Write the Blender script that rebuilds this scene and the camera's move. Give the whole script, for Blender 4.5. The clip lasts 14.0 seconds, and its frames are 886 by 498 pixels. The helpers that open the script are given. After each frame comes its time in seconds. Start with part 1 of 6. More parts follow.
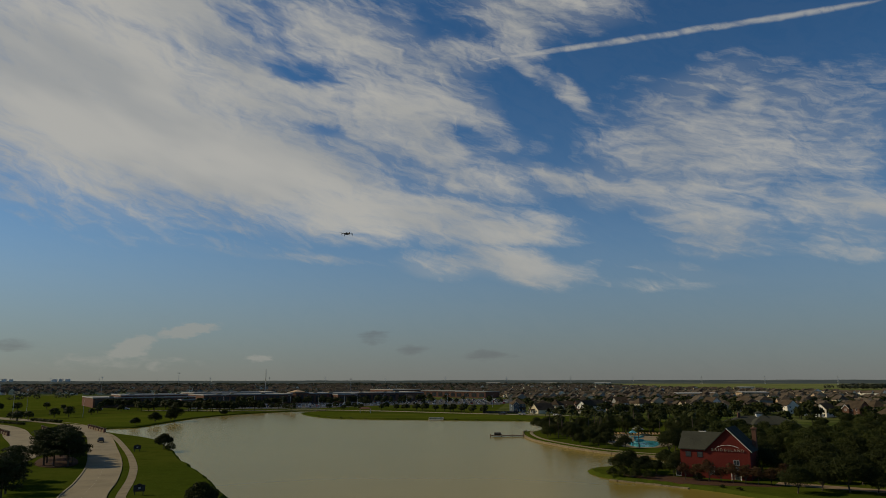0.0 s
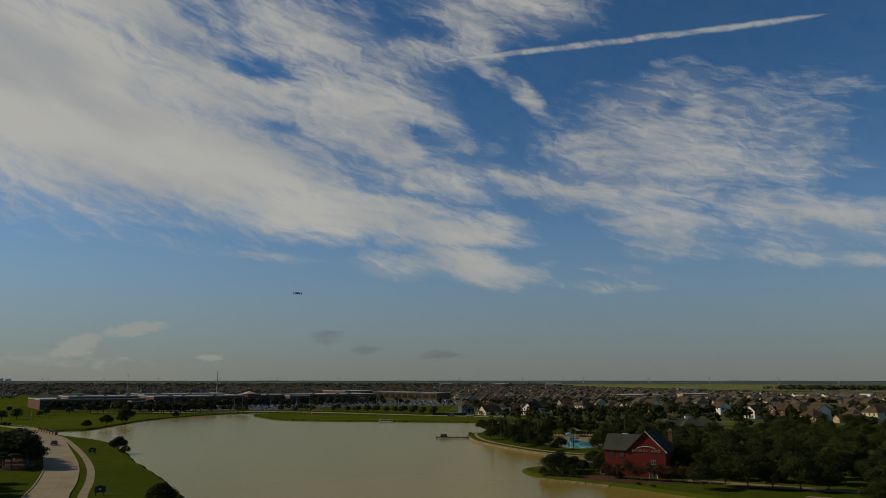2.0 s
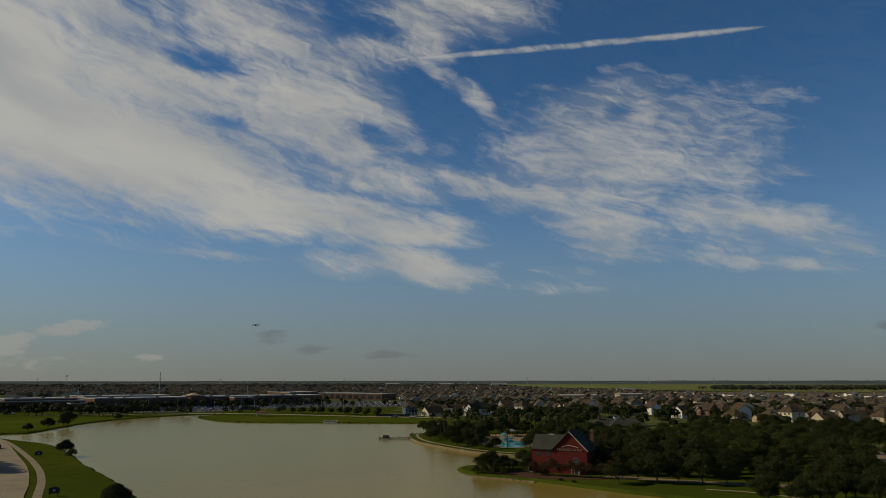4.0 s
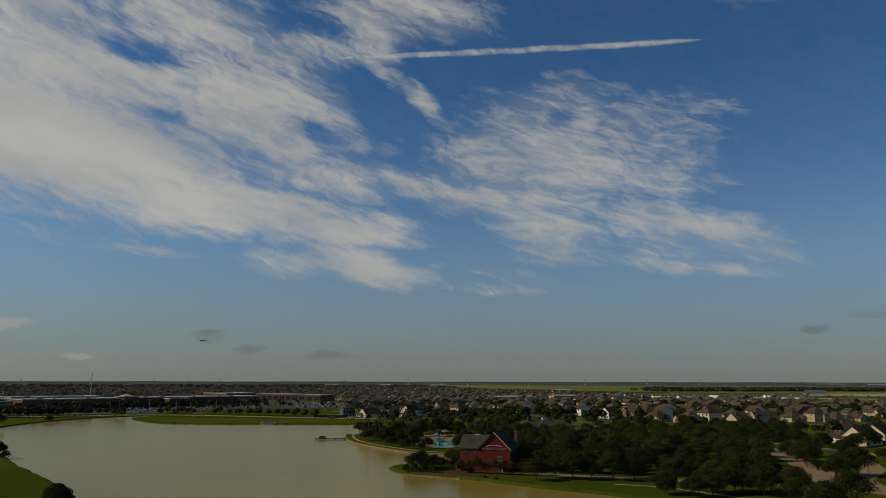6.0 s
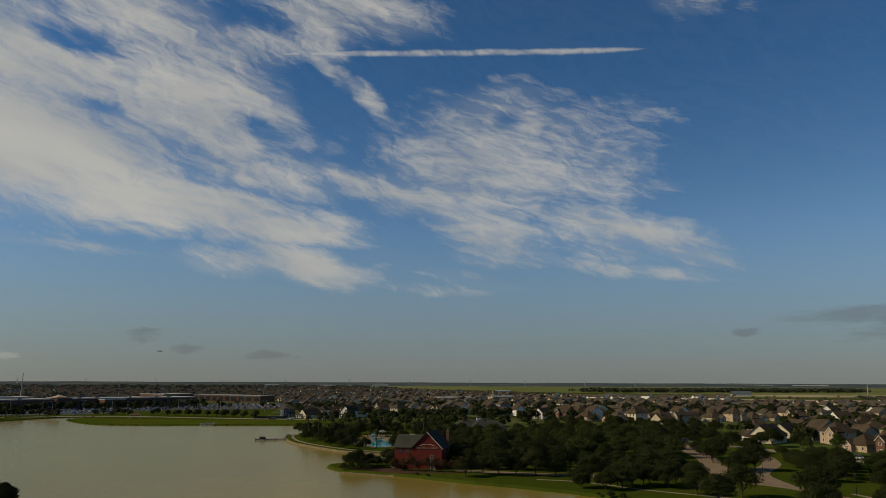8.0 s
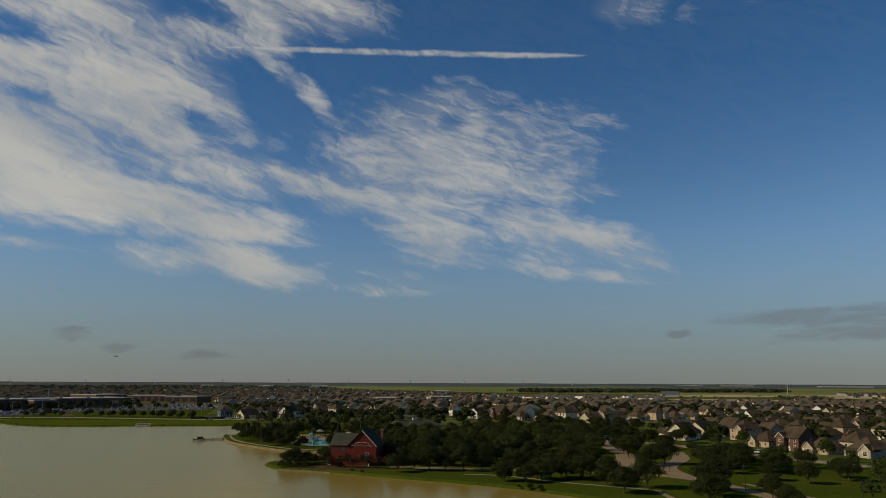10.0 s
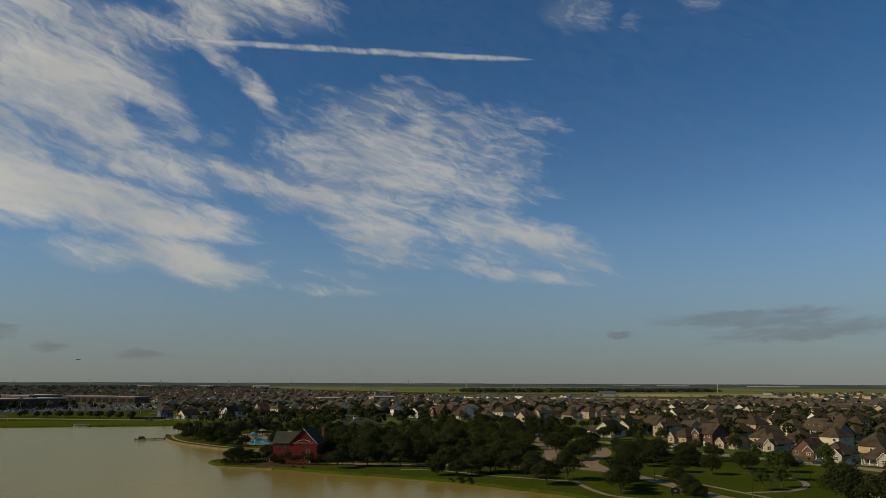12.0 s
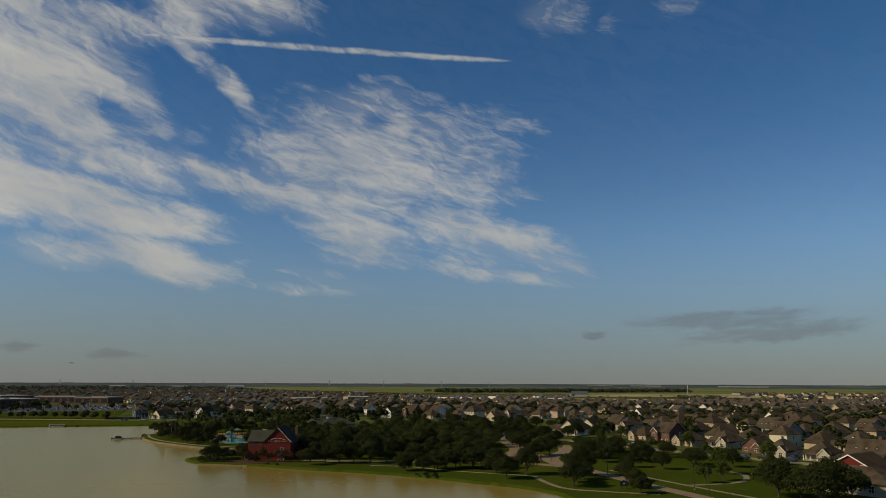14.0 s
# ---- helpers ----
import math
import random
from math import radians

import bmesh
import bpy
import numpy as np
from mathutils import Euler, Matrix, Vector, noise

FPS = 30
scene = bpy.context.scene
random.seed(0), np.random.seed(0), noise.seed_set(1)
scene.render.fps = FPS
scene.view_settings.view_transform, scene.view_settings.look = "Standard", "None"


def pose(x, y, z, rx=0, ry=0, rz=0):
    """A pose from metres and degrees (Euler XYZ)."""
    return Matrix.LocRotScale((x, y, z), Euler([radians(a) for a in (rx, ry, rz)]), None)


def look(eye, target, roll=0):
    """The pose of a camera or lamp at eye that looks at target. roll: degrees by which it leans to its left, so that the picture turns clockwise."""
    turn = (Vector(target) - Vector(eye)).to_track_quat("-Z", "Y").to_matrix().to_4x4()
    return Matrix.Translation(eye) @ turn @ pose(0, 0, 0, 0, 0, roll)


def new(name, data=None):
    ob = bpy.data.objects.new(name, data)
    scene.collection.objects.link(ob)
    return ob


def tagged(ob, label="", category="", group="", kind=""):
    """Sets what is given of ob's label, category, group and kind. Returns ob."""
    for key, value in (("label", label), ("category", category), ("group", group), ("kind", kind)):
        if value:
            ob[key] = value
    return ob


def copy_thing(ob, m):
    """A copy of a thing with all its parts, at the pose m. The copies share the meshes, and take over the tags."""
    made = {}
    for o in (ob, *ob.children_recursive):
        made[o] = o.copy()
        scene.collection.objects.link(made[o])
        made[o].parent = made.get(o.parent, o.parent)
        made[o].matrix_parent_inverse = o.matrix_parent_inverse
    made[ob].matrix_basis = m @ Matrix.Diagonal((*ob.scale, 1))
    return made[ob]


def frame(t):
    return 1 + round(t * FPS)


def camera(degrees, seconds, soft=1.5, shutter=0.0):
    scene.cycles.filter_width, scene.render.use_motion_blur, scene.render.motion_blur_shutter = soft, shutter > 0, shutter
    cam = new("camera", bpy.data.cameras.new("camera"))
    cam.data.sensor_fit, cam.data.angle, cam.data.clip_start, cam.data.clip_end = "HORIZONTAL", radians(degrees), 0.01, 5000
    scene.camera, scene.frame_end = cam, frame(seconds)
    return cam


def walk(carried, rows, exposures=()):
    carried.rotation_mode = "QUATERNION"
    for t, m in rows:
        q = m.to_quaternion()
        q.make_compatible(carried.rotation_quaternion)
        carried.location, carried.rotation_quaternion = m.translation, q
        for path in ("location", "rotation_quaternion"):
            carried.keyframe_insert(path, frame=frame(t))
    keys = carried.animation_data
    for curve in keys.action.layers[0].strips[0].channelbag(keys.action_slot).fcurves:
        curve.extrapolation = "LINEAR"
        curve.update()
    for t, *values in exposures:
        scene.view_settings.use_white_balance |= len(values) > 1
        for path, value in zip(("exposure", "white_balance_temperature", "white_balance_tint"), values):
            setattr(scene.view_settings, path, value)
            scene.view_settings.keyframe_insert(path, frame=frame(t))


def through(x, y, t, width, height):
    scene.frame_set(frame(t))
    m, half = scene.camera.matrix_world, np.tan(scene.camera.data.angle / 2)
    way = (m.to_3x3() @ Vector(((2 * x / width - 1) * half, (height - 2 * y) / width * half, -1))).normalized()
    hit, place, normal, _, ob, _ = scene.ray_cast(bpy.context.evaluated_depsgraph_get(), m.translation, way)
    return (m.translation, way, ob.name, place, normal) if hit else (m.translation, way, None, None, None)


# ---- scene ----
cam = camera(63.5, 14.0, 0.6)
PATH = [
    (0, look((0.201, 6.309, 21.077), (0.189, 8.277, 21.437), -0.1)),
    (0.5, look((0.929, 2.998, 21.414), (0.936, 4.965, 21.774), -0.1)),
    (1, look((1.455, -0.099, 21.815), (1.493, 1.868, 22.176), -0.0)),
    (1.5, look((1.774, -3.369, 22.267), (1.847, -1.403, 22.627), -0.0)),
    (2, look((2.157, -6.548, 22.641), (2.269, -4.584, 23.001), 0.0)),
    (2.5, look((2.517, -9.839, 22.966), (2.668, -7.877, 23.327), 0.0)),
    (3, look((2.656, -13.127, 23.32), (2.841, -11.168, 23.68), 0.0)),
    (5.5, look((3.01, -28.256, 24.459), (3.384, -26.325, 24.821), 0.0)),
    (6, look((3.075, -30.979, 24.627), (3.489, -29.056, 24.989), 0.1)),
    (6.5, look((2.904, -33.961, 24.786), (3.357, -32.047, 25.148), 0.1)),
    (7, look((2.606, -37.068, 24.953), (3.096, -35.163, 25.316), 0.1)),
    (7.5, look((2.361, -40.08, 25.101), (2.887, -38.185, 25.464), 0.1)),
    (8, look((2.058, -43.052, 25.232), (2.622, -41.168, 25.596), 0.2)),
    (10.5, look((-0.619, -58.118, 25.477), (0.133, -56.302, 25.842), 0.2)),
    (11, look((-1.423, -61.199, 25.501), (-0.635, -59.398, 25.866), 0.2)),
    (11.5, look((-2.235, -64.424, 25.542), (-1.413, -62.638, 25.907), 0.2)),
    (12, look((-3.056, -67.461, 25.582), (-2.202, -65.69, 25.948), 0.2)),
    (12.5, look((-3.797, -70.572, 25.632), (-2.921, -68.812, 25.998), 0.2)),
    (13, look((-4.612, -73.501, 25.689), (-3.72, -71.749, 26.055), 0.2)),
    (13.5, look((-5.451, -76.281, 25.698), (-4.547, -74.535, 26.065), 0.2)),
    (14, look((-6.02, -78.995, 25.712), (-5.108, -77.253, 26.079), 0.2)),
]
walk(cam, PATH, [(0, -0.2), (3, -0.19), (6, -0.17), (7.5, -0.1), (14, -0.02)])

# ---- sky, sun, exposure ----
SUN_AZ, SUN_EL = -80.0, 33.0          # degrees; azimuth from +y towards +x

world = bpy.data.worlds.new("world")
scene.world = world
world.use_nodes = True
WT = world.node_tree
WT.nodes.clear()


def wn(kind, **props):
    n = WT.nodes.new(kind)
    for k, v in props.items():
        if k == "operation":
            n.operation = v
        elif k == "blend_type":
            n.blend_type = v
        elif k == "data_type":
            n.data_type = v
    return n


def wmath(op, a, b=None, c=None, clamp=False):
    n = wn("ShaderNodeMath", operation=op)
    n.use_clamp = clamp
    for i, v in enumerate((a, b, c)):
        if v is None:
            continue
        if isinstance(v, (int, float)):
            n.inputs[i].default_value = v
        else:
            WT.links.new(v, n.inputs[i])
    return n.outputs[0]


def wrange(v, a, b, c, d, smooth=True):
    n = wn("ShaderNodeMapRange")
    n.interpolation_type = "SMOOTHSTEP" if smooth else "LINEAR"
    WT.links.new(v, n.inputs[0])
    for i, q in enumerate((a, b, c, d)):
        n.inputs[i + 1].default_value = q
    return n.outputs[0]


def wmix(fac, a, b):
    n = wn("ShaderNodeMix", data_type="RGBA")
    if isinstance(fac, (int, float)):
        n.inputs[0].default_value = fac
    else:
        WT.links.new(fac, n.inputs[0])
    for i, v in ((6, a), (7, b)):
        if isinstance(v, tuple):
            n.inputs[i].default_value = (*v, 1)
        else:
            WT.links.new(v, n.inputs[i])
    return n.outputs[2]


def wnoise(vec, scale, detail, rough=0.55, distort=0.0):
    n = wn("ShaderNodeTexNoise")
    WT.links.new(vec, n.inputs["Vector"])
    n.inputs["Scale"].default_value = scale
    n.inputs["Detail"].default_value = detail
    n.inputs["Roughness"].default_value = rough
    n.inputs["Distortion"].default_value = distort
    return n


def wmap(vec, loc=(0, 0, 0), rot=0.0, scale=(1, 1, 1), kind="TEXTURE"):
    n = wn("ShaderNodeMapping")
    n.vector_type = kind
    WT.links.new(vec, n.inputs[0])
    n.inputs[1].default_value = loc
    n.inputs[2].default_value = (0, 0, rot)
    n.inputs[3].default_value = scale
    return n.outputs[0]


sky = wn("ShaderNodeTexSky")
sky.sky_type = "NISHITA"
sky.sun_disc = False
sky.sun_elevation, sky.sun_rotation = radians(SUN_EL), radians(SUN_AZ % 360)
sky.air_density, sky.dust_density, sky.ozone_density, sky.altitude = 1.0, 0.15, 2.2, 30

coord = wn("ShaderNodeTexCoord").outputs["Generated"]
sep = wn("ShaderNodeSeparateXYZ")
WT.links.new(coord, sep.inputs[0])
azim = wmath("DEGREES", wmath("ARCTAN2", sep.outputs[0], sep.outputs[1]))
elev = wmath("DEGREES", wmath("ARCSINE", sep.outputs[2]))
comb = wn("ShaderNodeCombineXYZ")
WT.links.new(azim, comb.inputs[0])
WT.links.new(elev, comb.inputs[1])
plain = comb.outputs[0]


def warped(vec, scale, amount, detail):
    n = wnoise(wmap(vec, scale=(1.6, 0.8, 1)), scale, detail)
    sub = wn("ShaderNodeVectorMath", operation="SUBTRACT")
    WT.links.new(n.outputs["Color"], sub.inputs[0])
    sub.inputs[1].default_value = (0.5, 0.5, 0.5)
    mul = wn("ShaderNodeVectorMath", operation="MULTIPLY_ADD")
    WT.links.new(sub.outputs[0], mul.inputs[0])
    mul.inputs[1].default_value = (amount * 2.2, amount, 0)
    WT.links.new(vec, mul.inputs[2])
    return mul.outputs[0]


bent = warped(plain, 0.16, 3.4, 5)
fray = warped(plain, 0.5, 0.9, 4)
hair = warped(plain, 0.8, 0.3, 4)


def streak(a0, e0, a1, e1, half, dens, vec=None, soft=0.15):
    """A soft ellipse of cloud between two directions in degrees."""
    vec = vec or bent
    span = math.hypot(a1 - a0, e1 - e0)
    m = wmap(vec, ((a0 + a1) / 2, (e0 + e1) / 2, 0), math.atan2(e1 - e0, a1 - a0), (span / 2 + half * 1.1, half * 1.45, 1))
    ln = wn("ShaderNodeVectorMath", operation="LENGTH")
    WT.links.new(m, ln.inputs[0])
    return wrange(ln.outputs["Value"], 1.35, soft, 0.0, dens)


def union(items):
    out = items[0]
    for it in items[1:]:
        out = wmath("SMOOTH_MAX", out, it, 0.15)
    return out


# the broad band of cirrus, running down from the upper left
BAND = [
    streak(-38.8, 21.9, -17.1, 18.2, 6.8, 1.15),
    streak(-30.0, 18.6, -4.3, 15.3, 4.3, 1.15),
    streak(-17.7, 14.7, 7.7, 12.1, 2.4, 1.05),
    streak(-4.2, 12.2, 12.2, 11.7, 1.2, 0.95),
    streak(-5.1, 9.3, 4.9, 8.6, 0.9, 0.75),
    streak(0.4, 10.4, 10.3, 7.8, 1.3, 1.0),
    streak(-11.5, 11.8, -1.5, 10.4, 0.5, 0.6, fray),
    streak(-11.0, 23.0, 5.1, 18.9, 3.4, 0.95),
    streak(-14.0, 20.8, 2.5, 19.5, 3.6, 0.86),
    streak(-6.0, 17.0, 9.5, 15.0, 1.6, 0.7),
    streak(-22.0, 23.5, -9.0, 22.0, 3.2, 0.95),
    streak(-34.0, 28.5, -15.0, 26.5, 3.6, 1.05),
    streak(-14.9, 28.0, -1.5, 24.6, 2.9, 0.85),
    streak(-4.4, 25.4, 3.3, 25.0, 1.8, 0.8),
    streak(-0.5, 29.1, 16.6, 27.7, 2.0, 0.8),
    streak(3.3, 26.6, 10.5, 27.5, 1.8, 0.8),
    streak(5.2, 24.9, 9.0, 22.6, 0.7, 0.7, fray),
    streak(7.4, 24.6, 12.6, 20.4, 0.75, 0.7, fray),
    streak(5.1, 17.5, 13.6, 13.6, 0.8, 0.85, fray),
    streak(-4.3, 19.3, 3.2, 16.2, 1.5, 0.85),
]
# the thinner sheet to its right
SHEET = [
    streak(13.3, 17.6, 27.4, 16.4, 3.9, 0.8),
    streak(9.5, 16.0, 20.5, 13.0, 1.8, 0.8),
    streak(13.0, 20.0, 34.0, 18.0, 3.8, 0.62),
    streak(16.6, 13.4, 24.5, 9.9, 2.0, 0.82),
    streak(17.7, 20.1, 25.2, 21.4, 2.7, 0.72),
    streak(23.8, 12.6, 34.5, 10.8, 1.9, 0.78),
    streak(22.0, 9.8, 41.0, 7.4, 0.7, 0.6, fray),
    streak(26.0, 13.5, 40.5, 8.4, 1.4, 0.78),
    streak(12.0, 9.0, 24.0, 7.6, 0.8, 0.42, fray),
    streak(25.0, 18.0, 33.0, 15.5, 3.0, 0.6),
    streak(33.2, 28.9, 40.8, 27.9, 1.4, 0.55),
    streak(41.8, 27.5, 43.1, 27.3, 0.8, 0.4),
    streak(46.3, 28.4, 50.6, 27.6, 0.8, 0.42),
    streak(27.0, 19.4, 36.0, 17.8, 0.6, 0.5, fray),
    streak(30.0, 15.6, 37.0, 14.6, 0.6, 0.48, fray),
    streak(22.0, 22.9, 29.0, 22.6, 0.5, 0.48, fray),
    streak(14.0, 23.2, 19.0, 22.4, 0.45, 0.45, fray),
    streak(16.0, 10.6, 22.0, 8.6, 0.6, 0.5, fray),
    streak(-26.0, 33.0, 12.0, 33.0, 3.0, 0.8),
    streak(24.0, 11.0, 36.0, 8.9, 0.9, 0.55, fray),
    streak(14.0, 7.9, 27.0, 7.0, 0.9, 0.4, fray),
    streak(28.0, 22.0, 37.0, 19.5, 1.2, 0.42, fray),
]
# thin low streaks and far small clouds
THIN = [
    streak(-27.5, 12.1, -10.6, 11.2, 0.5, 0.62, fray),
    streak(-34.9, 12.7, -27.9, 12.5, 0.8, 0.6, fray),
    streak(-30.0, 10.9, -6.0, 9.4, 0.9, 0.42, fray),
    streak(-22.0, 9.9, -2.0, 9.0, 0.4, 0.5, fray),
    streak(-20.0, 12.6, -7.0, 11.9, 0.45, 0.55, fray),
    streak(9.0, 7.9, 22.0, 6.6, 0.5, 0.42, fray),
    streak(14.5, 7.0, 18.0, 6.8, 0.45, 0.45, fray),
    streak(10.3, 9.1, 12.9, 9.0, 0.3, 0.5, fray),
]
HOLES = [
    streak(-15.4, 24.3, -10.5, 23.7, 0.8, 0.8),
    streak(-10.9, 20.0, -8.1, 19.8, 0.5, 0.5),
    streak(5.9, 23.0, 7.4, 20.0, 1.5, 0.9, fray),
    streak(-0.5, 19.7, 4.2, 18.2, 0.6, 0.7),
    streak(-19.7, 27.4, -16.5, 26.9, 0.6, 0.5),
    streak(21.5, 20.7, 22.9, 20.6, 0.5, 0.5, fray),
    streak(12.5, 12.0, 15.5, 12.6, 1.2, 0.6, fray),
]
# elsewhere: unseen loose drifts of the same cloud, thinned to limit fill light
unseen_drift = wrange(wnoise(wmap(plain, rot=-0.3, scale=(26, 9, 1)), 1.0, 3).outputs["Fac"], 0.5, 0.75, 0.0, 0.3)
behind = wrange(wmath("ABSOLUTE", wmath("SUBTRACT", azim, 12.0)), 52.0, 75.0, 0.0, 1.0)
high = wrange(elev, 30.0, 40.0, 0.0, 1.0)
unseen_drift = wmath("MULTIPLY", unseen_drift, wmath("MAXIMUM", behind, high))

cover = union(BAND + SHEET + [unseen_drift])
for h in HOLES:
    cover = wmath("MULTIPLY", cover, wmath("MULTIPLY_ADD", h, -0.85, 1.0))
cover = union([cover] + THIN)
grain = wnoise(wmap(bent, rot=-0.17, scale=(15.0, 1.5, 1)), 1.0, 8, 0.62, 0.35).outputs["Fac"]
wisp = wnoise(wmap(fray, rot=-0.33, scale=(8.0, 0.6, 1)), 1.0, 7, 0.62, 0.3).outputs["Fac"]
fine = wnoise(wmap(bent, rot=-0.5, scale=(2.3, 0.85, 1)), 1.0, 7, 0.6, 0.5).outputs["Fac"]
mass = wnoise(wmap(plain, loc=(3, 7, 0), rot=-0.3, scale=(14.0, 5.0, 1)), 1.0, 3, 0.5).outputs["Fac"]
tuft = wmath("ADD", wmath("MULTIPLY_ADD", grain, 0.32, wmath("MULTIPLY", wisp, 0.2)), wmath("MULTIPLY_ADD", fine, 0.3, wmath("MULTIPLY", mass, 0.18)))
tuft = wmath("MULTIPLY", wmath("SUBTRACT", tuft, 0.5), 3.9)
loose = wmath("MULTIPLY", wrange(cover, 0.0, 0.4, 0.0, 1.0), wrange(cover, 0.6, 1.15, 1.0, 0.55))
body = wmath("ADD", wmath("MULTIPLY_ADD", cover, 1.3, -0.26), wmath("MULTIPLY", tuft, loose))
alpha = wrange(body, 0.0, 1.2, 0.0, 0.93)
alpha = wmath("MAXIMUM", alpha, wrange(cover, 0.2, 0.9, 0.0, 0.3))

# the contrail


def trail(a0, e0, a1, e1, half, dens, bow):
    """A slightly bowed vapour trail of even width, frayed at its edges."""
    m = wmap(hair, ((a0 + a1) / 2, (e0 + e1) / 2, 0), math.atan2(e1 - e0, a1 - a0), (math.hypot(a1 - a0, e1 - e0) / 2, half, 1))
    xyz = wn("ShaderNodeSeparateXYZ")
    WT.links.new(m, xyz.inputs[0])
    along = xyz.outputs[0]
    rise = wmath("MULTIPLY_ADD", wmath("MULTIPLY", along, along), -bow / half, bow / half)
    across = wmath("ABSOLUTE", wmath("SUBTRACT", xyz.outputs[1], rise))
    ends = wmath("POWER", wmath("ABSOLUTE", along), 10.0)
    return wrange(wmath("ADD", ends, across), 1.5, 0.25, 0.0, dens)


TRAIL = [
    trail(2.2, 25.0, 33.2, 25.17, 0.21, 0.74, 0.73),
    trail(-28.6, 13.3, -21.8, 13.7, 0.09, 0.45, 0.0),
]
rough_trail = wrange(fine, 0.32, 0.6, 0.4, 1.0)
alpha = wmath("MAXIMUM", alpha, wmath("MULTIPLY", union(TRAIL), rough_trail))

# far cumulus near the horizon: sunlit ones and shaded grey ones
puff = warped(plain, 1.1, 1.0, 5)
LIT = [
    streak(-24.9, 1.9, -22.3, 3.0, 0.6, 0.62, puff),
    streak(-22.3, 3.2, -17.8, 4.0, 0.4, 0.7, puff),
    streak(-15.8, 1.6, -13.7, 1.7, 0.3, 0.5, puff),
    streak(-31.0, 1.4, -18.0, 1.3, 0.7, 0.25, puff),
]
GREY = [
    streak(-6.8, 3.3, -4.6, 3.4, 0.4, 0.4, puff),
    streak(-4.1, 2.4, -1.4, 2.4, 0.4, 0.4, puff),
    streak(1.2, 2.0, 5.2, 1.8, 0.4, 0.4, puff),
    streak(-33.5, 2.2, -30.0, 2.4, 0.4, 0.4, puff),
    streak(38.4, 3.6, 40.5, 3.7, 0.3, 0.5, puff),
    streak(41.6, 4.4, 56.4, 4.8, 0.7, 0.5, puff),
    streak(45.7, 3.1, 59.4, 4.2, 0.6, 0.5, puff),
]

billow = wnoise(wmap(plain, scale=(1.5, 0.6, 1)), 1.0, 7, 0.6, 0.4).outputs["Fac"]
ragged = wnoise(wmap(plain, loc=(9, 2, 0), rot=0.05, scale=(3.6, 0.7, 1)), 1.0, 7, 0.62, 0.5).outputs["Fac"]
lit_cloud = wrange(wmath("MULTIPLY_ADD", wmath("SUBTRACT", billow, 0.5), 0.75, union(LIT)), 0.12, 0.46, 0.0, 0.56)
grey_cloud = wrange(wmath("MULTIPLY_ADD", wmath("SUBTRACT", ragged, 0.5), 0.9, union(GREY)), 0.1, 0.55, 0.0, 0.42)
lit_cloud = wmath("MULTIPLY", lit_cloud, wrange(union(LIT), 0.02, 0.2, 0.0, 1.0))
grey_cloud = wmath("MULTIPLY", grey_cloud, wrange(union(GREY), 0.02, 0.2, 0.0, 1.0))
CLOUD_LIGHT = (5.55, 5.4, 4.92)
CLOUD_SHADE = (2.0, 2.2, 2.3)
HAZE = wmix(wrange(azim, -35.0, 45.0, 0.0, 1.0), (1.51, 1.58, 1.69), (1.09, 1.19, 1.48))
haze = wrange(elev, 13.0, -1.0, 0.0, 0.75)
grade = wmix(wrange(elev, 2.0, 27.0, 0.0, 1.0), (0.67, 0.775, 0.85), (0.255, 0.56, 0.775))
deep = wn("ShaderNodeMix", data_type="RGBA")
deep.blend_type = "MULTIPLY"
deep.inputs[0].default_value = 1.0
WT.links.new(sky.outputs[0], deep.inputs[6])
WT.links.new(grade, deep.inputs[7])
# sky above the view is dimmed here, which darkens the shadows below
dome = wmix(wrange(elev, 28.0, 80.0, 0.0, 1.0), (1.0, 1.0, 1.0), (0.36, 0.35, 0.32))
high_blue = wn("ShaderNodeMix", data_type="RGBA")
high_blue.blend_type = "MULTIPLY"
high_blue.inputs[0].default_value = 1.0
WT.links.new(deep.outputs[2], high_blue.inputs[6])
WT.links.new(dome, high_blue.inputs[7])
base = wmix(haze, high_blue.outputs[2], HAZE)
shade = wmix(wrange(mass, 0.35, 0.65, 0.0, 1.0), (4.3, 4.35, 4.2), CLOUD_LIGHT)
tint = wmix(alpha, base, shade)
tint = wmix(grey_cloud, tint, (1.3, 1.31, 1.4))
tint = wmix(lit_cloud, tint, (4.1, 4.0, 3.6))
bg = wn("ShaderNodeBackground")
WT.links.new(tint, bg.inputs[0])
bg.inputs[1].default_value = 0.09
outw = wn("ShaderNodeOutputWorld")
WT.links.new(bg.outputs[0], outw.inputs[0])

sun_data = bpy.data.lights.new("sun", "SUN")
sun_data.energy, sun_data.angle, sun_data.color = 3.35, radians(0.6), (1.0, 0.83, 0.54)
sun = new("sun", sun_data)
az, el = radians(SUN_AZ), radians(SUN_EL)
sun_dir = Vector((math.sin(az) * math.cos(el), math.cos(az) * math.cos(el), math.sin(el)))
sun.matrix_world = look(sun_dir * 400, (0, 0, 0))

# ---- materials ----


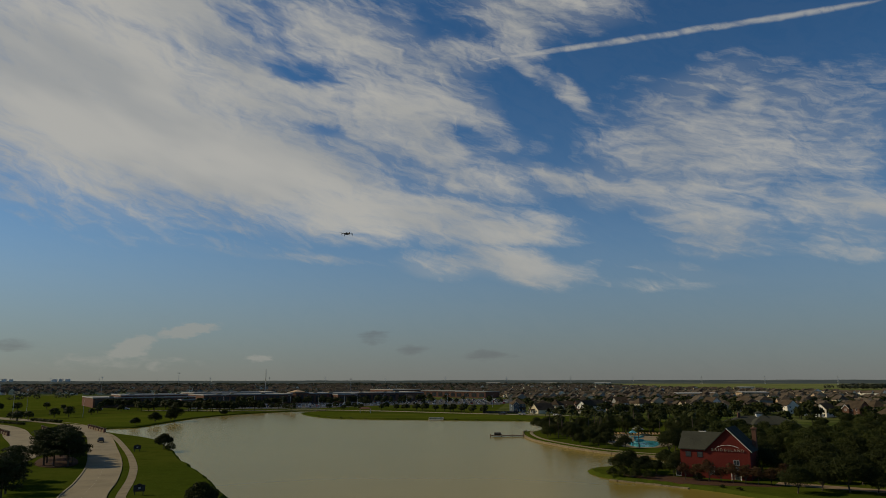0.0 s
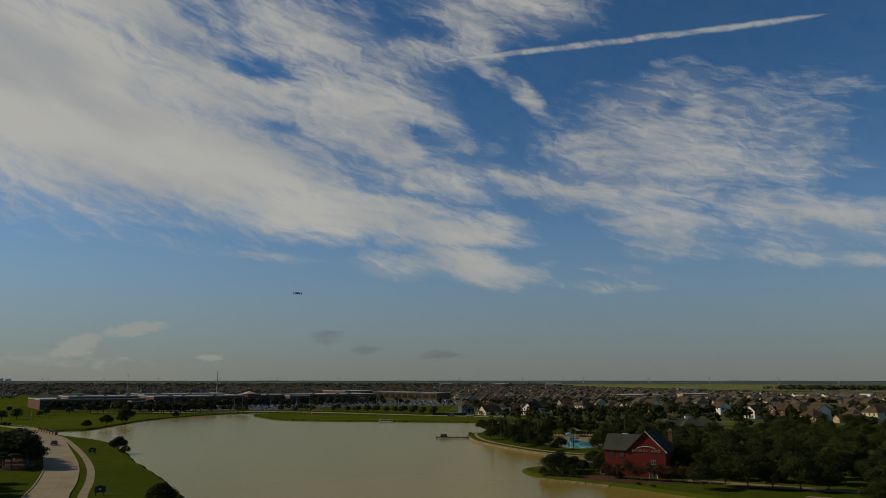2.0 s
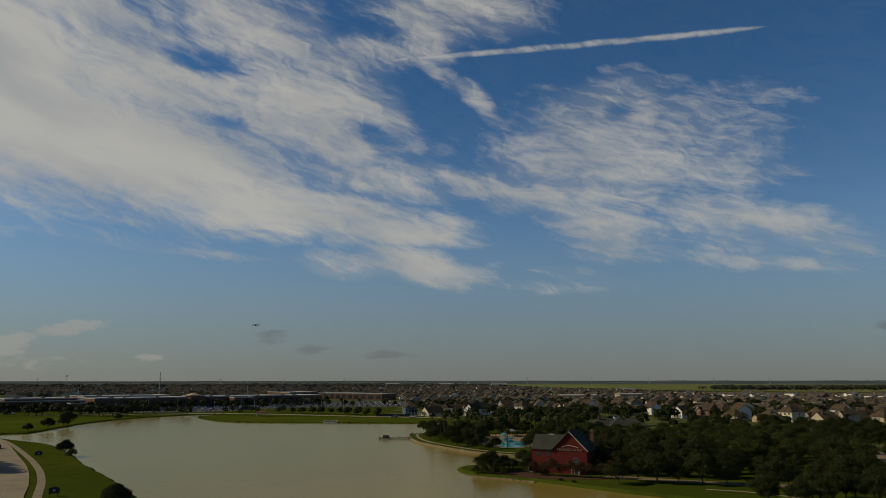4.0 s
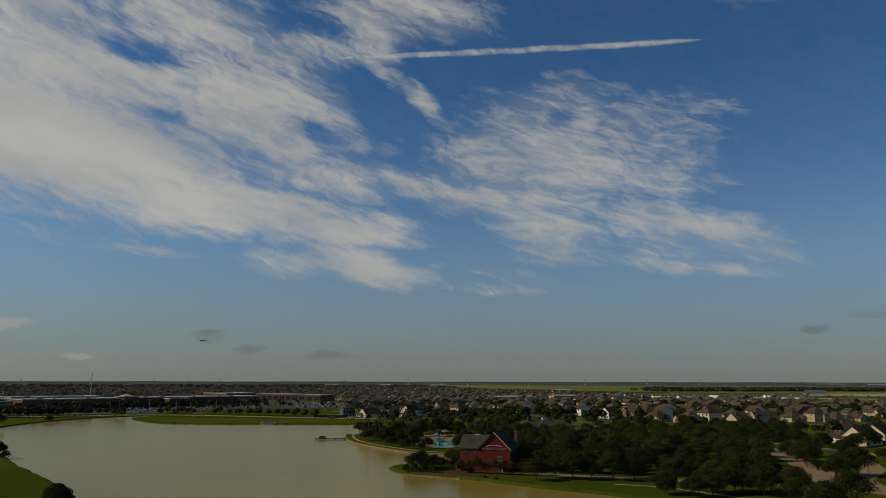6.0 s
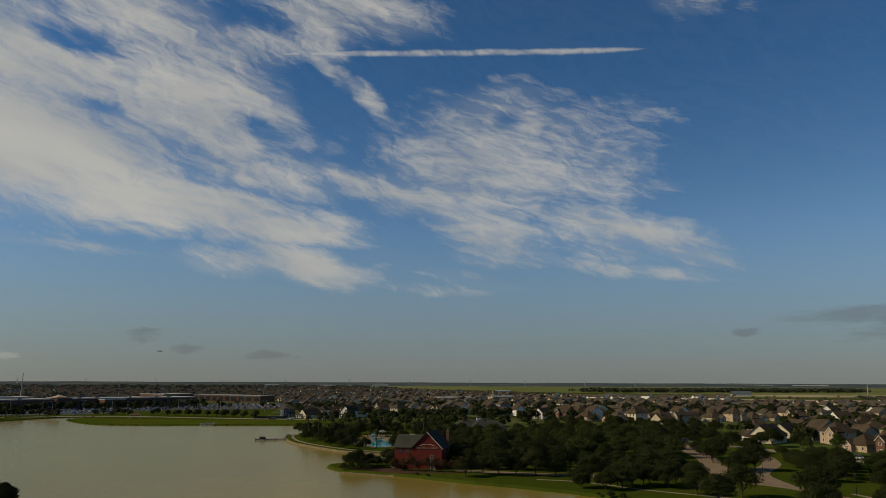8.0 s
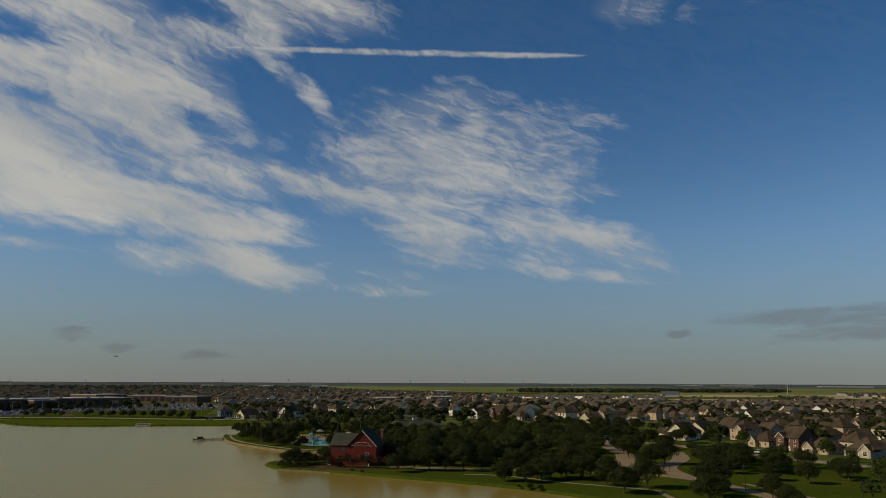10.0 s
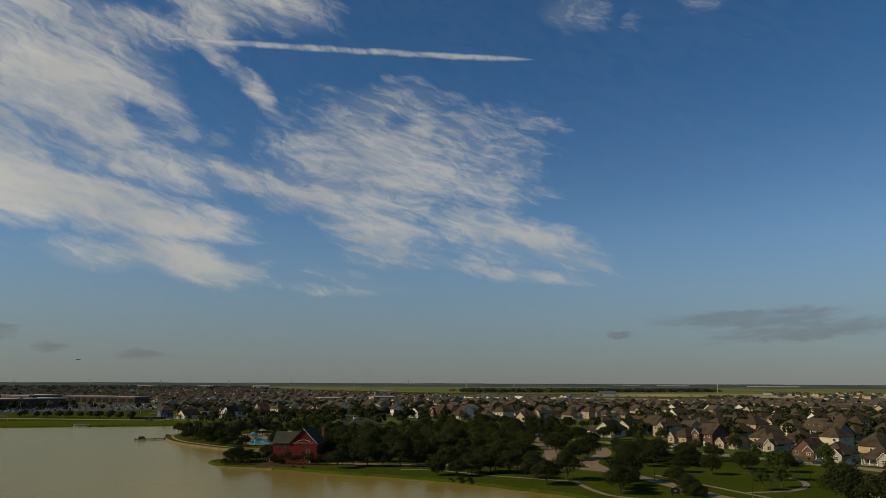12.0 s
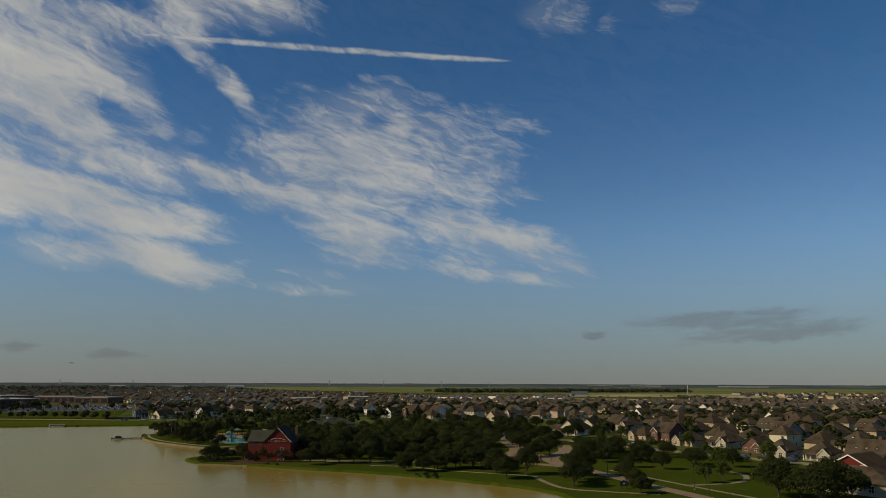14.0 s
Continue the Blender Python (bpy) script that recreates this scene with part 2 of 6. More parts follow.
def material(name, color, rough=0.8, spots=(), bump=0.0, bump_scale=1.0, metal=0.0, random_to=None, random_amount=1.0, spec=None):
    """A principled material on object or world coordinates. spots: (scale, detail, colour, low, high) noise layers.
    random_to: a second colour, towards which each object's own random number leads."""
    m = bpy.data.materials.new(name)
    m.use_nodes = True
    t = m.node_tree
    p = t.nodes["Principled BSDF"]
    p.inputs["Roughness"].default_value = rough
    p.inputs["Metallic"].default_value = metal
    if spec is None and rough > 0.6:
        spec = 0.12
    if spec is not None:
        p.inputs["Specular IOR Level"].default_value = spec
    geo = t.nodes.new("ShaderNodeNewGeometry")
    rgb = t.nodes.new("ShaderNodeRGB")
    rgb.outputs[0].default_value = (*color, 1)
    out = rgb.outputs[0]
    if random_to:
        info = t.nodes.new("ShaderNodeObjectInfo")
        mul = t.nodes.new("ShaderNodeMath")
        mul.operation = "MULTIPLY"
        t.links.new(info.outputs["Random"], mul.inputs[0])
        mul.inputs[1].default_value = random_amount
        mx = t.nodes.new("ShaderNodeMix")
        mx.data_type = "RGBA"
        t.links.new(mul.outputs[0], mx.inputs[0])
        t.links.new(out, mx.inputs[6])
        mx.inputs[7].default_value = (*random_to, 1)
        out = mx.outputs[2]
    for scale, detail, col, lo, hi in spots:
        n = t.nodes.new("ShaderNodeTexNoise")
        t.links.new(geo.outputs["Position"], n.inputs["Vector"])
        n.inputs["Scale"].default_value = scale
        n.inputs["Detail"].default_value = detail
        r = t.nodes.new("ShaderNodeMapRange")
        t.links.new(n.outputs["Fac"], r.inputs[0])
        r.inputs[1].default_value, r.inputs[2].default_value = lo, hi
        mx = t.nodes.new("ShaderNodeMix")
        mx.data_type = "RGBA"
        t.links.new(r.outputs[0], mx.inputs[0])
        t.links.new(out, mx.inputs[6])
        mx.inputs[7].default_value = (*col, 1)
        out = mx.outputs[2]
    t.links.new(out, p.inputs["Base Color"])
    if bump:
        n = t.nodes.new("ShaderNodeTexNoise")
        t.links.new(geo.outputs["Position"], n.inputs["Vector"])
        n.inputs["Scale"].default_value = bump_scale
        n.inputs["Detail"].default_value = 3
        b = t.nodes.new("ShaderNodeBump")
        b.inputs["Strength"].default_value = bump
        b.inputs["Distance"].default_value = 0.3 / bump_scale
        t.links.new(n.outputs["Fac"], b.inputs["Height"])
        t.links.new(b.outputs[0], p.inputs["Normal"])
    return m


def leaf_material(name, color, other, through=0.14):
    m = bpy.data.materials.new(name)
    m.use_nodes = True
    t = m.node_tree
    p = t.nodes["Principled BSDF"]
    p.inputs["Roughness"].default_value = 0.6
    p.inputs["Specular IOR Level"].default_value = 0.08
    geo = t.nodes.new("ShaderNodeNewGeometry")
    info = t.nodes.new("ShaderNodeObjectInfo")
    mx = t.nodes.new("ShaderNodeMix")
    mx.data_type = "RGBA"
    add = t.nodes.new("ShaderNodeMath")
    add.operation = "MULTIPLY_ADD"
    t.links.new(geo.outputs["Random Per Island"], add.inputs[0])
    add.inputs[1].default_value = 0.6
    half = t.nodes.new("ShaderNodeMath")
    half.operation = "MULTIPLY"
    t.links.new(info.outputs["Random"], half.inputs[0])
    half.inputs[1].default_value = 0.5
    t.links.new(half.outputs[0], add.inputs[2])
    t.links.new(add.outputs[0], mx.inputs[0])
    mx.inputs[6].default_value = (*color, 1)
    mx.inputs[7].default_value = (*other, 1)
    t.links.new(mx.outputs[2], p.inputs["Base Color"])
    tr = t.nodes.new("ShaderNodeBsdfTranslucent")
    t.links.new(mx.outputs[2], tr.inputs[0])
    ms = t.nodes.new("ShaderNodeMixShader")
    ms.inputs[0].default_value = through
    t.links.new(p.outputs[0], ms.inputs[1])
    t.links.new(tr.outputs[0], ms.inputs[2])
    t.links.new(ms.outputs[0], t.nodes["Material Output"].inputs[0])
    return m


# near grass: colours darkened about a fifth for the lens's corner falloff
GRASS = material("grass", (0.043, 0.06, 0.0068), 0.95,
                 ((0.03, 3, (0.058, 0.07, 0.009), 0.45, 0.62), (0.3, 4, (0.034, 0.049, 0.006), 0.5, 0.75), (2.5, 3, (0.066, 0.092, 0.014), 0.55, 0.8)), 0.5, 4.0, spec=0.0)
# the same grass for the far lawns, left brighter, without that darkening
LAWN = material("far_lawn_grass", (0.055, 0.074, 0.0075), 0.95,
                ((0.03, 3, (0.072, 0.085, 0.01), 0.45, 0.62), (0.3, 4, (0.048, 0.068, 0.008), 0.5, 0.75), (2.5, 3, (0.085, 0.122, 0.019), 0.55, 0.8)), 0.5, 4.0, spec=0.0)
SUBURB = material("suburban_ground", (0.07, 0.095, 0.02), 0.95,
                  ((0.012, 4, (0.11, 0.115, 0.045), 0.45, 0.65), (0.06, 4, (0.03, 0.042, 0.014), 0.48, 0.62)), spec=0.0)
FIELD = material("pasture", (0.145, 0.165, 0.06), 0.95,
                 ((0.002, 4, (0.105, 0.128, 0.042), 0.42, 0.6), (0.01, 4, (0.2, 0.195, 0.08), 0.5, 0.7)), spec=0.0)
EARTH = material("bare_earth", (0.34, 0.27, 0.17), 0.95, ((0.006, 4, (0.2, 0.18, 0.08), 0.45, 0.6), (0.05, 3, (0.4, 0.33, 0.22), 0.5, 0.7)), spec=0.0)
CONCRETE = material("concrete", (0.245, 0.208, 0.135), 0.85, ((0.12, 4, (0.185, 0.156, 0.1), 0.45, 0.7), (1.5, 4, (0.26, 0.22, 0.15), 0.5, 0.8)), 0.3, 6.0)
WALKWAY = material("walkway_concrete", (0.23, 0.19, 0.12), 0.85, ((0.4, 4, (0.17, 0.14, 0.09), 0.45, 0.7),), 0.3, 6.0)
PAVERS = material("pavers", (0.235, 0.172, 0.105), 0.85, ((0.6, 4, (0.17, 0.123, 0.075), 0.45, 0.7),), 0.4, 5.0)
ASPHALT = material("asphalt", (0.06, 0.06, 0.058), 0.9, ((0.1, 4, (0.085, 0.082, 0.075), 0.45, 0.7),), 0.3, 8.0)
LINE = material("road_paint", (0.36, 0.33, 0.26), 0.8, ((0.8, 3, (0.25, 0.22, 0.16), 0.4, 0.7),))
STONE = material("limestone", (0.2, 0.158, 0.095), 0.9, ((0.5, 4, (0.145, 0.112, 0.068), 0.45, 0.7), (4.0, 3, (0.32, 0.26, 0.16), 0.5, 0.8)), 0.5, 5.0, random_to=(0.14, 0.11, 0.068))
MULCH = material("mulch", (0.07, 0.036, 0.02), 0.95, ((1.2, 4, (0.05, 0.028, 0.016), 0.45, 0.7),), 0.6, 6.0)
REED = leaf_material("reeds", (0.05, 0.06, 0.018), (0.09, 0.08, 0.03))
OAK = leaf_material("oak_leaves", (0.0165, 0.0225, 0.0055), (0.038, 0.045, 0.011))
# leaf colour lightened for the stronger light at the back of the grove
LIT_LEAVES = leaf_material("lightened_leaves", (0.026, 0.036, 0.0075), (0.056, 0.065, 0.015))
PINE = leaf_material("pine_needles", (0.014, 0.023, 0.006), (0.028, 0.038, 0.011))
PALM = leaf_material("palm_fronds", (0.04, 0.048, 0.014), (0.065, 0.07, 0.022))
MYRTLE = leaf_material("reddish_leaves", (0.058, 0.027, 0.015), (0.07, 0.046, 0.018))
YOUNG = leaf_material("bright_leaves", (0.034, 0.052, 0.009), (0.06, 0.076, 0.016))
# far trees: the leaf colour is lightened and greyed to stand for haze
HAZED_WOODS = leaf_material("hazed_woods", (0.036, 0.042, 0.026), (0.062, 0.068, 0.04))
# backdrop of far woods: blue haze is put into the base colour
DISTANCE = material("haze_blue", (0.062, 0.08, 0.085), 1.0, ((0.004, 4, (0.1, 0.115, 0.11), 0.45, 0.65),), spec=0.0)
# far towers: haze is put into this pale colour, warmed against blue skylight
FARTOWN = material("haze_pale_facade", (0.8, 0.74, 0.64), 0.9, ((0.02, 3, (0.72, 0.66, 0.57), 0.45, 0.65),), spec=0.0)
PALECONCRETE = material("pale_concrete", (0.5, 0.46, 0.37), 0.85, ((0.5, 4, (0.4, 0.36, 0.28), 0.45, 0.7),), 0.3, 5.0)
LETTERING = material("dull_bronze_letters", (0.42, 0.34, 0.25), 0.6, ((2.0, 3, (0.24, 0.19, 0.14), 0.45, 0.7),))
SITEWALL = material("white_metal_cladding", (0.6, 0.59, 0.56), 0.6, ((0.05, 3, (0.5, 0.49, 0.46), 0.45, 0.7),))
GREYROOF = material("weathered_shingles", (0.082, 0.066, 0.049), 0.95, ((0.02, 4, (0.052, 0.042, 0.032), 0.45, 0.62), (0.35, 4, (0.105, 0.087, 0.066), 0.5, 0.7)), spec=0.03)
BARK = material("bark", (0.10, 0.08, 0.06), 0.95, ((3.0, 4, (0.06, 0.047, 0.035), 0.4, 0.7),), 0.6, 8.0)
RED_SIDING = material("red_board_siding", (0.125, 0.02, 0.014), 0.75, ((0.25, 4, (0.1, 0.016, 0.012), 0.45, 0.7), (4.0, 3, (0.145, 0.027, 0.019), 0.55, 0.8)), 0.15, 5.0)
SHINGLE = material("brown_shingles", (0.058, 0.043, 0.029), 0.95, ((0.35, 4, (0.042, 0.031, 0.022), 0.42, 0.7), (4.0, 3, (0.078, 0.06, 0.042), 0.5, 0.8)), 0.4, 6.0, random_to=(0.095, 0.074, 0.05), spec=0.03)
SLATE = material("grey_shingles", (0.048, 0.05, 0.038), 0.95, ((0.35, 4, (0.034, 0.036, 0.028), 0.42, 0.7), (4.0, 3, (0.065, 0.068, 0.054), 0.5, 0.8)), 0.4, 6.0)
TRIM = material("white_trim", (0.72, 0.7, 0.64), 0.55, ((1.0, 3, (0.6, 0.58, 0.52), 0.5, 0.8),))
GLASS = material("window_glass", (0.03, 0.035, 0.04), 0.08, ((0.4, 2, (0.05, 0.055, 0.06), 0.4, 0.7),), spec=0.8)
BRICK = material("red_brick", (0.135, 0.07, 0.048), 0.9, ((0.5, 4, (0.1, 0.052, 0.037), 0.42, 0.7), (5.0, 3, (0.175, 0.1, 0.073), 0.5, 0.75)), 0.3, 7.0)
TANBRICK = material("tan_brick", (0.42, 0.31, 0.2), 0.9, ((0.5, 4, (0.33, 0.24, 0.16), 0.42, 0.7), (5.0, 3, (0.48, 0.37, 0.26), 0.5, 0.75)), 0.3, 7.0)
WHITE = material("white_siding", (0.72, 0.69, 0.6), 0.7, ((0.5, 4, (0.62, 0.59, 0.51), 0.45, 0.7),), 0.15, 6.0)
CREAM = material("cream_siding", (0.6, 0.53, 0.36), 0.7, ((0.5, 4, (0.52, 0.45, 0.3), 0.45, 0.7),), 0.15, 6.0)
BEIGE = material("beige_siding", (0.42, 0.36, 0.25), 0.75, ((0.5, 4, (0.36, 0.3, 0.21), 0.45, 0.7),), 0.15, 6.0)
GREY = material("grey_siding", (0.25, 0.25, 0.23), 0.75, ((0.5, 4, (0.2, 0.2, 0.185), 0.45, 0.7),), 0.15, 6.0)
BLUE = material("blue_siding", (0.085, 0.105, 0.125), 0.75, ((0.5, 4, (0.07, 0.087, 0.105), 0.45, 0.7),), 0.15, 6.0)
OCHRE = material("ochre_siding", (0.6, 0.38, 0.18), 0.75, ((0.5, 4, (0.5, 0.31, 0.15), 0.45, 0.7),), 0.15, 6.0)
DARKMETAL = material("dark_metal", (0.02, 0.021, 0.024), 0.45, ((3.0, 3, (0.035, 0.035, 0.037), 0.5, 0.8),), metal=0.3)
GALV = material("galvanised_steel", (0.4, 0.41, 0.41), 0.5, ((1.0, 3, (0.3, 0.31, 0.31), 0.5, 0.8),), metal=0.6)
ROOFWHITE = material("pale_membrane_roof", (0.36, 0.355, 0.33), 0.8, ((0.05, 4, (0.26, 0.258, 0.24), 0.45, 0.7),))
WOOD = material("weathered_wood", (0.17, 0.13, 0.09), 0.9, ((1.5, 4, (0.11, 0.085, 0.06), 0.45, 0.7),), 0.4, 8.0)
POOLBLUE = material("pool_water", (0.07, 0.39, 0.45), 0.08, ((0.5, 3, (0.05, 0.32, 0.39), 0.45, 0.7),), 0.1, 3.0)
SLIDE = material("pale_blue_plastic", (0.07, 0.3, 0.36), 0.35, ((0.7, 3, (0.05, 0.24, 0.3), 0.45, 0.7),))
CANVAS = material("canvas", (0.36, 0.37, 0.35), 0.8, ((1.0, 3, (0.28, 0.3, 0.28), 0.45, 0.7),))
TYRE = material("rubber", (0.018, 0.018, 0.018), 0.8)

# muddy lake water: silt colour under a rippled gloss that grows towards grazing view
WATER = bpy.data.materials.new("muddy_water")
WATER.use_nodes = True
wt = WATER.node_tree
wt.nodes.remove(wt.nodes["Principled BSDF"])
wgeo = wt.nodes.new("ShaderNodeNewGeometry")
wcol = wt.nodes.new("ShaderNodeMix")
wcol.data_type = "RGBA"
wcol.inputs[6].default_value = (0.208, 0.16, 0.033, 1)
wcol.inputs[7].default_value = (0.23, 0.176, 0.037, 1)
wbig = wt.nodes.new("ShaderNodeTexNoise")
wt.links.new(wgeo.outputs["Position"], wbig.inputs["Vector"])
wbig.inputs["Scale"].default_value, wbig.inputs["Detail"].default_value = 0.012, 4
wrg = wt.nodes.new("ShaderNodeMapRange")
wt.links.new(wbig.outputs["Fac"], wrg.inputs[0])
wrg.inputs[1].default_value, wrg.inputs[2].default_value = 0.4, 0.65
wt.links.new(wrg.outputs[0], wcol.inputs[0])
wmp = wt.nodes.new("ShaderNodeMapping")
wt.links.new(wgeo.outputs["Position"], wmp.inputs[0])
wmp.inputs[3].default_value = (0.7, 1.0, 1.0)
wsm = wt.nodes.new("ShaderNodeTexNoise")
wt.links.new(wmp.outputs[0], wsm.inputs["Vector"])
wsm.inputs["Scale"].default_value, wsm.inputs["Detail"].default_value = 1.3, 4
wbp = wt.nodes.new("ShaderNodeBump")
wbp.inputs["Strength"].default_value, wbp.inputs["Distance"].default_value = 0.6, 0.06
wt.links.new(wsm.outputs["Fac"], wbp.inputs["Height"])
silt = wt.nodes.new("ShaderNodeBsdfDiffuse")
wt.links.new(wcol.outputs[2], silt.inputs[0])
gloss = wt.nodes.new("ShaderNodeBsdfGlossy")
gloss.inputs["Roughness"].default_value = 0.15
gloss.inputs["Color"].default_value = (1.0, 0.95, 0.76, 1)
wt.links.new(wbp.outputs[0], gloss.inputs["Normal"])
wfr = wt.nodes.new("ShaderNodeFresnel")
wfr.inputs[0].default_value = 1.33
wfm = wt.nodes.new("ShaderNodeMath")
wfm.operation = "MULTIPLY"
wfm.inputs[1].default_value = 0.7
wt.links.new(wfr.outputs[0], wfm.inputs[0])
wmx = wt.nodes.new("ShaderNodeMixShader")
wt.links.new(wfm.outputs[0], wmx.inputs[0])
wt.links.new(silt.outputs[0], wmx.inputs[1])
wt.links.new(gloss.outputs[0], wmx.inputs[2])
wt.links.new(wmx.outputs[0], wt.nodes["Material Output"].inputs[0])


# ---- mesh helpers ----


def mesh_from(name, bm, mat):
    me = bpy.data.meshes.new(name)
    bm.normal_update()
    bm.to_mesh(me)
    bm.free()
    for m in (mat if isinstance(mat, (list, tuple)) else [mat]):
        me.materials.append(m)
    return me


def part(name, bm, mat, parent=None, label=""):
    ob = new(name, mesh_from(name, bm, mat))
    if parent is not None:
        ob.parent = parent
    return tagged(ob, label)


def thing(name, m, label, category, group="", kind=""):
    """An Empty at a thing's base, that its parts hang from."""
    e = new(name)
    e.empty_display_size = 0.5
    e.matrix_basis = m
    return tagged(e, label, category, group, kind)


def box(bm, x0, y0, z0, x1, y1, z1, bevel=0.0):
    vs = [bm.verts.new(p) for p in ((x0, y0, z0), (x1, y0, z0), (x1, y1, z0), (x0, y1, z0), (x0, y0, z1), (x1, y0, z1), (x1, y1, z1), (x0, y1, z1))]
    fs = [bm.faces.new([vs[i] for i in q]) for q in ((3, 2, 1, 0), (4, 5, 6, 7), (0, 1, 5, 4), (1, 2, 6, 5), (2, 3, 7, 6), (3, 0, 4, 7))]
    if bevel:
        bmesh.ops.bevel(bm, geom=list({e for f in fs for e in f.edges}), offset=bevel, segments=1, affect="EDGES")
    return bm


def boxes(*rows, bevel=0.0):
    bm = bmesh.new()
    for r in rows:
        box(bm, *r, bevel=bevel)
    return bm


def tube(bm, a, b, ra, rb, sides=7, caps=True):
    a, b = Vector(a), Vector(b)
    q = (b - a).to_track_quat("Z", "Y").to_matrix()
    rings = []
    for c, r in ((a, ra), (b, rb)):
        rings.append([bm.verts.new(c + q @ Vector((r * math.cos(i * math.tau / sides), r * math.sin(i * math.tau / sides), 0))) for i in range(sides)])
    for i in range(sides):
        j = (i + 1) % sides
        bm.faces.new((rings[0][i], rings[0][j], rings[1][j], rings[1][i]))
    if caps:
        bm.faces.new(rings[1])
        bm.faces.new(rings[0][::-1])
    return bm


def prism(bm, outline, z0, z1):
    """An upright solid over a counter-clockwise outline."""
    lo = [bm.verts.new((x, y, z0)) for x, y in outline]
    hi = [bm.verts.new((x, y, z1)) for x, y in outline]
    bm.faces.new(hi)
    bm.faces.new(lo[::-1])
    n = len(lo)
    for i in range(n):
        j = (i + 1) % n
        bm.faces.new((lo[i], lo[j], hi[j], hi[i]))
    return bm


def smooth_line(pts, steps=5, closed=False):
    """A soft curve through the corners of a plan line."""
    n = len(pts)
    out = []
    for i in range(n if closed else n - 1):
        p = [Vector(pts[(i + k) % n] if closed else pts[min(max(i + k, 0), n - 1)]) for k in (-1, 0, 1, 2)]
        for s in range(steps):
            u = s / steps
            out.append(0.5 * ((2 * p[1]) + (p[2] - p[0]) * u + (2 * p[0] - 5 * p[1] + 4 * p[2] - p[3]) * u * u + (3 * p[1] - p[0] - 3 * p[2] + p[3]) * u ** 3))
    if not closed:
        out.append(Vector(pts[-1]))
    return out


def normals_of(line, closed=False):
    out = []
    n = len(line)
    for i in range(n):
        a = line[(i - 1) % n if closed else max(i - 1, 0)]
        b = line[(i + 1) % n if closed else min(i + 1, n - 1)]
        d = (b - a).normalized()
        out.append(Vector((d.y, -d.x)))
    return out


def ribbon(name, pts, width, z, thick, mat, label, category, steps=5, side=0.0):
    """A slab of even width along a plan line: road, walk, kerb. side moves it across."""
    line = smooth_line(pts, steps)
    nor = normals_of(line)
    bm = bmesh.new()
    rows = []
    for p, q in zip(line, nor):
        a, b = p + q * (side - width / 2), p + q * (side + width / 2)
        rows.append([bm.verts.new((a.x, a.y, z - thick)), bm.verts.new((a.x, a.y, z)), bm.verts.new((b.x, b.y, z)), bm.verts.new((b.x, b.y, z - thick))])
    for r, s in zip(rows, rows[1:]):
        for i in range(3):
            bm.faces.new((r[i], r[i + 1], s[i + 1], s[i]))
    bmesh.ops.recalc_face_normals(bm, faces=bm.faces)
    return tagged(part(name, bm, mat), label, category, kind="structure")


def slab(name, outline, z, thick, mat, label, category, steps=0):
    line = [Vector(p) for p in outline]
    for _ in range(2 if steps else 0):      # corners cut twice
        line = [q for a, b in zip(line, line[1:] + line[:1]) for q in (a.lerp(b, 0.25), a.lerp(b, 0.75))]
    line = [(p.x, p.y) for p in line]
    bm = bmesh.new()
    prism(bm, line, z - thick, z)
    bmesh.ops.recalc_face_normals(bm, faces=bm.faces)
    return tagged(part(name, bm, mat), label, category, kind="structure")

# ---- ground and lake ----
LAND = 0.6            # height of the land over the water
WEST_SHORE = [(-44, -60), (-24, 20), (-26.5, 90), (-35.4, 126), (-40.2, 143), (-48.8, 161), (-56.5, 177), (-71, 205), (-83, 230), (-103, 268), (-127, 294), (-146, 312),
              (-156, 322), (-148, 332), (-140, 338), (-140, 368), (-141, 410), (-134, 451), (-123, 478), (-104, 505), (-86, 512), (-84, 500),
              (-94, 477), (-75, 429), (-53, 409), (-9, 398), (21, 391), (46, 384)]
EAST_SHORE = [(62, 366), (58, 334), (40, 314), (31, 304), (29, 285), (30, 265), (35, 246), (43, 225), (49, 216), (60, 206), (62, 196), (50, 190),
              (39, 187), (33, 181), (33, 173), (36, 165.5), (41, 161), (47.5, 154), (60, 136), (72, 122), (81, 109), (88, 95), (94, 82), (98, 70), (97, 58),
              (90, 35), (78, 0), (72, -60), (75, -130), (-40, -170)]
shore = smooth_line(WEST_SHORE + EAST_SHORE, 5, True)
rnd = random.Random(3)
shore = [p + Vector((rnd.uniform(-0.5, 0.5), rnd.uniform(-0.5, 0.5))) for p in shore]
outward = normals_of(shore, True)
area = sum(a.x * b.y - b.x * a.y for a, b in zip(shore, shore[1:] + shore[:1]))
sgn = 1.0 if area > 0 else -1.0
bm = bmesh.new()
low, top = [], []
for p, q in zip(shore, outward):
    a, b = p - q * sgn * 0.6, p + q * sgn * 1.2
    low.append(bm.verts.new((a.x, a.y, -0.5)))
    top.append(bm.verts.new((b.x, b.y, LAND)))
n = len(low)
rim = []
for i in range(n):
    j = (i + 1) % n
    bm.faces.new((low[i], low[j], top[j], top[i]))
    rim.append(bm.edges.get((top[i], top[j])))
R = 4900
edge = [bm.verts.new((x, y, LAND)) for x, y in ((-R, -R), (R, -R), (R, R), (-R, R))]
rim += [bm.edges.new((edge[i], edge[(i + 1) % 4])) for i in range(4)]
bmesh.ops.triangle_fill(bm, use_beauty=True, edges=rim)
bmesh.ops.recalc_face_normals(bm, faces=bm.faces)
if sum(f.normal.z * f.calc_area() for f in bm.faces) < 0:
    bmesh.ops.reverse_faces(bm, faces=bm.faces)
tagged(part("ground", bm, GRASS), "mown green grass on flat land round the lake", "ground", kind="structure")

bm = bmesh.new()
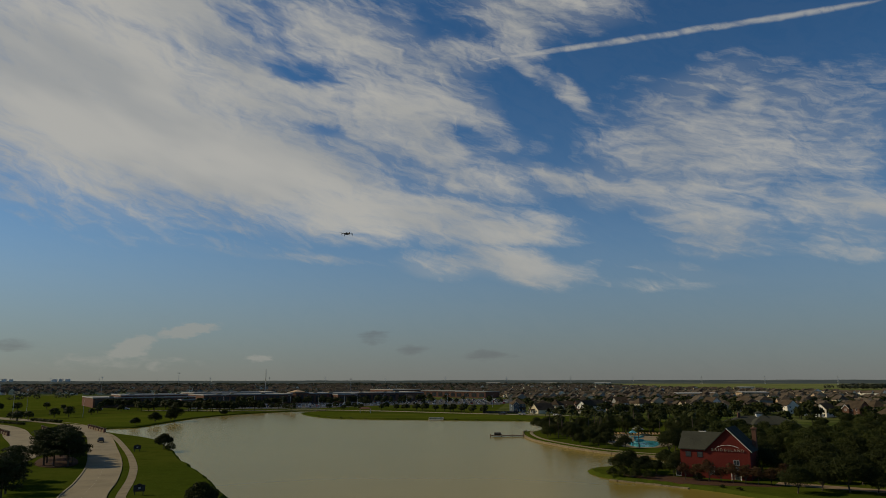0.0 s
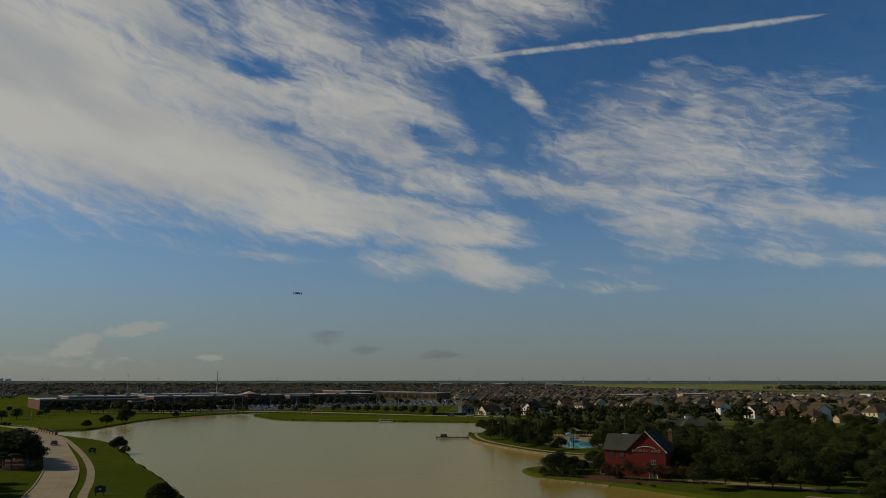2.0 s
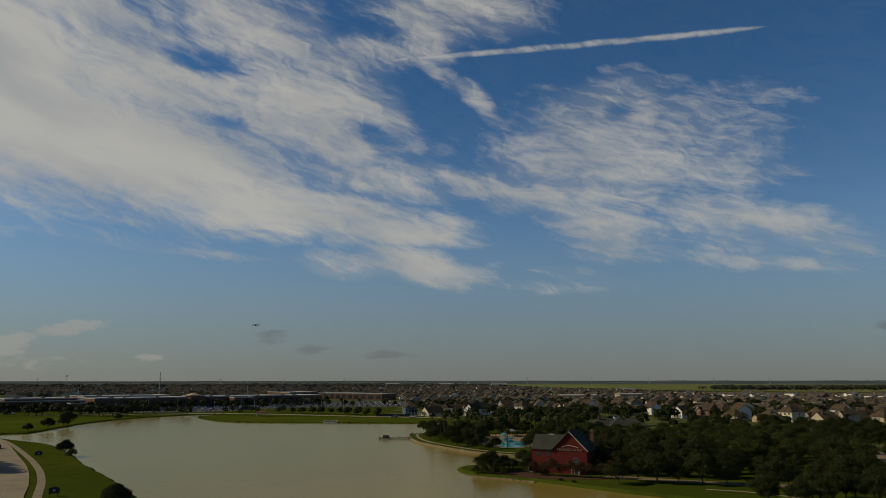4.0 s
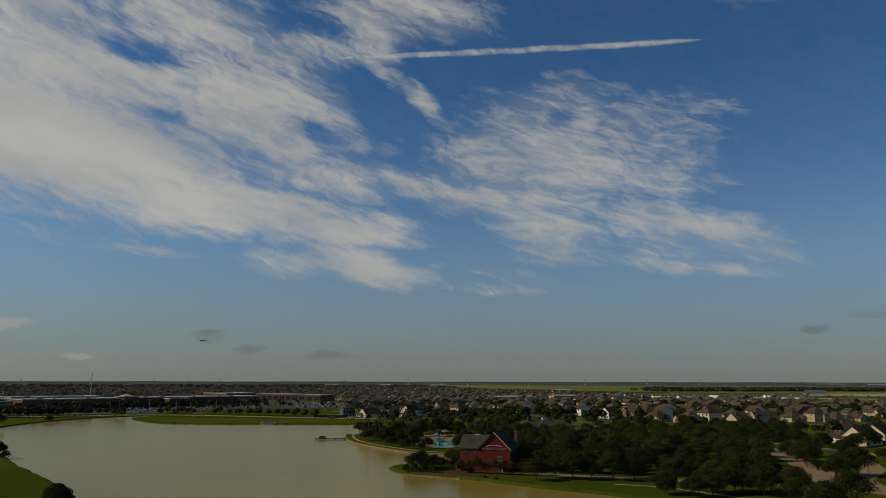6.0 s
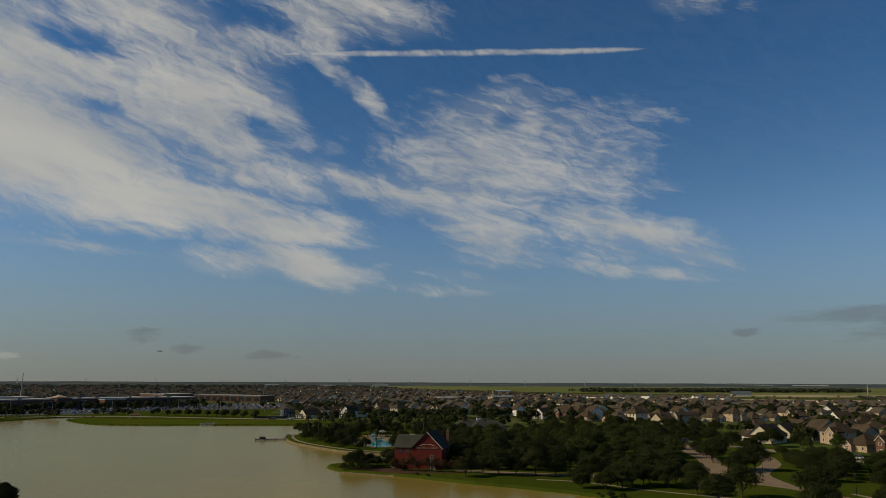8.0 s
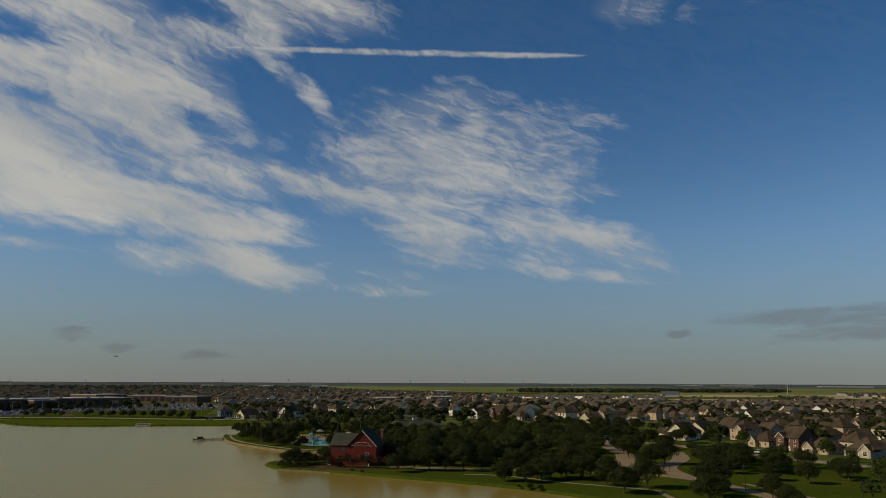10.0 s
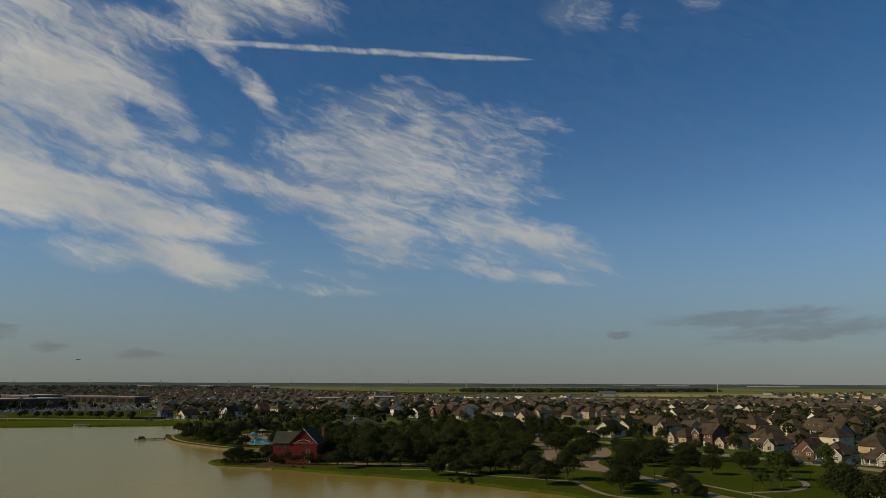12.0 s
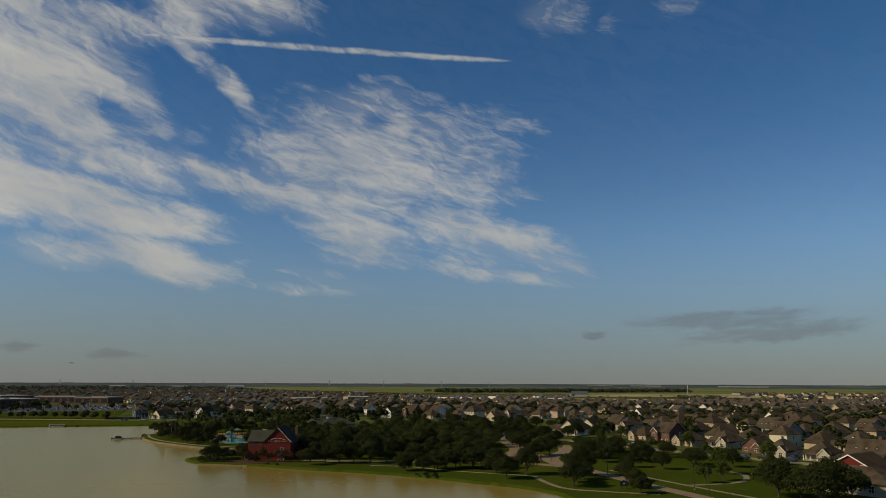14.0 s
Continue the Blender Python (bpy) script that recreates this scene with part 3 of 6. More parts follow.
for x0, y0, x1, y1 in ((-260, -300, 260, 620),):
    bm.faces.new([bm.verts.new(p) for p in ((x0, y0, 0), (x1, y0, 0), (x1, y1, 0), (x0, y1, 0))])
tagged(part("water", bm, WATER), "still muddy olive-brown lake water", "lake", kind="structure")

# ---- roads, walks, fields ----
ROAD_EAST = [(-40, 70), (-52, 110), (-64.5, 138), (-72.5, 160), (-85, 190), (-103.5, 228), (-132, 284), (-160, 328), (-190, 365), (-260, 420)]
ROAD_WEST = [(-112, 60), (-110, 120), (-108, 165), (-114, 200), (-132, 238), (-160, 280), (-187, 320), (-222, 355), (-290, 395)]
ribbon("road", ROAD_EAST, 7.6, LAND + 0.03, 0.5, CONCRETE, "pale worn concrete carriageway curving beside the lake", "road", 8)
ribbon("road", ROAD_WEST, 8.5, LAND + 0.03, 0.5, CONCRETE, "pale worn concrete carriageway behind a grassy median", "road", 8)
for line, half in ((ROAD_EAST, 3.8), (ROAD_WEST, 4.25)):
    for s in (-1, 1):
        ribbon("kerb", line, 0.3, LAND + 0.17, 0.6, CONCRETE, "low concrete kerb along the road", "kerb", 8, s * (half + 0.15))
WALK = [(-35, 90), (-49, 120), (-57.6, 138), (-67, 164), (-78.5, 191.5), (-98, 231), (-129, 288), (-152, 318)]
ribbon("pavement", WALK, 1.75, LAND + 0.05, 0.5, WALKWAY, "tan concrete walk between road and lake lawn", "walk", 8)
# dashed lane marks
line = smooth_line(ROAD_EAST, 30)
bm = bmesh.new()
for i in range(20, len(line) - 8, 5):
    a, b = line[i], line[i + 1]
    d = (b - a).normalized()
    q = Vector((-d.y, d.x)) * 0.07
    bm.faces.new([bm.verts.new((p.x, p.y, LAND + 0.045)) for p in (a - q, a + d * 1.6 - q, a + d * 1.6 + q, a + q)])
tagged(part("lane_marking", bm, LINE), "faded white lane dashes", "road marking", kind="structure")

slab("lawn", [(-92, 478), (-74, 431), (-52, 411.5), (-9, 400.5), (21, 393.5), (44, 388), (70, 400), (44, 436), (10, 446), (-30, 458), (-60, 470), (-84, 492)], LAND + 0.05, 0.4, LAWN,
     "bright mown lawn on the far shore", "lawn", 4)
slab("lawn", [(-160, 340), (-143, 342), (-143, 372), (-144, 410), (-137, 452), (-126, 480), (-150, 492), (-200, 470), (-240, 430), (-215, 385)], LAND + 0.05, 0.4, LAWN,
     "bright mown lawn sloping to the far shore", "lawn", 4)
slab("field", [(-560, 640), (-500, 520), (-290, 500), (-290, 560), (-430, 980), (-700, 980)], LAND + 0.06, 0.4, LAWN, "mown green sports fields beside the school", "field")
slab("road", [(-210, 506), (-135, 500), (-104, 516), (-60, 505), (20, 452), (70, 428), (74, 434), (22, 460), (-60, 514), (-104, 526), (-135, 510), (-210, 514)], LAND + 0.08, 0.4, CONCRETE,
     "concrete road behind the far lawn", "road", 3)
slab("parking_lot", [(-190, 534), (-96, 546), (-72, 588), (-30, 622), (44, 622), (62, 690), (70, 790), (10, 800), (-50, 716), (-120, 660), (-190, 612)], LAND + 0.06, 0.4, ASPHALT, "asphalt car park in front of the school", "car park")
slab("suburb_ground", [(30, 480), (150, 330), (215, 230), (195, 140), (210, 60), (150, -10), (300, -250), (1300, 250), (1250, 900), (700, 1300), (500, 2600), (-600, 3200), (-2200, 3000), (-1500, 1250), (-460, 1000), (-200, 740), (60, 720)],
     LAND + 0.02, 0.3, SUBURB, "patchy lawns and streets between the houses", "ground")
slab("field", [(540, 2700), (760, 1500), (1250, 940), (1700, 900), (4200, 2200), (3500, 4200), (900, 4600)], LAND + 0.04, 0.3, FIELD, "pale yellow-green pasture stretching to the horizon", "field")
slab("building_site", [(830, 1010), (1150, 930), (1600, 800), (2100, 900), (1500, 1120), (1100, 1220), (860, 1130)], LAND + 0.07, 0.3, EARTH, "bare pale earth of a building site", "ground", 4)
slab("building_site", [(440, 752), (520, 700), (582, 680), (690, 590), (790, 640), (890, 760), (870, 800), (739, 910), (640, 840), (560, 800), (470, 830)], LAND + 0.06, 0.3, EARTH, "bare tan earth of a cleared building site", "ground", 4)
slab("building_site", [(1010, 830), (1250, 720), (1500, 760), (1620, 980), (1380, 1080), (1180, 1000)], LAND + 0.09, 0.3, EARTH, "bare tan earth round a new estate", "ground", 4)

# the park on the east bank
ribbon("promenade", [(66, 156), (72, 152), (82, 145), (92, 139), (108, 131), (124, 120), (133, 104), (131, 84), (127, 66), (124, 46), (121, 25)], 4.5, LAND + 0.05, 0.5, PAVERS, "paved drive between the trees", "path", 6)
ribbon("promenade", [(131, 145), (141, 147), (152, 160), (164, 184), (178, 214), (190, 232)], 6.5, LAND + 0.06, 0.5, PAVERS, "pale paved drive among the oaks", "path", 6)
ribbon("promenade", [(133, 106), (140, 122), (148, 132), (164, 146), (178, 166)], 5.5, LAND + 0.07, 0.5, PAVERS, "pale paved drive across the park", "path", 6)
slab("plaza", [(126, 146), (140, 152), (149, 146), (147, 128), (140, 118), (130, 124)], LAND + 0.08, 0.5, PAVERS, "pale paved forecourt", "plaza", 4)
ribbon("path", [(80, 133), (87, 128), (92, 121), (97, 110), (104, 100), (110, 92)], 1.3, LAND + 0.05, 0.5, WALKWAY, "narrow tan walk through the shore lawn", "path", 6)
ribbon("path", [(111, 90), (107, 80), (104.5, 68), (109, 60), (118, 50)], 1.5, LAND + 0.05, 0.5, WALKWAY, "narrow tan walk curving over the lawn", "path", 6)
ribbon("path", [(139, 92), (137, 75), (135, 58), (134, 46), (133, 30), (133, 10)], 1.4, LAND + 0.05, 0.5, WALKWAY, "narrow pale walk across the park", "path", 6)
ribbon("path", [(168, 74), (165, 66), (157, 59), (148, 56), (136, 58)], 1.6, LAND + 0.06, 0.5, WALKWAY, "pale walk towards the houses", "path", 6)
ribbon("road", [(186, 240), (196, 190), (199, 140), (201, 118), (204, 98), (207, 75), (205, 50), (195, 20), (180, -20)], 7.0, LAND + 0.06, 0.5, CONCRETE, "concrete street in front of the houses", "road", 6)
slab("lawn", [(112, 88), (128, 100), (140, 112), (160, 138), (182, 158), (194, 140), (197, 100), (198, 60), (180, 20), (140, 0), (118, 30), (104, 60)], LAND + 0.035, 0.4, GRASS, "bright park lawn dotted with trees", "lawn", 4)
slab("lawn", [(50, 152), (62, 137), (74, 124), (83, 111), (90, 97), (96, 83), (101, 70), (103, 60), (112, 88), (120, 110), (106, 128), (90, 136), (70, 148), (60, 156)], LAND + 0.03, 0.4, GRASS,
     "bright lawn along the lake shore", "lawn", 4)
slab("planting_bed", [(38, 168.5), (40.5, 163.5), (45, 159), (48, 155.5), (52, 153), (57, 152.5), (64, 150.5), (66, 153), (58, 158.5), (50, 165), (44, 172), (40, 173)], LAND + 0.055, 0.4, MULCH, "dark mulched bed under trees beside the red building", "bed", 4)
slab("mulch_bed", [(-108, 214), (-110, 206), (-102, 188), (-94, 182), (-90, 187), (-98, 203)], LAND + 0.06, 0.4, MULCH, "reddish mulch under the pines", "bed", 4)

# ---- plants ----


def leaf_quads(bm, rnd, centre, radii, count, size, hollow=0.72, droop=0.3):
    cx, cy, cz = centre
    for _ in range(count):
        d = Vector((rnd.gauss(0, 1), rnd.gauss(0, 1), rnd.gauss(0, 1))).normalized()
        if d.z < -0.35 and rnd.random() < 0.6:
            d.z = -d.z
        r = hollow + (1.06 - hollow) * rnd.random() ** 0.6
        c = Vector((cx + d.x * radii[0] * r, cy + d.y * radii[1] * r, cz + d.z * radii[2] * r))
        nrm = (d + Vector((rnd.uniform(-1, 1), rnd.uniform(-1, 1), rnd.uniform(-0.6, 1))) * 0.75).normalized()
        u = nrm.orthogonal().normalized()
        u.rotate(Matrix.Rotation(rnd.uniform(0, math.tau), 3, nrm))
        v = nrm.cross(u)
        s = size * rnd.uniform(0.6, 1.35)
        k = rnd.uniform(0.5, 0.9)
        tip = nrm * s * -droop
        vs = [bm.verts.new(c + p) for p in (u * s + tip, v * s * k, u * -s + tip, v * -s * k)]
        bm.faces.new(vs)


def limbs(bm, rnd, h, r, tips, fork):
    """A tapered trunk that forks into limbs towards the given tips."""
    bend = Vector((rnd.uniform(-0.25, 0.25), rnd.uniform(-0.25, 0.25), 0))
    top = Vector((0, 0, fork)) + bend
    tube(bm, (0, 0, -0.3), (0, 0, 0.15), r * 1.5, r * 1.05, 8, False)
    tube(bm, (0, 0, 0.15), top, r * 1.05, r * 0.75, 8, False)
    for tip in tips:
        mid = top.lerp(Vector(tip), 0.5) + Vector((rnd.uniform(-0.3, 0.3), rnd.uniform(-0.3, 0.3), 0.25))
        tube(bm, top - Vector((0, 0, 0.15)), mid, r * 0.5, r * 0.3, 6, False)
        tube(bm, mid, tip, r * 0.3, r * 0.08, 5)


def broadleaf(name, seed, height, spread, mat, label, category="tree", count=2400, size=0.26, clear=0.22, lobes=14, flat=0.62):
    """A tree with a forked trunk and a domed crown of many small leaf clumps, uneven at its edge."""
    rnd = random.Random(seed)
    ob = thing(name, Matrix(), label, category)
    base, rise = height * clear, height * (1 - clear)
    tips, centres = [], []
    outer = lobes * 2 // 3
    for i in range(lobes):
        if i < outer:
            a = i * math.tau / outer + rnd.uniform(-0.25, 0.25)
            rr, zz = spread * rnd.uniform(0.5, 0.68), base + rise * rnd.uniform(0.3, 0.5)
        else:
            a = i * 2.4
            rr, zz = spread * rnd.uniform(0.05, 0.34), base + rise * rnd.uniform(0.58, 0.74)
        centres.append((rr * math.cos(a), rr * math.sin(a), zz))
        tips.append((rr * 0.8 * math.cos(a), rr * 0.8 * math.sin(a), zz))
    bm = bmesh.new()
    limbs(bm, rnd, height, height * 0.024, tips[::2], height * clear * 0.95)
    part("trunk", bm, BARK, ob)
    bm = bmesh.new()
    for i, c in enumerate(centres):
        s = spread * rnd.uniform(0.3, 0.46)
        zr = min(rise * rnd.uniform(0.22, 0.3), (c[2] - base * 0.8))
        leaf_quads(bm, rnd, c, (s, s, max(zr, 0.35)), count // lobes, size * rnd.uniform(0.85, 1.15), 0.5)
    part("crown", bm, mat, ob)
    return ob


def pine(name, seed, height, spread, label):
    rnd = random.Random(seed)
    ob = thing(name, Matrix(), label, "tree")
    bm = bmesh.new()
    tube(bm, (0, 0, -0.3), (0.1, 0.05, height * 0.55), 0.24, 0.16, 8, False)
    tube(bm, (0.1, 0.05, height * 0.55), (0, 0, height * 0.95), 0.16, 0.04, 6)
    blobs = []
    for i in range(13):
        z = height * (0.34 + 0.6 * i / 12)
        a = i * 2.4 + rnd.uniform(-0.4, 0.4)
        k = spread * (1.0 - 0.75 * (i / 12) ** 1.6) * rnd.uniform(0.5, 0.75)
        p = (k * math.cos(a), k * math.sin(a), z)
        tube(bm, (0, 0, z - 0.5), p, 0.07, 0.02, 5)
        blobs.append(p)
    part("trunk", bm, BARK, ob)
    bm = bmesh.new()
    for p in blobs:
        leaf_quads(bm, rnd, p, (spread * 0.5, spread * 0.5, height * 0.085), 300, 0.2, 0.3, 0.1)
    part("crown", bm, PINE, ob)
    return ob


def palm(name, seed, height, label):
    rnd = random.Random(seed)
    ob = thing(name, Matrix(), label, "palm")
    bm = bmesh.new()
    lean = rnd.uniform(-0.4, 0.4)
    for i in range(5):
        a, b = i / 5, (i + 1) / 5
        tube(bm, (lean * a * a, 0, height * a - (0.2 if i == 0 else 0)), (lean * b * b, 0, height * b), 0.17 - 0.05 * a, 0.17 - 0.05 * b, 8, i == 4)
    part("trunk", bm, BARK, ob)
    bm = bmesh.new()
    for i in range(26):
        a, up = i * 2.4, rnd.uniform(-0.5, 1.1)
        d = Vector((math.cos(a), math.sin(a), 0))
        side = Vector((-d.y, d.x, 0))
        p = Vector((lean, 0, height))
        prev = None
        for s in range(5):
            w = (0.12, 0.42, 0.42, 0.3, 0.03)[s]
            pair = (bm.verts.new(p + side * w - Vector((0, 0, 0.12 * w))), bm.verts.new(p), bm.verts.new(p - side * w - Vector((0, 0, 0.12 * w))))
            if prev:
                bm.faces.new((prev[0], pair[0], pair[1], prev[1]))
                bm.faces.new((prev[1], pair[1], pair[2], prev[2]))
            prev = pair
            p = p + (d * 0.5 + Vector((0, 0, 0.5 * (up - 0.42 * s)))) * 0.85
    part("crown", bm, PALM, ob)
    return ob



KINDS = []


class Kind:
    """A stock of like things: the first call places the model itself, later ones copy it."""

    def __init__(self, models, group):
        self.models, self.used, self.group = models, [False] * len(models), group
        KINDS.append(self)
        for ob in models:
            tagged(ob, group=group)

    def put(self, i, m, scale=1.0):
        i %= len(self.models)
        full = m @ Matrix.Scale(scale, 4)
        if not self.used[i]:
            self.used[i] = True
            self.models[i].matrix_basis = full
            return self.models[i]
        made = copy_thing(self.models[i], m)
        made.matrix_basis = full
        return made


oaks = Kind([broadleaf("oak_tree", 11 + i, h, s, OAK, "dense dark-green live oak with a low rounded crown", count=5200, size=0.17, lobes=17, clear=0.2) for i, (h, s) in enumerate(((6.9, 4.4), (6.0, 3.9), (7.5, 4.7), (5.4, 3.5)))], "park oaks")
# these are grove trees whose lighter leaf colour stands for stronger light
elms = Kind([broadleaf("elm_tree", 21 + i, h, s, LIT_LEAVES, "mid-green spreading grove tree with a broad rounded crown, lightened as if sunlit", count=4200, size=0.18, lobes=17, clear=0.2) for i, (h, s) in enumerate(((6.6, 4.2), (7.2, 4.5), (5.8, 3.8)))], "grove elms")
young = Kind([broadleaf("street_tree", 31 + i, h, s, YOUNG, "young bright-green shade tree with a loose crown", count=1300, size=0.2, lobes=11, clear=0.26) for i, (h, s) in enumerate(((6.0, 2.4), (5.0, 2.2), (7.0, 2.8)))], "young trees")
myrtles = Kind([broadleaf("crepe_myrtle", 51 + i, h, s, MYRTLE, "small reddish crepe myrtle with bare lower stems", count=1000, size=0.15, lobes=11, clear=0.24) for i, (h, s) in enumerate(((4.6, 2.2), (4.0, 2.0)))], "red-leaved shrubs")
pines = Kind([pine("pine_tree", 61 + i, h, s, "tall dark pine with a bare lower trunk") for i, (h, s) in enumerate(((8.9, 4.5), (8.1, 4.3), (8.6, 4.1)))], "pines in the median")
palms = Kind([palm("palm_tree", 71 + i, h, "fan palm with a slim trunk beside the pool") for i, h in enumerate((8.5, 7.2, 9.5))], "pool palms")
bushes = Kind([broadleaf("bush", 81 + i, h, s, OAK, "rounded dark-green bush on the grass", "bush", 700, 0.14, 0.04, 9, 0.8) for i, (h, s) in enumerate(((1.8, 1.5), (1.3, 1.2)))], "bushes")

taken = []
yard = []             # trees too far off to stand as single things


def plant(kind, i, x, y, scale=1.0, z=LAND):
    taken.append((x, y))
    if kind is oaks and ((x > 60 and y > 330) or y > 440 or (x < -205 and y > 370)):
        yard.append((x, y, 3.3 * scale, 6.4 * scale))
        return None
    return kind.put(i, pose(x, y, z, 0, 0, (x * 37 + y * 53) % 360), scale)


# pines in the median, with two more towards the road's near end
for i, (x, y) in enumerate(((-106, 201), (-101, 193), (-96, 187), (-105, 207), (-92, 186), (-107, 212), (-98, 197), (-94, 192), (-101, 203), (-99, 188))):
    plant(pines, i, x, y, 0.86 + 0.035 * (i % 5))
for i, (x, y, s) in enumerate(((-90, 160, 0.8), (-85, 150, 0.82), (-81, 143, 0.85), (-77, 135, 0.8), (-88, 154, 0.76), (-80, 137, 0.78))):
    plant(pines, i, x, y, s)
plant(oaks, 3, -86, 230, 0.88)
plant(bushes, 0, -82.5, 226, 1.2)
plant(oaks, 3, -39.2, 125.8, 0.86)
plant(oaks, 3, -38.4, 124.4, 0.66)
for x, y, s in ((-143.5, 343.5, 0.72), (-141.5, 361, 0.95), (-141, 380, 0.82), (-131, 436, 0.7), (-142, 388, 1.05)):
    plant(oaks, int(-x), x, y, s)
# row along the far road
rnd = random.Random(5)
for i in range(15):
    u = i / 33
    x = -205 + 240 * u
    y = 498 + 10 * math.sin(i * 1.3) + (18 if u < 0.4 else 0) - (46 * max(0, u - 0.62) / 0.38)
    plant(oaks, i, x, y, rnd.uniform(0.7, 1.1) if u < 0.42 else rnd.uniform(0.8, 1.05))
for x, y in ((-83, 520), (-72, 512), (-46, 518), (-17, 506), (2, 484), (9, 475), (15, 468), (22, 459), (-30, 510), (-60, 515)):
    plant(oaks, int(x + 200), x, y, rnd.uniform(0.6, 0.75))
for i in range(16):
    plant(oaks, i, rnd.uniform(-215, -150), rnd.uniform(500, 540), rnd.uniform(0.75, 1.1))
for i in range(11):
    plant(oaks, i, rnd.uniform(-330, -215), rnd.uniform(430, 545), rnd.uniform(0.6, 1.0))
for i in range(7):
    plant(oaks, i, rnd.uniform(-250, -215), rnd.uniform(375, 430), rnd.uniform(0.6, 1.0))

# trees at the red building, the spit and the shore
for i, (x, y, s) in enumerate(((38.5, 170.5, 0.66), (42, 168.5, 0.62), (41, 174, 0.68), (46, 170, 0.6), (49, 167.5, 0.55), (45, 175, 0.62), (52, 172, 0.7), (52, 182, 0.8), (68, 168, 0.9), (72, 163, 0.95), (70, 174, 1.0), (75, 157, 0.95), (66, 178, 1.0), (62, 182, 0.95))):
    plant(oaks, i, x, y, s)
for i, (x, y) in enumerate(((49.5, 161.5), (51.5, 160.2), (53.5, 158.8), (55.5, 157.6), (57.5, 156.4), (59.5, 155.2), (61.5, 154), (63.5, 153), (66, 152.4), (68.5, 151.5))):
    plant(myrtles, i, x, y, 0.78 + 0.09 * (i % 3))
for i, (x, y, s) in enumerate(((64, 143, 0.75), (70, 146, 0.9), (74, 144, 0.95), (78, 142, 0.9), (83, 140, 1.0), (88, 139, 0.9), (84, 117, 0.72), (88, 112, 0.85), (94, 117, 0.8), (101, 117, 0.9),
                               (106, 115, 0.85), (117, 127, 1.1), (104, 100, 0.8), (101, 89, 1.05), (111, 94, 1.0), (146, 136, 1.2), (153, 160, 1.0), (140, 132, 0.9), (108, 69, 0.9), (113, 74, 1.0),
                               (95, 131, 0.9), (100, 134, 0.9), (122, 84, 1.1), (118, 78, 0.9), (126, 70, 0.8))):
    plant(oaks, i, x, y, s)
for i, (x, y, s) in enumerate(((150, 94, 0.8), (154, 86, 0.75), (115, 53, 0.8), (178, 81, 0.8), (172, 92, 0.9), (168, 86, 0.8), (186, 104, 0.7), (139, 35, 1.25), (146, 29, 1.4), (143, 24, 1.3), (152, 26, 1.25),
                               (136, 22, 1.2), (140, 30, 1.2), (158, 112, 0.9), (163, 119, 0.95), (168, 125, 0.9), (159, 127, 1.0), (173, 116, 0.85), (151, 109, 0.9), (154, 120, 1.0), (178, 121, 0.8), (181, 111, 0.75), (165, 108, 0.85), (172, 134, 0.9), (164, 136, 0.95), (180, 136, 0.8), (186, 128, 0.7), (163, 104, 0.9), (170, 110, 0.9), (176, 130, 0.8), (184, 150, 0.85), (120, 60, 0.7))):
    plant(oaks, i + 1, x, y, s)
for i, (x, y) in enumerate(((150, 60), (142, 59), (199, 119), (186, 118), (190, 92), (193, 80), (181, 70), (176, 62), (160, 70), (194, 106), (196, 134), (204, 160), (206, 176))):
    plant(young, i, x, y, 0.95 + 0.1 * (i % 3))

# shade trees before the school and round its car park
for i, x in enumerate((-35, -28, -21, -15, -8, -2, 4, 11, 17, 24)):
    plant(oaks, i, x, 491 - 0.43 * x, 0.72 + 0.05 * (i % 4))
for i, (x, y, s) in enumerate(((-158, 487, 1.15), (-154, 486, 1.2), (-150, 488, 1.1), (-146, 485, 1.2), (-143, 486, 1.1), (-139, 483, 1.1), (-141, 509, 1.2), (-136, 508, 1.1), (-132, 507, 1.15), (-127, 505, 1.0),
                               (-166, 492, 1.2), (-174, 498, 1.1), (-182, 500, 1.2), (-81, 539, 0.8), (-72, 537, 0.9), (-67, 536, 0.7), (-44, 531, 0.8))):
    plant(oaks, i, x, y, s)
for i in range(60):
    u = rnd.random()
    yard.append((-262 + 250 * u + rnd.uniform(-4, 4), 552 + 163 * u + rnd.uniform(-9, 2), rnd.uniform(2.6, 3.8), rnd.uniform(5.5, 8.0)))
for i in range(34):
    yard.append((rnd.uniform(-100, 50), rnd.uniform(610, 780), rnd.uniform(2.0, 3.0), rnd.uniform(4.5, 6.0)))
# oaks along the pool bank
for i, (x, y) in enumerate(((38, 319), (39, 309), (39.5, 297), (39, 287), (39.5, 277), (42, 266), (42.5, 257), (47, 274), (48.5, 256), (48, 334), (52, 251), (45, 300), (46, 288), (44, 312), (52, 292), (53, 274), (46, 245), (50, 238))):
    plant(oaks, i, x, y, 0.72 + 0.07 * (i % 4))
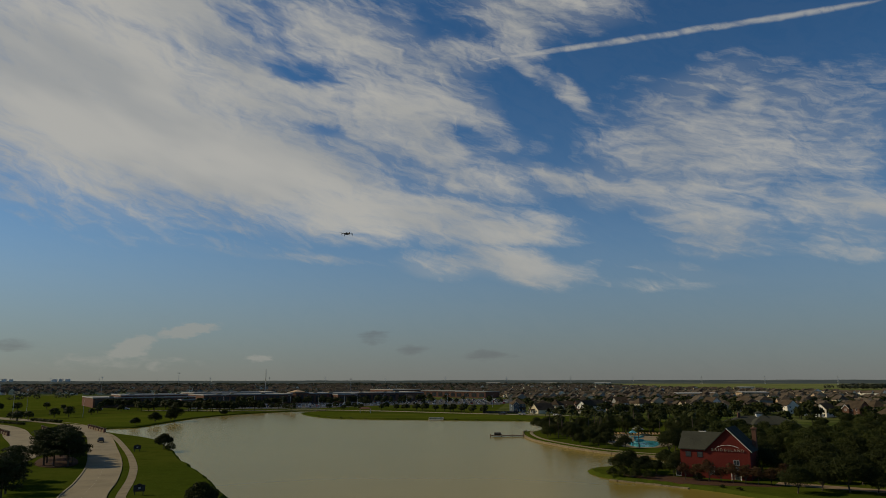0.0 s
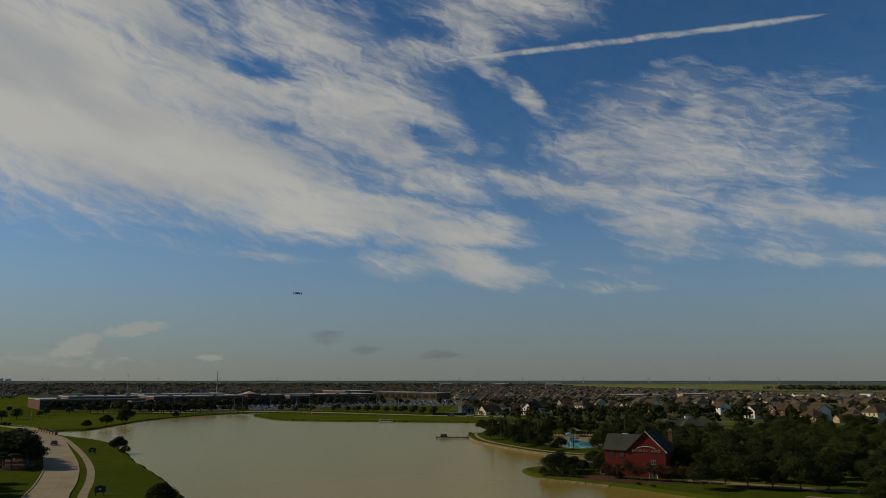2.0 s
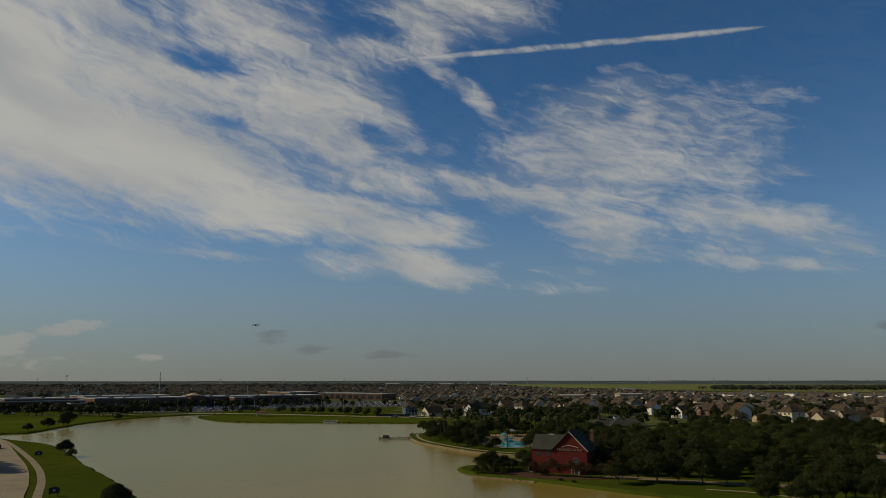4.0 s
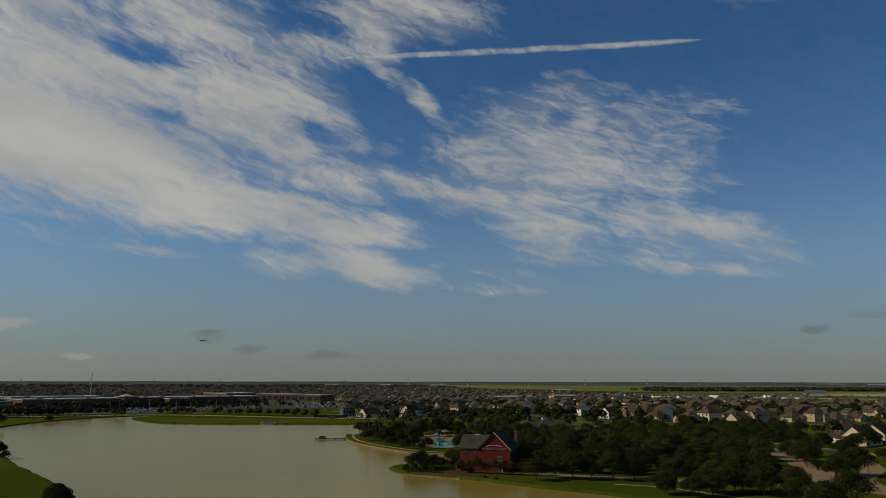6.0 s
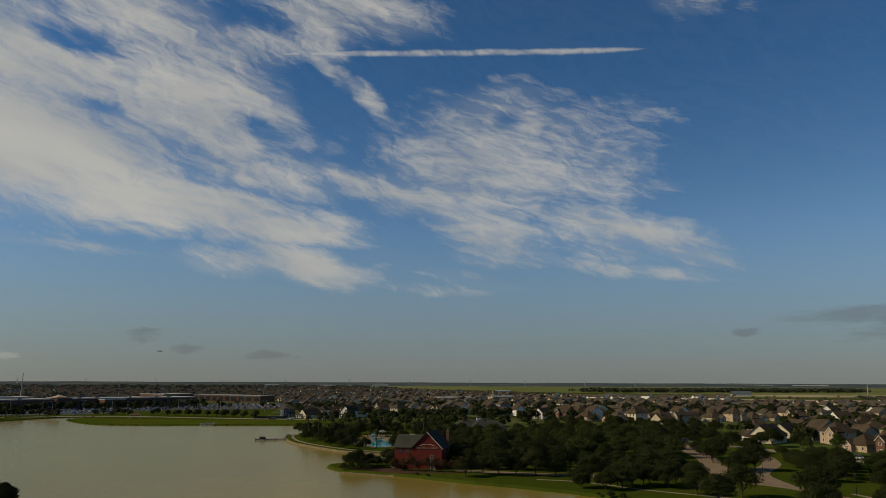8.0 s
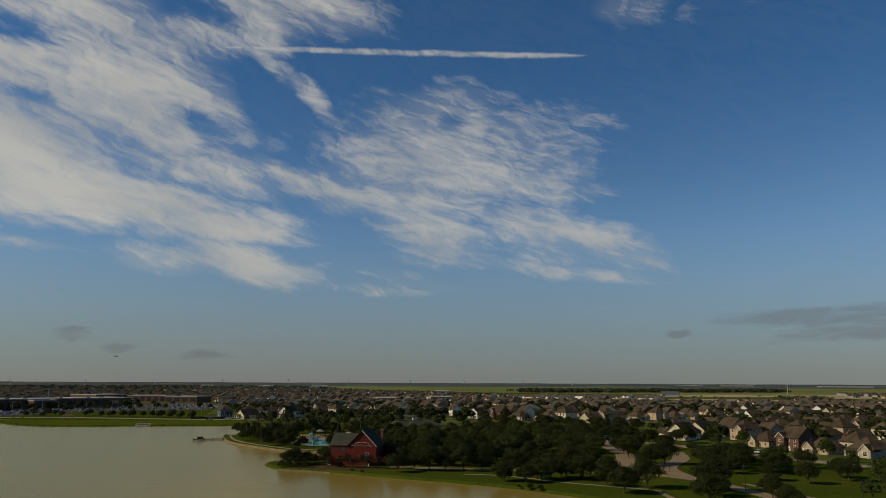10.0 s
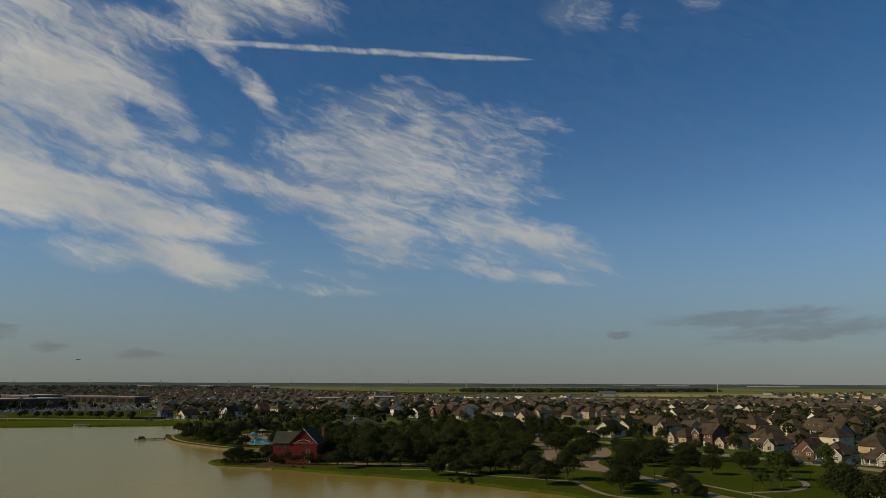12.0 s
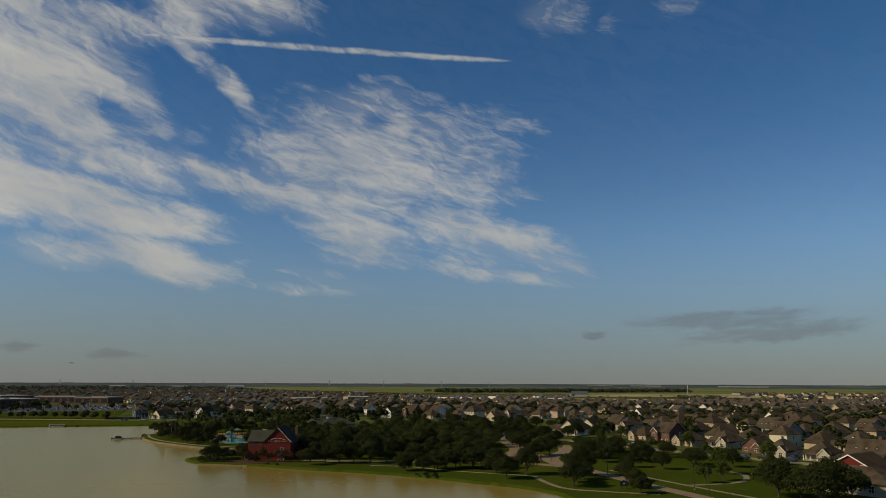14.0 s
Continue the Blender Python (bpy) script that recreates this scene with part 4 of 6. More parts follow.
# more oaks at the east edge of the grove and beyond the drive
for i, (x, y, s) in enumerate(((152, 181, 0.95), (165, 196, 0.9), (113, 133, 1.0), (110, 137, 0.95), (121, 136, 0.9), (154, 194, 0.95), (146, 178, 0.95), (140, 170, 1.0), (196, 219, 0.85), (192, 207, 0.85), (200, 208, 0.75),
                               (198, 239, 0.9), (206, 243, 0.85), (201, 250, 0.95), (187, 216, 0.85), (184, 222, 0.9), (178, 226, 0.9), (172, 214, 0.85), (190, 236, 0.9), (157, 168, 0.95), (149, 154, 1.0), (184, 164, 0.7), (148, 134, 1.1),
                               (93, 113, 0.75), (97, 115, 0.8), (101, 114, 0.9), (104, 111, 0.8), (110, 117, 0.9), (111, 110, 0.85), (84, 116, 0.65), (182, 176, 0.8), (188, 186, 0.8), (190, 197, 0.85), (176, 190, 0.85), (170, 178, 0.8), (196, 193, 0.6), (210, 258, 0.9), (216, 250, 0.85), (160, 176, 0.8))):
    plant(oaks, i + 2, x, y, s)

# the oak grove, planted a little unevenly with the drives and buildings left clear
GROVE = [(72, 160), (94, 146), (112, 136), (128, 150), (146, 168), (160, 196), (172, 230), (182, 268), (150, 285), (138, 262), (108, 262), (100, 300), (120, 330), (84, 312), (62, 316), (44, 290), (34, 268), (44, 240), (56, 224),
         (60, 212), (66, 196), (70, 180)]


def inside(x, y, poly):
    hit = False
    for (ax, ay), (bx, by) in zip(poly, poly[1:] + poly[:1]):
        if (ay > y) != (by > y) and x < (bx - ax) * (y - ay) / (by - ay) + ax:
            hit = not hit
    return hit


def clear_of(x, y, gap):
    return all((x - a) ** 2 + (y - b) ** 2 > gap * gap for a, b in taken)


rnd = random.Random(17)
POOL = (52, 226, 84, 288)
for _ in range(2600):
    x, y = rnd.uniform(30, 190), rnd.uniform(130, 335)
    if not inside(x, y, GROVE) or not clear_of(x, y, 6.1):
        continue
    if POOL[0] < x < POOL[2] and POOL[1] < y < POOL[3]:
        continue
    if 102 < x < 140 and 276 < y < 312:
        continue
    if x < 76 and 203 < y < 240:
        continue
    if abs((x - 60) * 0.64 + (y - 162) * 0.77 - 6) < 11 and abs((x - 60) * 0.77 - (y - 162) * 0.64) < 12:
        continue
    # towards the back more trees take the lightened leaves, painting in the light
    back = min(max((0.45 * x + y - 205) / 70, 0.0), 0.75)
    plant(elms if rnd.random() < back else oaks, rnd.randrange(12), x, y, rnd.uniform(0.78, 1.12) * (0.72 if x < 62 else 1.0))
for x, y, q in ((46, 231, 0.5), (51, 227, 0.5), (42, 240, 0.55), (78, 220, 0.9), (66, 221, 1.0), (69, 233, 0.85), (71, 228, 0.95), (75, 236, 1.0), (62.5, 215, 0.85), (54, 231, 0.55), (79, 230, 0.95), (81, 243, 1.0), (85, 255, 1.0)):
    plant(oaks, int(x), x, y, q)
for i, (x, y) in enumerate(((40, 272), (42.5, 277), (44, 270), (38, 279), (46, 275), (43, 283), (53, 262), (50, 268), (57, 286), (62, 290), (67, 288), (72, 290), (80, 284), (84, 274), (54, 276), (85, 262), (58, 230), (78, 291), (48, 280), (60, 294))):
    plant(palms, i, x, y, 0.85 + 0.08 * (i % 4))

# ---- the red lakeside building ----
TURN = -31.0
red = thing("lakeside_building", pose(58.8, 161.7, LAND, 0, 0, TURN), "dark red gabled building with grey shingle roof and pale lettering", "building")
GW, WL, PK, EV, DEEP = 4.3, 5.5, 10.2, 5.95, 10.0


def gable_body(bm, x0, y0, x1, y1, z0, z1, rise, axis):
    """Walls with gable ends; the ridge runs along the axis."""
    box(bm, x0, y0, z0, x1, y1, z1)
    if axis == "y":
        xm = (x0 + x1) / 2
        tri = [(x0, z1), (x1, z1), (xm, z1 + rise)]
        rows = [[bm.verts.new((x, y, z)) for x, z in tri] for y in (y0, y1)]
    else:
        ym = (y0 + y1) / 2
        tri = [(y0, z1), (y1, z1), (ym, z1 + rise)]
        rows = [[bm.verts.new((x, y, z)) for y, z in tri] for x in (x0, x1)]
    bm.faces.new(rows[0] if axis == "y" else rows[0][::-1])
    bm.faces.new(rows[1][::-1] if axis == "y" else rows[1])
    for i in range(3):
        j = (i + 1) % 3
        bm.faces.new((rows[0][i], rows[1][i], rows[1][j], rows[0][j]))
    return bm


def gable_roof(bm, x0, y0, x1, y1, z1, rise, axis, over=0.5, thick=0.22):
    """Two roof slabs with eaves and verges."""
    if axis == "y":
        xm, k = (x0 + x1) / 2, rise / ((x1 - x0) / 2)
        for s in (-1, 1):
            xe = xm + s * ((x1 - x0) / 2 + over)
            ze = z1 - k * over
            pts = []
            for y in (y0 - over, y1 + over):
                pts.append([bm.verts.new(p) for p in ((xm, y, z1 + rise + 0.02), (xe, y, ze + 0.02), (xe, y, ze + thick), (xm, y, z1 + rise + thick + 0.05))])
            a, b = pts
            bm.faces.new(a if s > 0 else a[::-1])
            bm.faces.new(b[::-1] if s > 0 else b)
            for i in range(4):
                j = (i + 1) % 4
                f = (a[i], b[i], b[j], a[j])
                bm.faces.new(f if s > 0 else f[::-1])
    else:
        tmp = bmesh.new()
        gable_roof(tmp, y0, x0, y1, x1, z1, rise, "y", over, thick)
        flip = {}
        for v in tmp.verts:
            flip[v] = bm.verts.new((v.co.y, v.co.x, v.co.z))
        for f in tmp.faces:
            bm.faces.new([flip[v] for v in reversed(f.verts)])
        tmp.free()
    return bm


def hip_roof(bm, x0, y0, x1, y1, z1, rise, over=0.5, thick=0.2):
    """A hipped roof with a closed soffit."""
    x0, y0, x1, y1 = x0 - over, y0 - over, x1 + over, y1 + over
    half = min(x1 - x0, y1 - y0) / 2
    if x1 - x0 >= y1 - y0:
        a, b = (x0 + half * 0.95, (y0 + y1) / 2), (x1 - half * 0.95, (y0 + y1) / 2)
    else:
        a, b = ((x0 + x1) / 2, y0 + half * 0.95), ((x0 + x1) / 2, y1 - half * 0.95)
    lo = [bm.verts.new((x, y, z1 - 0.05)) for x, y in ((x0, y0), (x1, y0), (x1, y1), (x0, y1))]
    e = [bm.verts.new((x, y, z1 - 0.05 + thick)) for x, y in ((x0, y0), (x1, y0), (x1, y1), (x0, y1))]
    ra, rb = bm.verts.new((*a, z1 + rise)), bm.verts.new((*b, z1 + rise))
    bm.faces.new(lo[::-1])
    for i in range(4):
        j = (i + 1) % 4
        bm.faces.new((lo[i], lo[j], e[j], e[i]))
    if x1 - x0 >= y1 - y0:
        faces = ((e[0], e[1], rb, ra), (e[1], e[2], rb), (e[2], e[3], ra, rb), (e[3], e[0], ra))
    else:
        faces = ((e[0], e[1], ra), (e[1], e[2], rb, ra), (e[2], e[3], rb), (e[3], e[0], ra, rb))
    for f in faces:
        bm.faces.new(f)
    return bm


def window_unit(parent, x, y, z, w, h, face="-y", frame_mat=None, label="", muntin=True):
    """A window proud of its wall: frame with a glass pane under it."""
    frame_mat = frame_mat or TRIM
    bm = bmesh.new()
    t = 0.09
    for r in ((-w / 2 - t, 0, -t, w / 2 + t, 0.06, 0), (-w / 2 - t, 0, h, w / 2 + t, 0.06, h + t), (-w / 2 - t, 0, 0, -w / 2, 0.06, h), (w / 2, 0, 0, w / 2 + t, 0.06, h)):
        box(bm, r[0], -r[4], r[2], r[3], 0.02, r[5])
    if muntin:
        box(bm, -0.03, -0.045, 0, 0.03, 0.01, h)
        box(bm, -w / 2, -0.045, h / 2 - 0.03, w / 2, 0.01, h / 2 + 0.03)
    ang = {"-y": 0, "x": 90, "y": 180, "-x": -90}[face]
    fr = part("window", bm, frame_mat, parent, label)
    fr.matrix_basis = pose(x, y, z, 0, 0, ang)
    part("pane", boxes((-w / 2, -0.03, 0, w / 2, 0.02, h)), GLASS, fr)
    return fr


bm = bmesh.new()
gable_body(bm, -GW, 0, GW, DEEP, -0.6, EV, PK - EV, "y")
part("wall", bm, RED_SIDING, red)
bm = bmesh.new()
gable_body(bm, -GW - WL, 0.03, -GW, 8.4, -0.6, EV, 3.1, "x")
part("wall", bm, RED_SIDING, red)
bm = bmesh.new()
gable_roof(bm, -GW, 0, GW, DEEP, EV, PK - EV, "y", 0.45, 0.2)
part("roof", bm, SLATE, red, "grey-green shingle roof with a steep gable")
bm = bmesh.new()
gable_roof(bm, -GW - WL, 0.03, -GW - 0.3, 8.4, EV, 3.1, "x", 0.3, 0.2)
gable_roof(bm, -GW, 0.03, -GW + 3.2, 8.4, EV, 3.1, "x", 0.0, 0.2)
part("roof", bm, SLATE, red, "grey-green shingle roof of the side wing")
# white bargeboards down the gable
for s in (1,):
    bm = bmesh.new()
    k = (PK - EV) / GW
    for x0, x1 in ((0, GW + 0.45),):
        vs = [bm.verts.new(p) for p in ((s * x0, -0.5, PK + 0.22), (s * x1, -0.5, PK - k * x1 + 0.22), (s * x1, -0.5, PK - k * x1 + 0.06), (s * x0, -0.5, PK + 0.06))]
        ws = [bm.verts.new((v.co.x, -0.44, v.co.z)) for v in vs]
        bm.faces.new(vs if s < 0 else vs[::-1])
        bm.faces.new(ws[::-1] if s < 0 else ws)
        for i in range(4):
            j = (i + 1) % 4
            bm.faces.new((vs[i], ws[i], ws[j], vs[j]))
    part("bargeboard", bm, TRIM, red, "pale bargeboard")
# chimney behind the right slope
ch = part("chimney", boxes((GW - 0.55, 7.5, 3.0, GW + 0.3, 8.5, 9.9), (GW - 0.7, 7.35, 9.9, GW + 0.45, 8.65, 10.2)), BRICK, red, "red brick chimney")
part("chimney_pot", boxes((GW - 0.3, 7.8, 10.2, GW + 0.05, 8.2, 10.6), bevel=0.05), STONE, ch)
# roof vent on the wing
part("roof_vent", boxes((-6.6, 4.1, EV + 2.8, -5.0, 5.0, EV + 3.4), bevel=0.08), ROOFWHITE, red, "pale roof vent")
for x in (-8.1, -5.7):
    window_unit(red, x, 0.03, 4.3, 0.95, 0.95, frame_mat=DARKMETAL, label="small dark upper window")
window_unit(red, -3.4, 0, 0.9, 0.85, 1.5, frame_mat=GREY, label="grey-framed window")
window_unit(red, 1.55, 0, 2.0, 0.95, 1.9, frame_mat=GREY, label="tall window above the door")
# doorway with a pale canopy
door = part("door", boxes((1.0, -0.1, -0.5, 2.1, 0.02, 1.75)), GREY, red, "pale grey glazed door")
part("pane", boxes((1.15, -0.13, 0.1, 1.95, -0.1, 1.6)), GLASS, door)
for sgnx in (-1, 1):
    bm = bmesh.new()
    tube(bm, (1.55 + sgnx * 0.9, -1.0, -0.6), (1.55 + sgnx * 0.9, -1.0, 1.7), 0.09, 0.08, 8)
    part("porch_post", bm, TRIM, red)
part("porch_canopy", boxes((0.45, -1.3, 1.7, 2.65, 0.0, 1.9), bevel=0.04), TRIM, red, "flat white porch canopy")
# glazed bay at the wing's end
bay = part("bay_window", boxes((-11.2, 1.0, -0.6, -GW - WL, 4.0, 1.9)), TRIM, red, "white glazed bay at the wing's end")
bm = bmesh.new()
vs = [bm.verts.new(p) for p in ((-11.5, 0.7, 1.95), (-9.75, 0.7, 3.0), (-9.75, 4.3, 3.0), (-11.5, 4.3, 1.95), (-11.5, 0.7, 1.85), (-9.75, 0.7, 1.85), (-9.75, 4.3, 1.85), (-11.5, 4.3, 1.85))]
for q in ((0, 1, 2, 3), (7, 6, 5, 4), (4, 5, 1, 0), (6, 7, 3, 2), (7, 4, 0, 3)):
    bm.faces.new([vs[i] for i in q])
part("bay_roof", bm, ROOFWHITE, bay, "pale metal lean-to roof")
part("pane", boxes((-11.05, 0.96, 0.2, -10.1, 1.0, 1.6)), GLASS, bay)
# raised lettering with an arch over it
fc = bpy.data.curves.new("letters", "FONT")
fc.offset = -0.005
fc.body, fc.size, fc.extrude, fc.align_x, fc.space_character = "BRIDGELAND", 0.78, 0.05, "CENTER", 1.5
tmp = new("letters_source", fc)
bpy.context.view_layer.update()
lm = bpy.data.meshes.new_from_object(tmp.evaluated_get(bpy.context.evaluated_depsgraph_get()))
bpy.data.objects.remove(tmp)
lm.materials.clear()
lm.materials.append(LETTERING)
letters = new("letters", lm)
letters.parent = red
letters.matrix_basis = pose(0.0, -0.12, 5.65, 90, 0, 0)
tagged(letters, "raised pale capital letters")
bm = bmesh.new()
prev = None
for i in range(15):
    a = -1 + 2 * i / 14
    p = (0.0 + 2.2 * a, -0.1, 6.42 + 0.5 * (1 - a * a))
    if prev:
        tube(bm, prev, p, 0.045, 0.045, 5)
    prev = p
part("sign_arch", bm, TRIM, red, "pale arched line over the lettering")

# ---- houses ----


def house(seed, siding, words, w, d, storeys, style, extras=()):
    """A detached suburban house, its front towards -y."""
    rnd = random.Random(seed)
    h = 2.8 * storeys + 0.3
    words = "%s-storey %s house with a brown shingle roof" % (("one", "two")[storeys - 1], words)
    ob = thing("house", Matrix(), words, "house")
    rise = min(w, d) * 0.44
    walls, roofs = bmesh.new(), bmesh.new()
    if style == "gable_x":
        gable_body(walls, -w / 2, -d / 2, w / 2, d / 2, -0.4, h, d * 0.36, "x")
        gable_roof(roofs, -w / 2, -d / 2, w / 2, d / 2, h, d * 0.36, "x")
        top = h + d * 0.36
    elif style == "gable_y":
        gable_body(walls, -w / 2, -d / 2, w / 2, d / 2, -0.4, h, w * 0.42, "y")
        gable_roof(roofs, -w / 2, -d / 2, w / 2, d / 2, h, w * 0.42, "y")
        top = h + w * 0.42
    else:
        box(walls, -w / 2, -d / 2, -0.4, w / 2, d / 2, h)
        hip_roof(roofs, -w / 2, -d / 2, w / 2, d / 2, h, rise)
        top = h + rise
    part("wall", walls, siding, ob)
    part("roof", roofs, SHINGLE, ob)
    front = -d / 2
    for s in range(storeys):
        z = 0.95 + 3.0 * s
        xs = (-w * 0.3, 0.0, w * 0.3) if s else (-w * 0.3, w * 0.3)
        for x in xs:
            window_unit(ob, x, front, z, 0.95, 1.45, muntin=False)
        for side, sx in (("-x", -w / 2), ("x", w / 2)):
            window_unit(ob, sx, rnd.uniform(-0.25, 0.25) * d, z, 0.9, 1.4, side, muntin=False)
        window_unit(ob, rnd.uniform(-0.3, 0.3) * w, d / 2, z, 1.3, 1.3, "y", muntin=False)
    part("door", boxes((-0.5, front - 0.06, 0, 0.5, front + 0.02, 2.1)), rnd.choice((WOOD, DARKMETAL, TRIM)), ob)
    if "front_gable" in extras:
        fw, z1 = w * 0.42, h - 0.2
        x0 = w / 2 - fw if seed % 2 else -w / 2
        a, b = bmesh.new(), bmesh.new()
        gable_body(a, x0, front - 2.2, x0 + fw, front + 2.0, -0.4, z1, fw * 0.5, "y")
        gable_roof(b, x0, front - 2.2, x0 + fw, front + 4.0, z1, fw * 0.5, "y", 0.4)
        part("wing_wall", a, siding, ob)
        part("wing_roof", b, SHINGLE, ob)
        window_unit(ob, x0 + fw / 2, front - 2.2, 0.9, 1.6, 1.5)
        if storeys == 2:
            window_unit(ob, x0 + fw / 2, front - 2.2, 3.9, 1.2, 1.4)
        bm = bmesh.new()
        for s in (-1, 1):
            k, m = 1.0, x0 + fw / 2
            vs = [bm.verts.new(p) for p in ((m, front - 2.64, z1 + fw * 0.5 + 0.24), (m + s * (fw / 2 + 0.4), front - 2.64, z1 - 0.16), (m + s * (fw / 2 + 0.4), front - 2.64, z1 - 0.42), (m, front - 2.64, z1 + fw * 0.5 - 0.04))]
            bm.faces.new(vs if s < 0 else vs[::-1])
        geom = bmesh.ops.extrude_face_region(bm, geom=bm.faces[:])["geom"]
        bmesh.ops.translate(bm, vec=(0, 0.05, 0), verts=[g for g in geom if isinstance(g, bmesh.types.BMVert)])
        part("bargeboard", bm, TRIM, ob)
    if "porch" in extras:
        px0, px1 = (-w / 2, w * 0.06) if seed % 2 else (-w * 0.06, w / 2)
        part("porch_floor", boxes((px0, front - 2.2, -0.4, px1, front, 0.3)), CONCRETE, ob)
        bm = bmesh.new()
        y0, y1, z0, z1 = front - 2.5, front + 0.05, 2.5, 3.35
        vs = [bm.verts.new(p) for p in ((px0 - 0.2, y0, z0), (px1 + 0.2, y0, z0), (px1 + 0.2, y1, z1), (px0 - 0.2, y1, z1), (px0 - 0.2, y0, z0 + 0.2), (px1 + 0.2, y0, z0 + 0.2), (px1 + 0.2, y1, z1 + 0.2), (px0 - 0.2, y1, z1 + 0.2))]
        for q in ((3, 2, 1, 0), (4, 5, 6, 7), (0, 1, 5, 4), (1, 2, 6, 5), (3, 0, 4, 7)):
            bm.faces.new([vs[i] for i in q])
        part("porch_roof", bm, SHINGLE, ob)
        for i in range(3):
            x = px0 + 0.2 + (px1 - px0 - 0.4) * i / 2
            part("porch_post", boxes((x - 0.12, front - 2.15, 0.3, x + 0.12, front - 1.91, 2.55), (x - 0.2, front - 2.23, 0.3, x + 0.2, front - 1.83, 0.9)), TRIM, ob)
    if "dormers" in extras:
        for i in (-1, 0, 1):
            x = i * w * 0.27
            a, b = bmesh.new(), bmesh.new()
            y0 = front * 0.62
            gable_body(a, x - 0.75, y0, x + 0.75, 0, h + 0.3, h + 1.65, 0.6, "y")
            gable_roof(b, x - 0.75, y0, x + 0.75, 0, h + 1.65, 0.6, "y", 0.2, 0.12)
            dm = part("dormer", a, TRIM, ob, "white roof dormer")
            part("dormer_roof", b, SHINGLE, dm)
            part("pane", boxes((x - 0.4, y0 - 0.04, h + 0.6, x + 0.4, y0 + 0.02, h + 1.5)), GLASS, dm)
    if "garage" in extras:
        gx = -w / 2 - 5.6
        a, b = bmesh.new(), bmesh.new()
        gable_body(a, gx, -2.6, -w / 2, 3.6, -0.4, 2.7, 1.9, "x")
        gable_roof(b, gx, -2.6, -w / 2, 3.6, 2.7, 1.9, "x", 0.4)
        gr = part("garage", a, siding, ob)
        part("garage_roof", b, SHINGLE, gr)
        part("garage_door", boxes((gx + 0.5, -2.68, 0, -w / 2 - 0.5, -2.58, 2.2)), TRIM, gr, "white garage door")
    if "chimney" in extras:
        part("chimney", boxes((w * 0.22, d * 0.12, h, w * 0.22 + 0.9, d * 0.12 + 0.9, top + 0.9), (w * 0.22 - 0.1, d * 0.12 - 0.1, top + 0.9, w * 0.22 + 1.0, d * 0.12 + 1.0, top + 1.05)), BRICK, ob)
    return ob


HOUSES = Kind([
    house(1, BEIGE, "beige-sided", 10.5, 13, 1, "hip", ("porch", "front_gable")),
    house(2, BRICK, "red-brick", 10, 12, 2, "gable_x", ("front_gable", "chimney")),
    house(3, CREAM, "cream-sided", 9.5, 12, 2, "hip", ("porch",)),
    house(4, TANBRICK, "tan-brick", 11, 13, 1, "hip", ("front_gable", "garage")),
    house(5, WHITE, "white-sided", 9, 12, 2, "gable_y", ("porch",)),
    house(6, GREY, "grey-sided", 10, 12, 2, "gable_x", ("porch", "dormers")),
    house(7, TANBRICK, "tan-brick", 10.5, 12, 2, "hip", ("front_gable",)),
    house(8, BEIGE, "beige-sided", 11, 12, 1, "gable_x", ("porch", "dormers", "chimney")),
    house(9, OCHRE, "ochre-sided", 9.5, 11, 2, "gable_y", ("porch",)),
    house(10, BLUE, "blue-grey", 10, 12, 2, "hip", ("porch", "front_gable")),
    house(11, BRICK, "red-brick", 11, 13, 1, "gable_y", ("front_gable",)),
    house(12, WHITE, "white-sided", 9.5, 13, 1, "gable_y", ("garage",)),
    house(13, CREAM, "cream-sided", 10.5, 16, 1, "gable_y", ("porch", "garage")),
], "suburban houses")
homes = []


def home(i, x, y, turn, scale=1.0):
    homes.append((x, y))
    return HOUSES.put(i, pose(x, y, LAND, 0, 0, turn), scale * 0.84)


def free(x, y, gap=12.0):
    return all((x - a) ** 2 + (y - b) ** 2 > gap * gap for a, b in homes)


# the row that faces the park (front to the west: turn -90)
home(7, 226, 68, -72, 1.2)
home(0, 223, 82, -76, 0.95)
home(0, 221, 96, -80, 0.95)
home(10, 226, 110, -80, 0.9)
home(0, 232, 130, -84, 1.05)
home(3, 226, 143, -84, 0.9)
home(1, 228, 157, -86)
home(3, 229, 172, -88, 0.95)
home(6, 246, 202, -88)
home(12, 221, 214, -62, 1.15)
home(3, 234, 226, -60, 0.95)
home(12, 250, 236, -62, 1.0)
home(0, 250, 182, -88, 0.95)
home(7, 256, 60, -78)
home(3, 246, 56, -78, 0.95)
home(5, 290, 155, -85, 1.05)
home(6, 300, 198, 92)
home(2, 308, 182, 92, 0.95)
home(2, 384, 210, -85)
home(2, 366, 189, -80)
home(2, 381, 160, -80)
# the wide-roofed house with a dark red gable, by the park
big = thing("house", pose(165.5, 35, LAND, 0, 0, -82), "wide brown-roofed house with a dark red gable", "house", "suburban houses")
homes += [(160, 34), (172, 36), (150, 24)]
part("wall", boxes((-12, -8, -0.4, 12, 6, 2.9)), BEIGE, big)
bm = bmesh.new()
hip_roof(bm, -12, -8, 12, 6, 2.9, 3.0, 0.7)
part("roof", bm, SHINGLE, big)
bm = bmesh.new()
gable_body(bm, -8, 3, 5, 15, -0.4, 4.2, 3.6, "y")
part("upper_wall", bm, RED_SIDING, big, "dark red gabled upper storey")
bm = bmesh.new()
gable_roof(bm, -8, 3, 5, 15, 4.2, 3.6, "y", 0.5)
part("upper_roof", bm, SHINGLE, big)
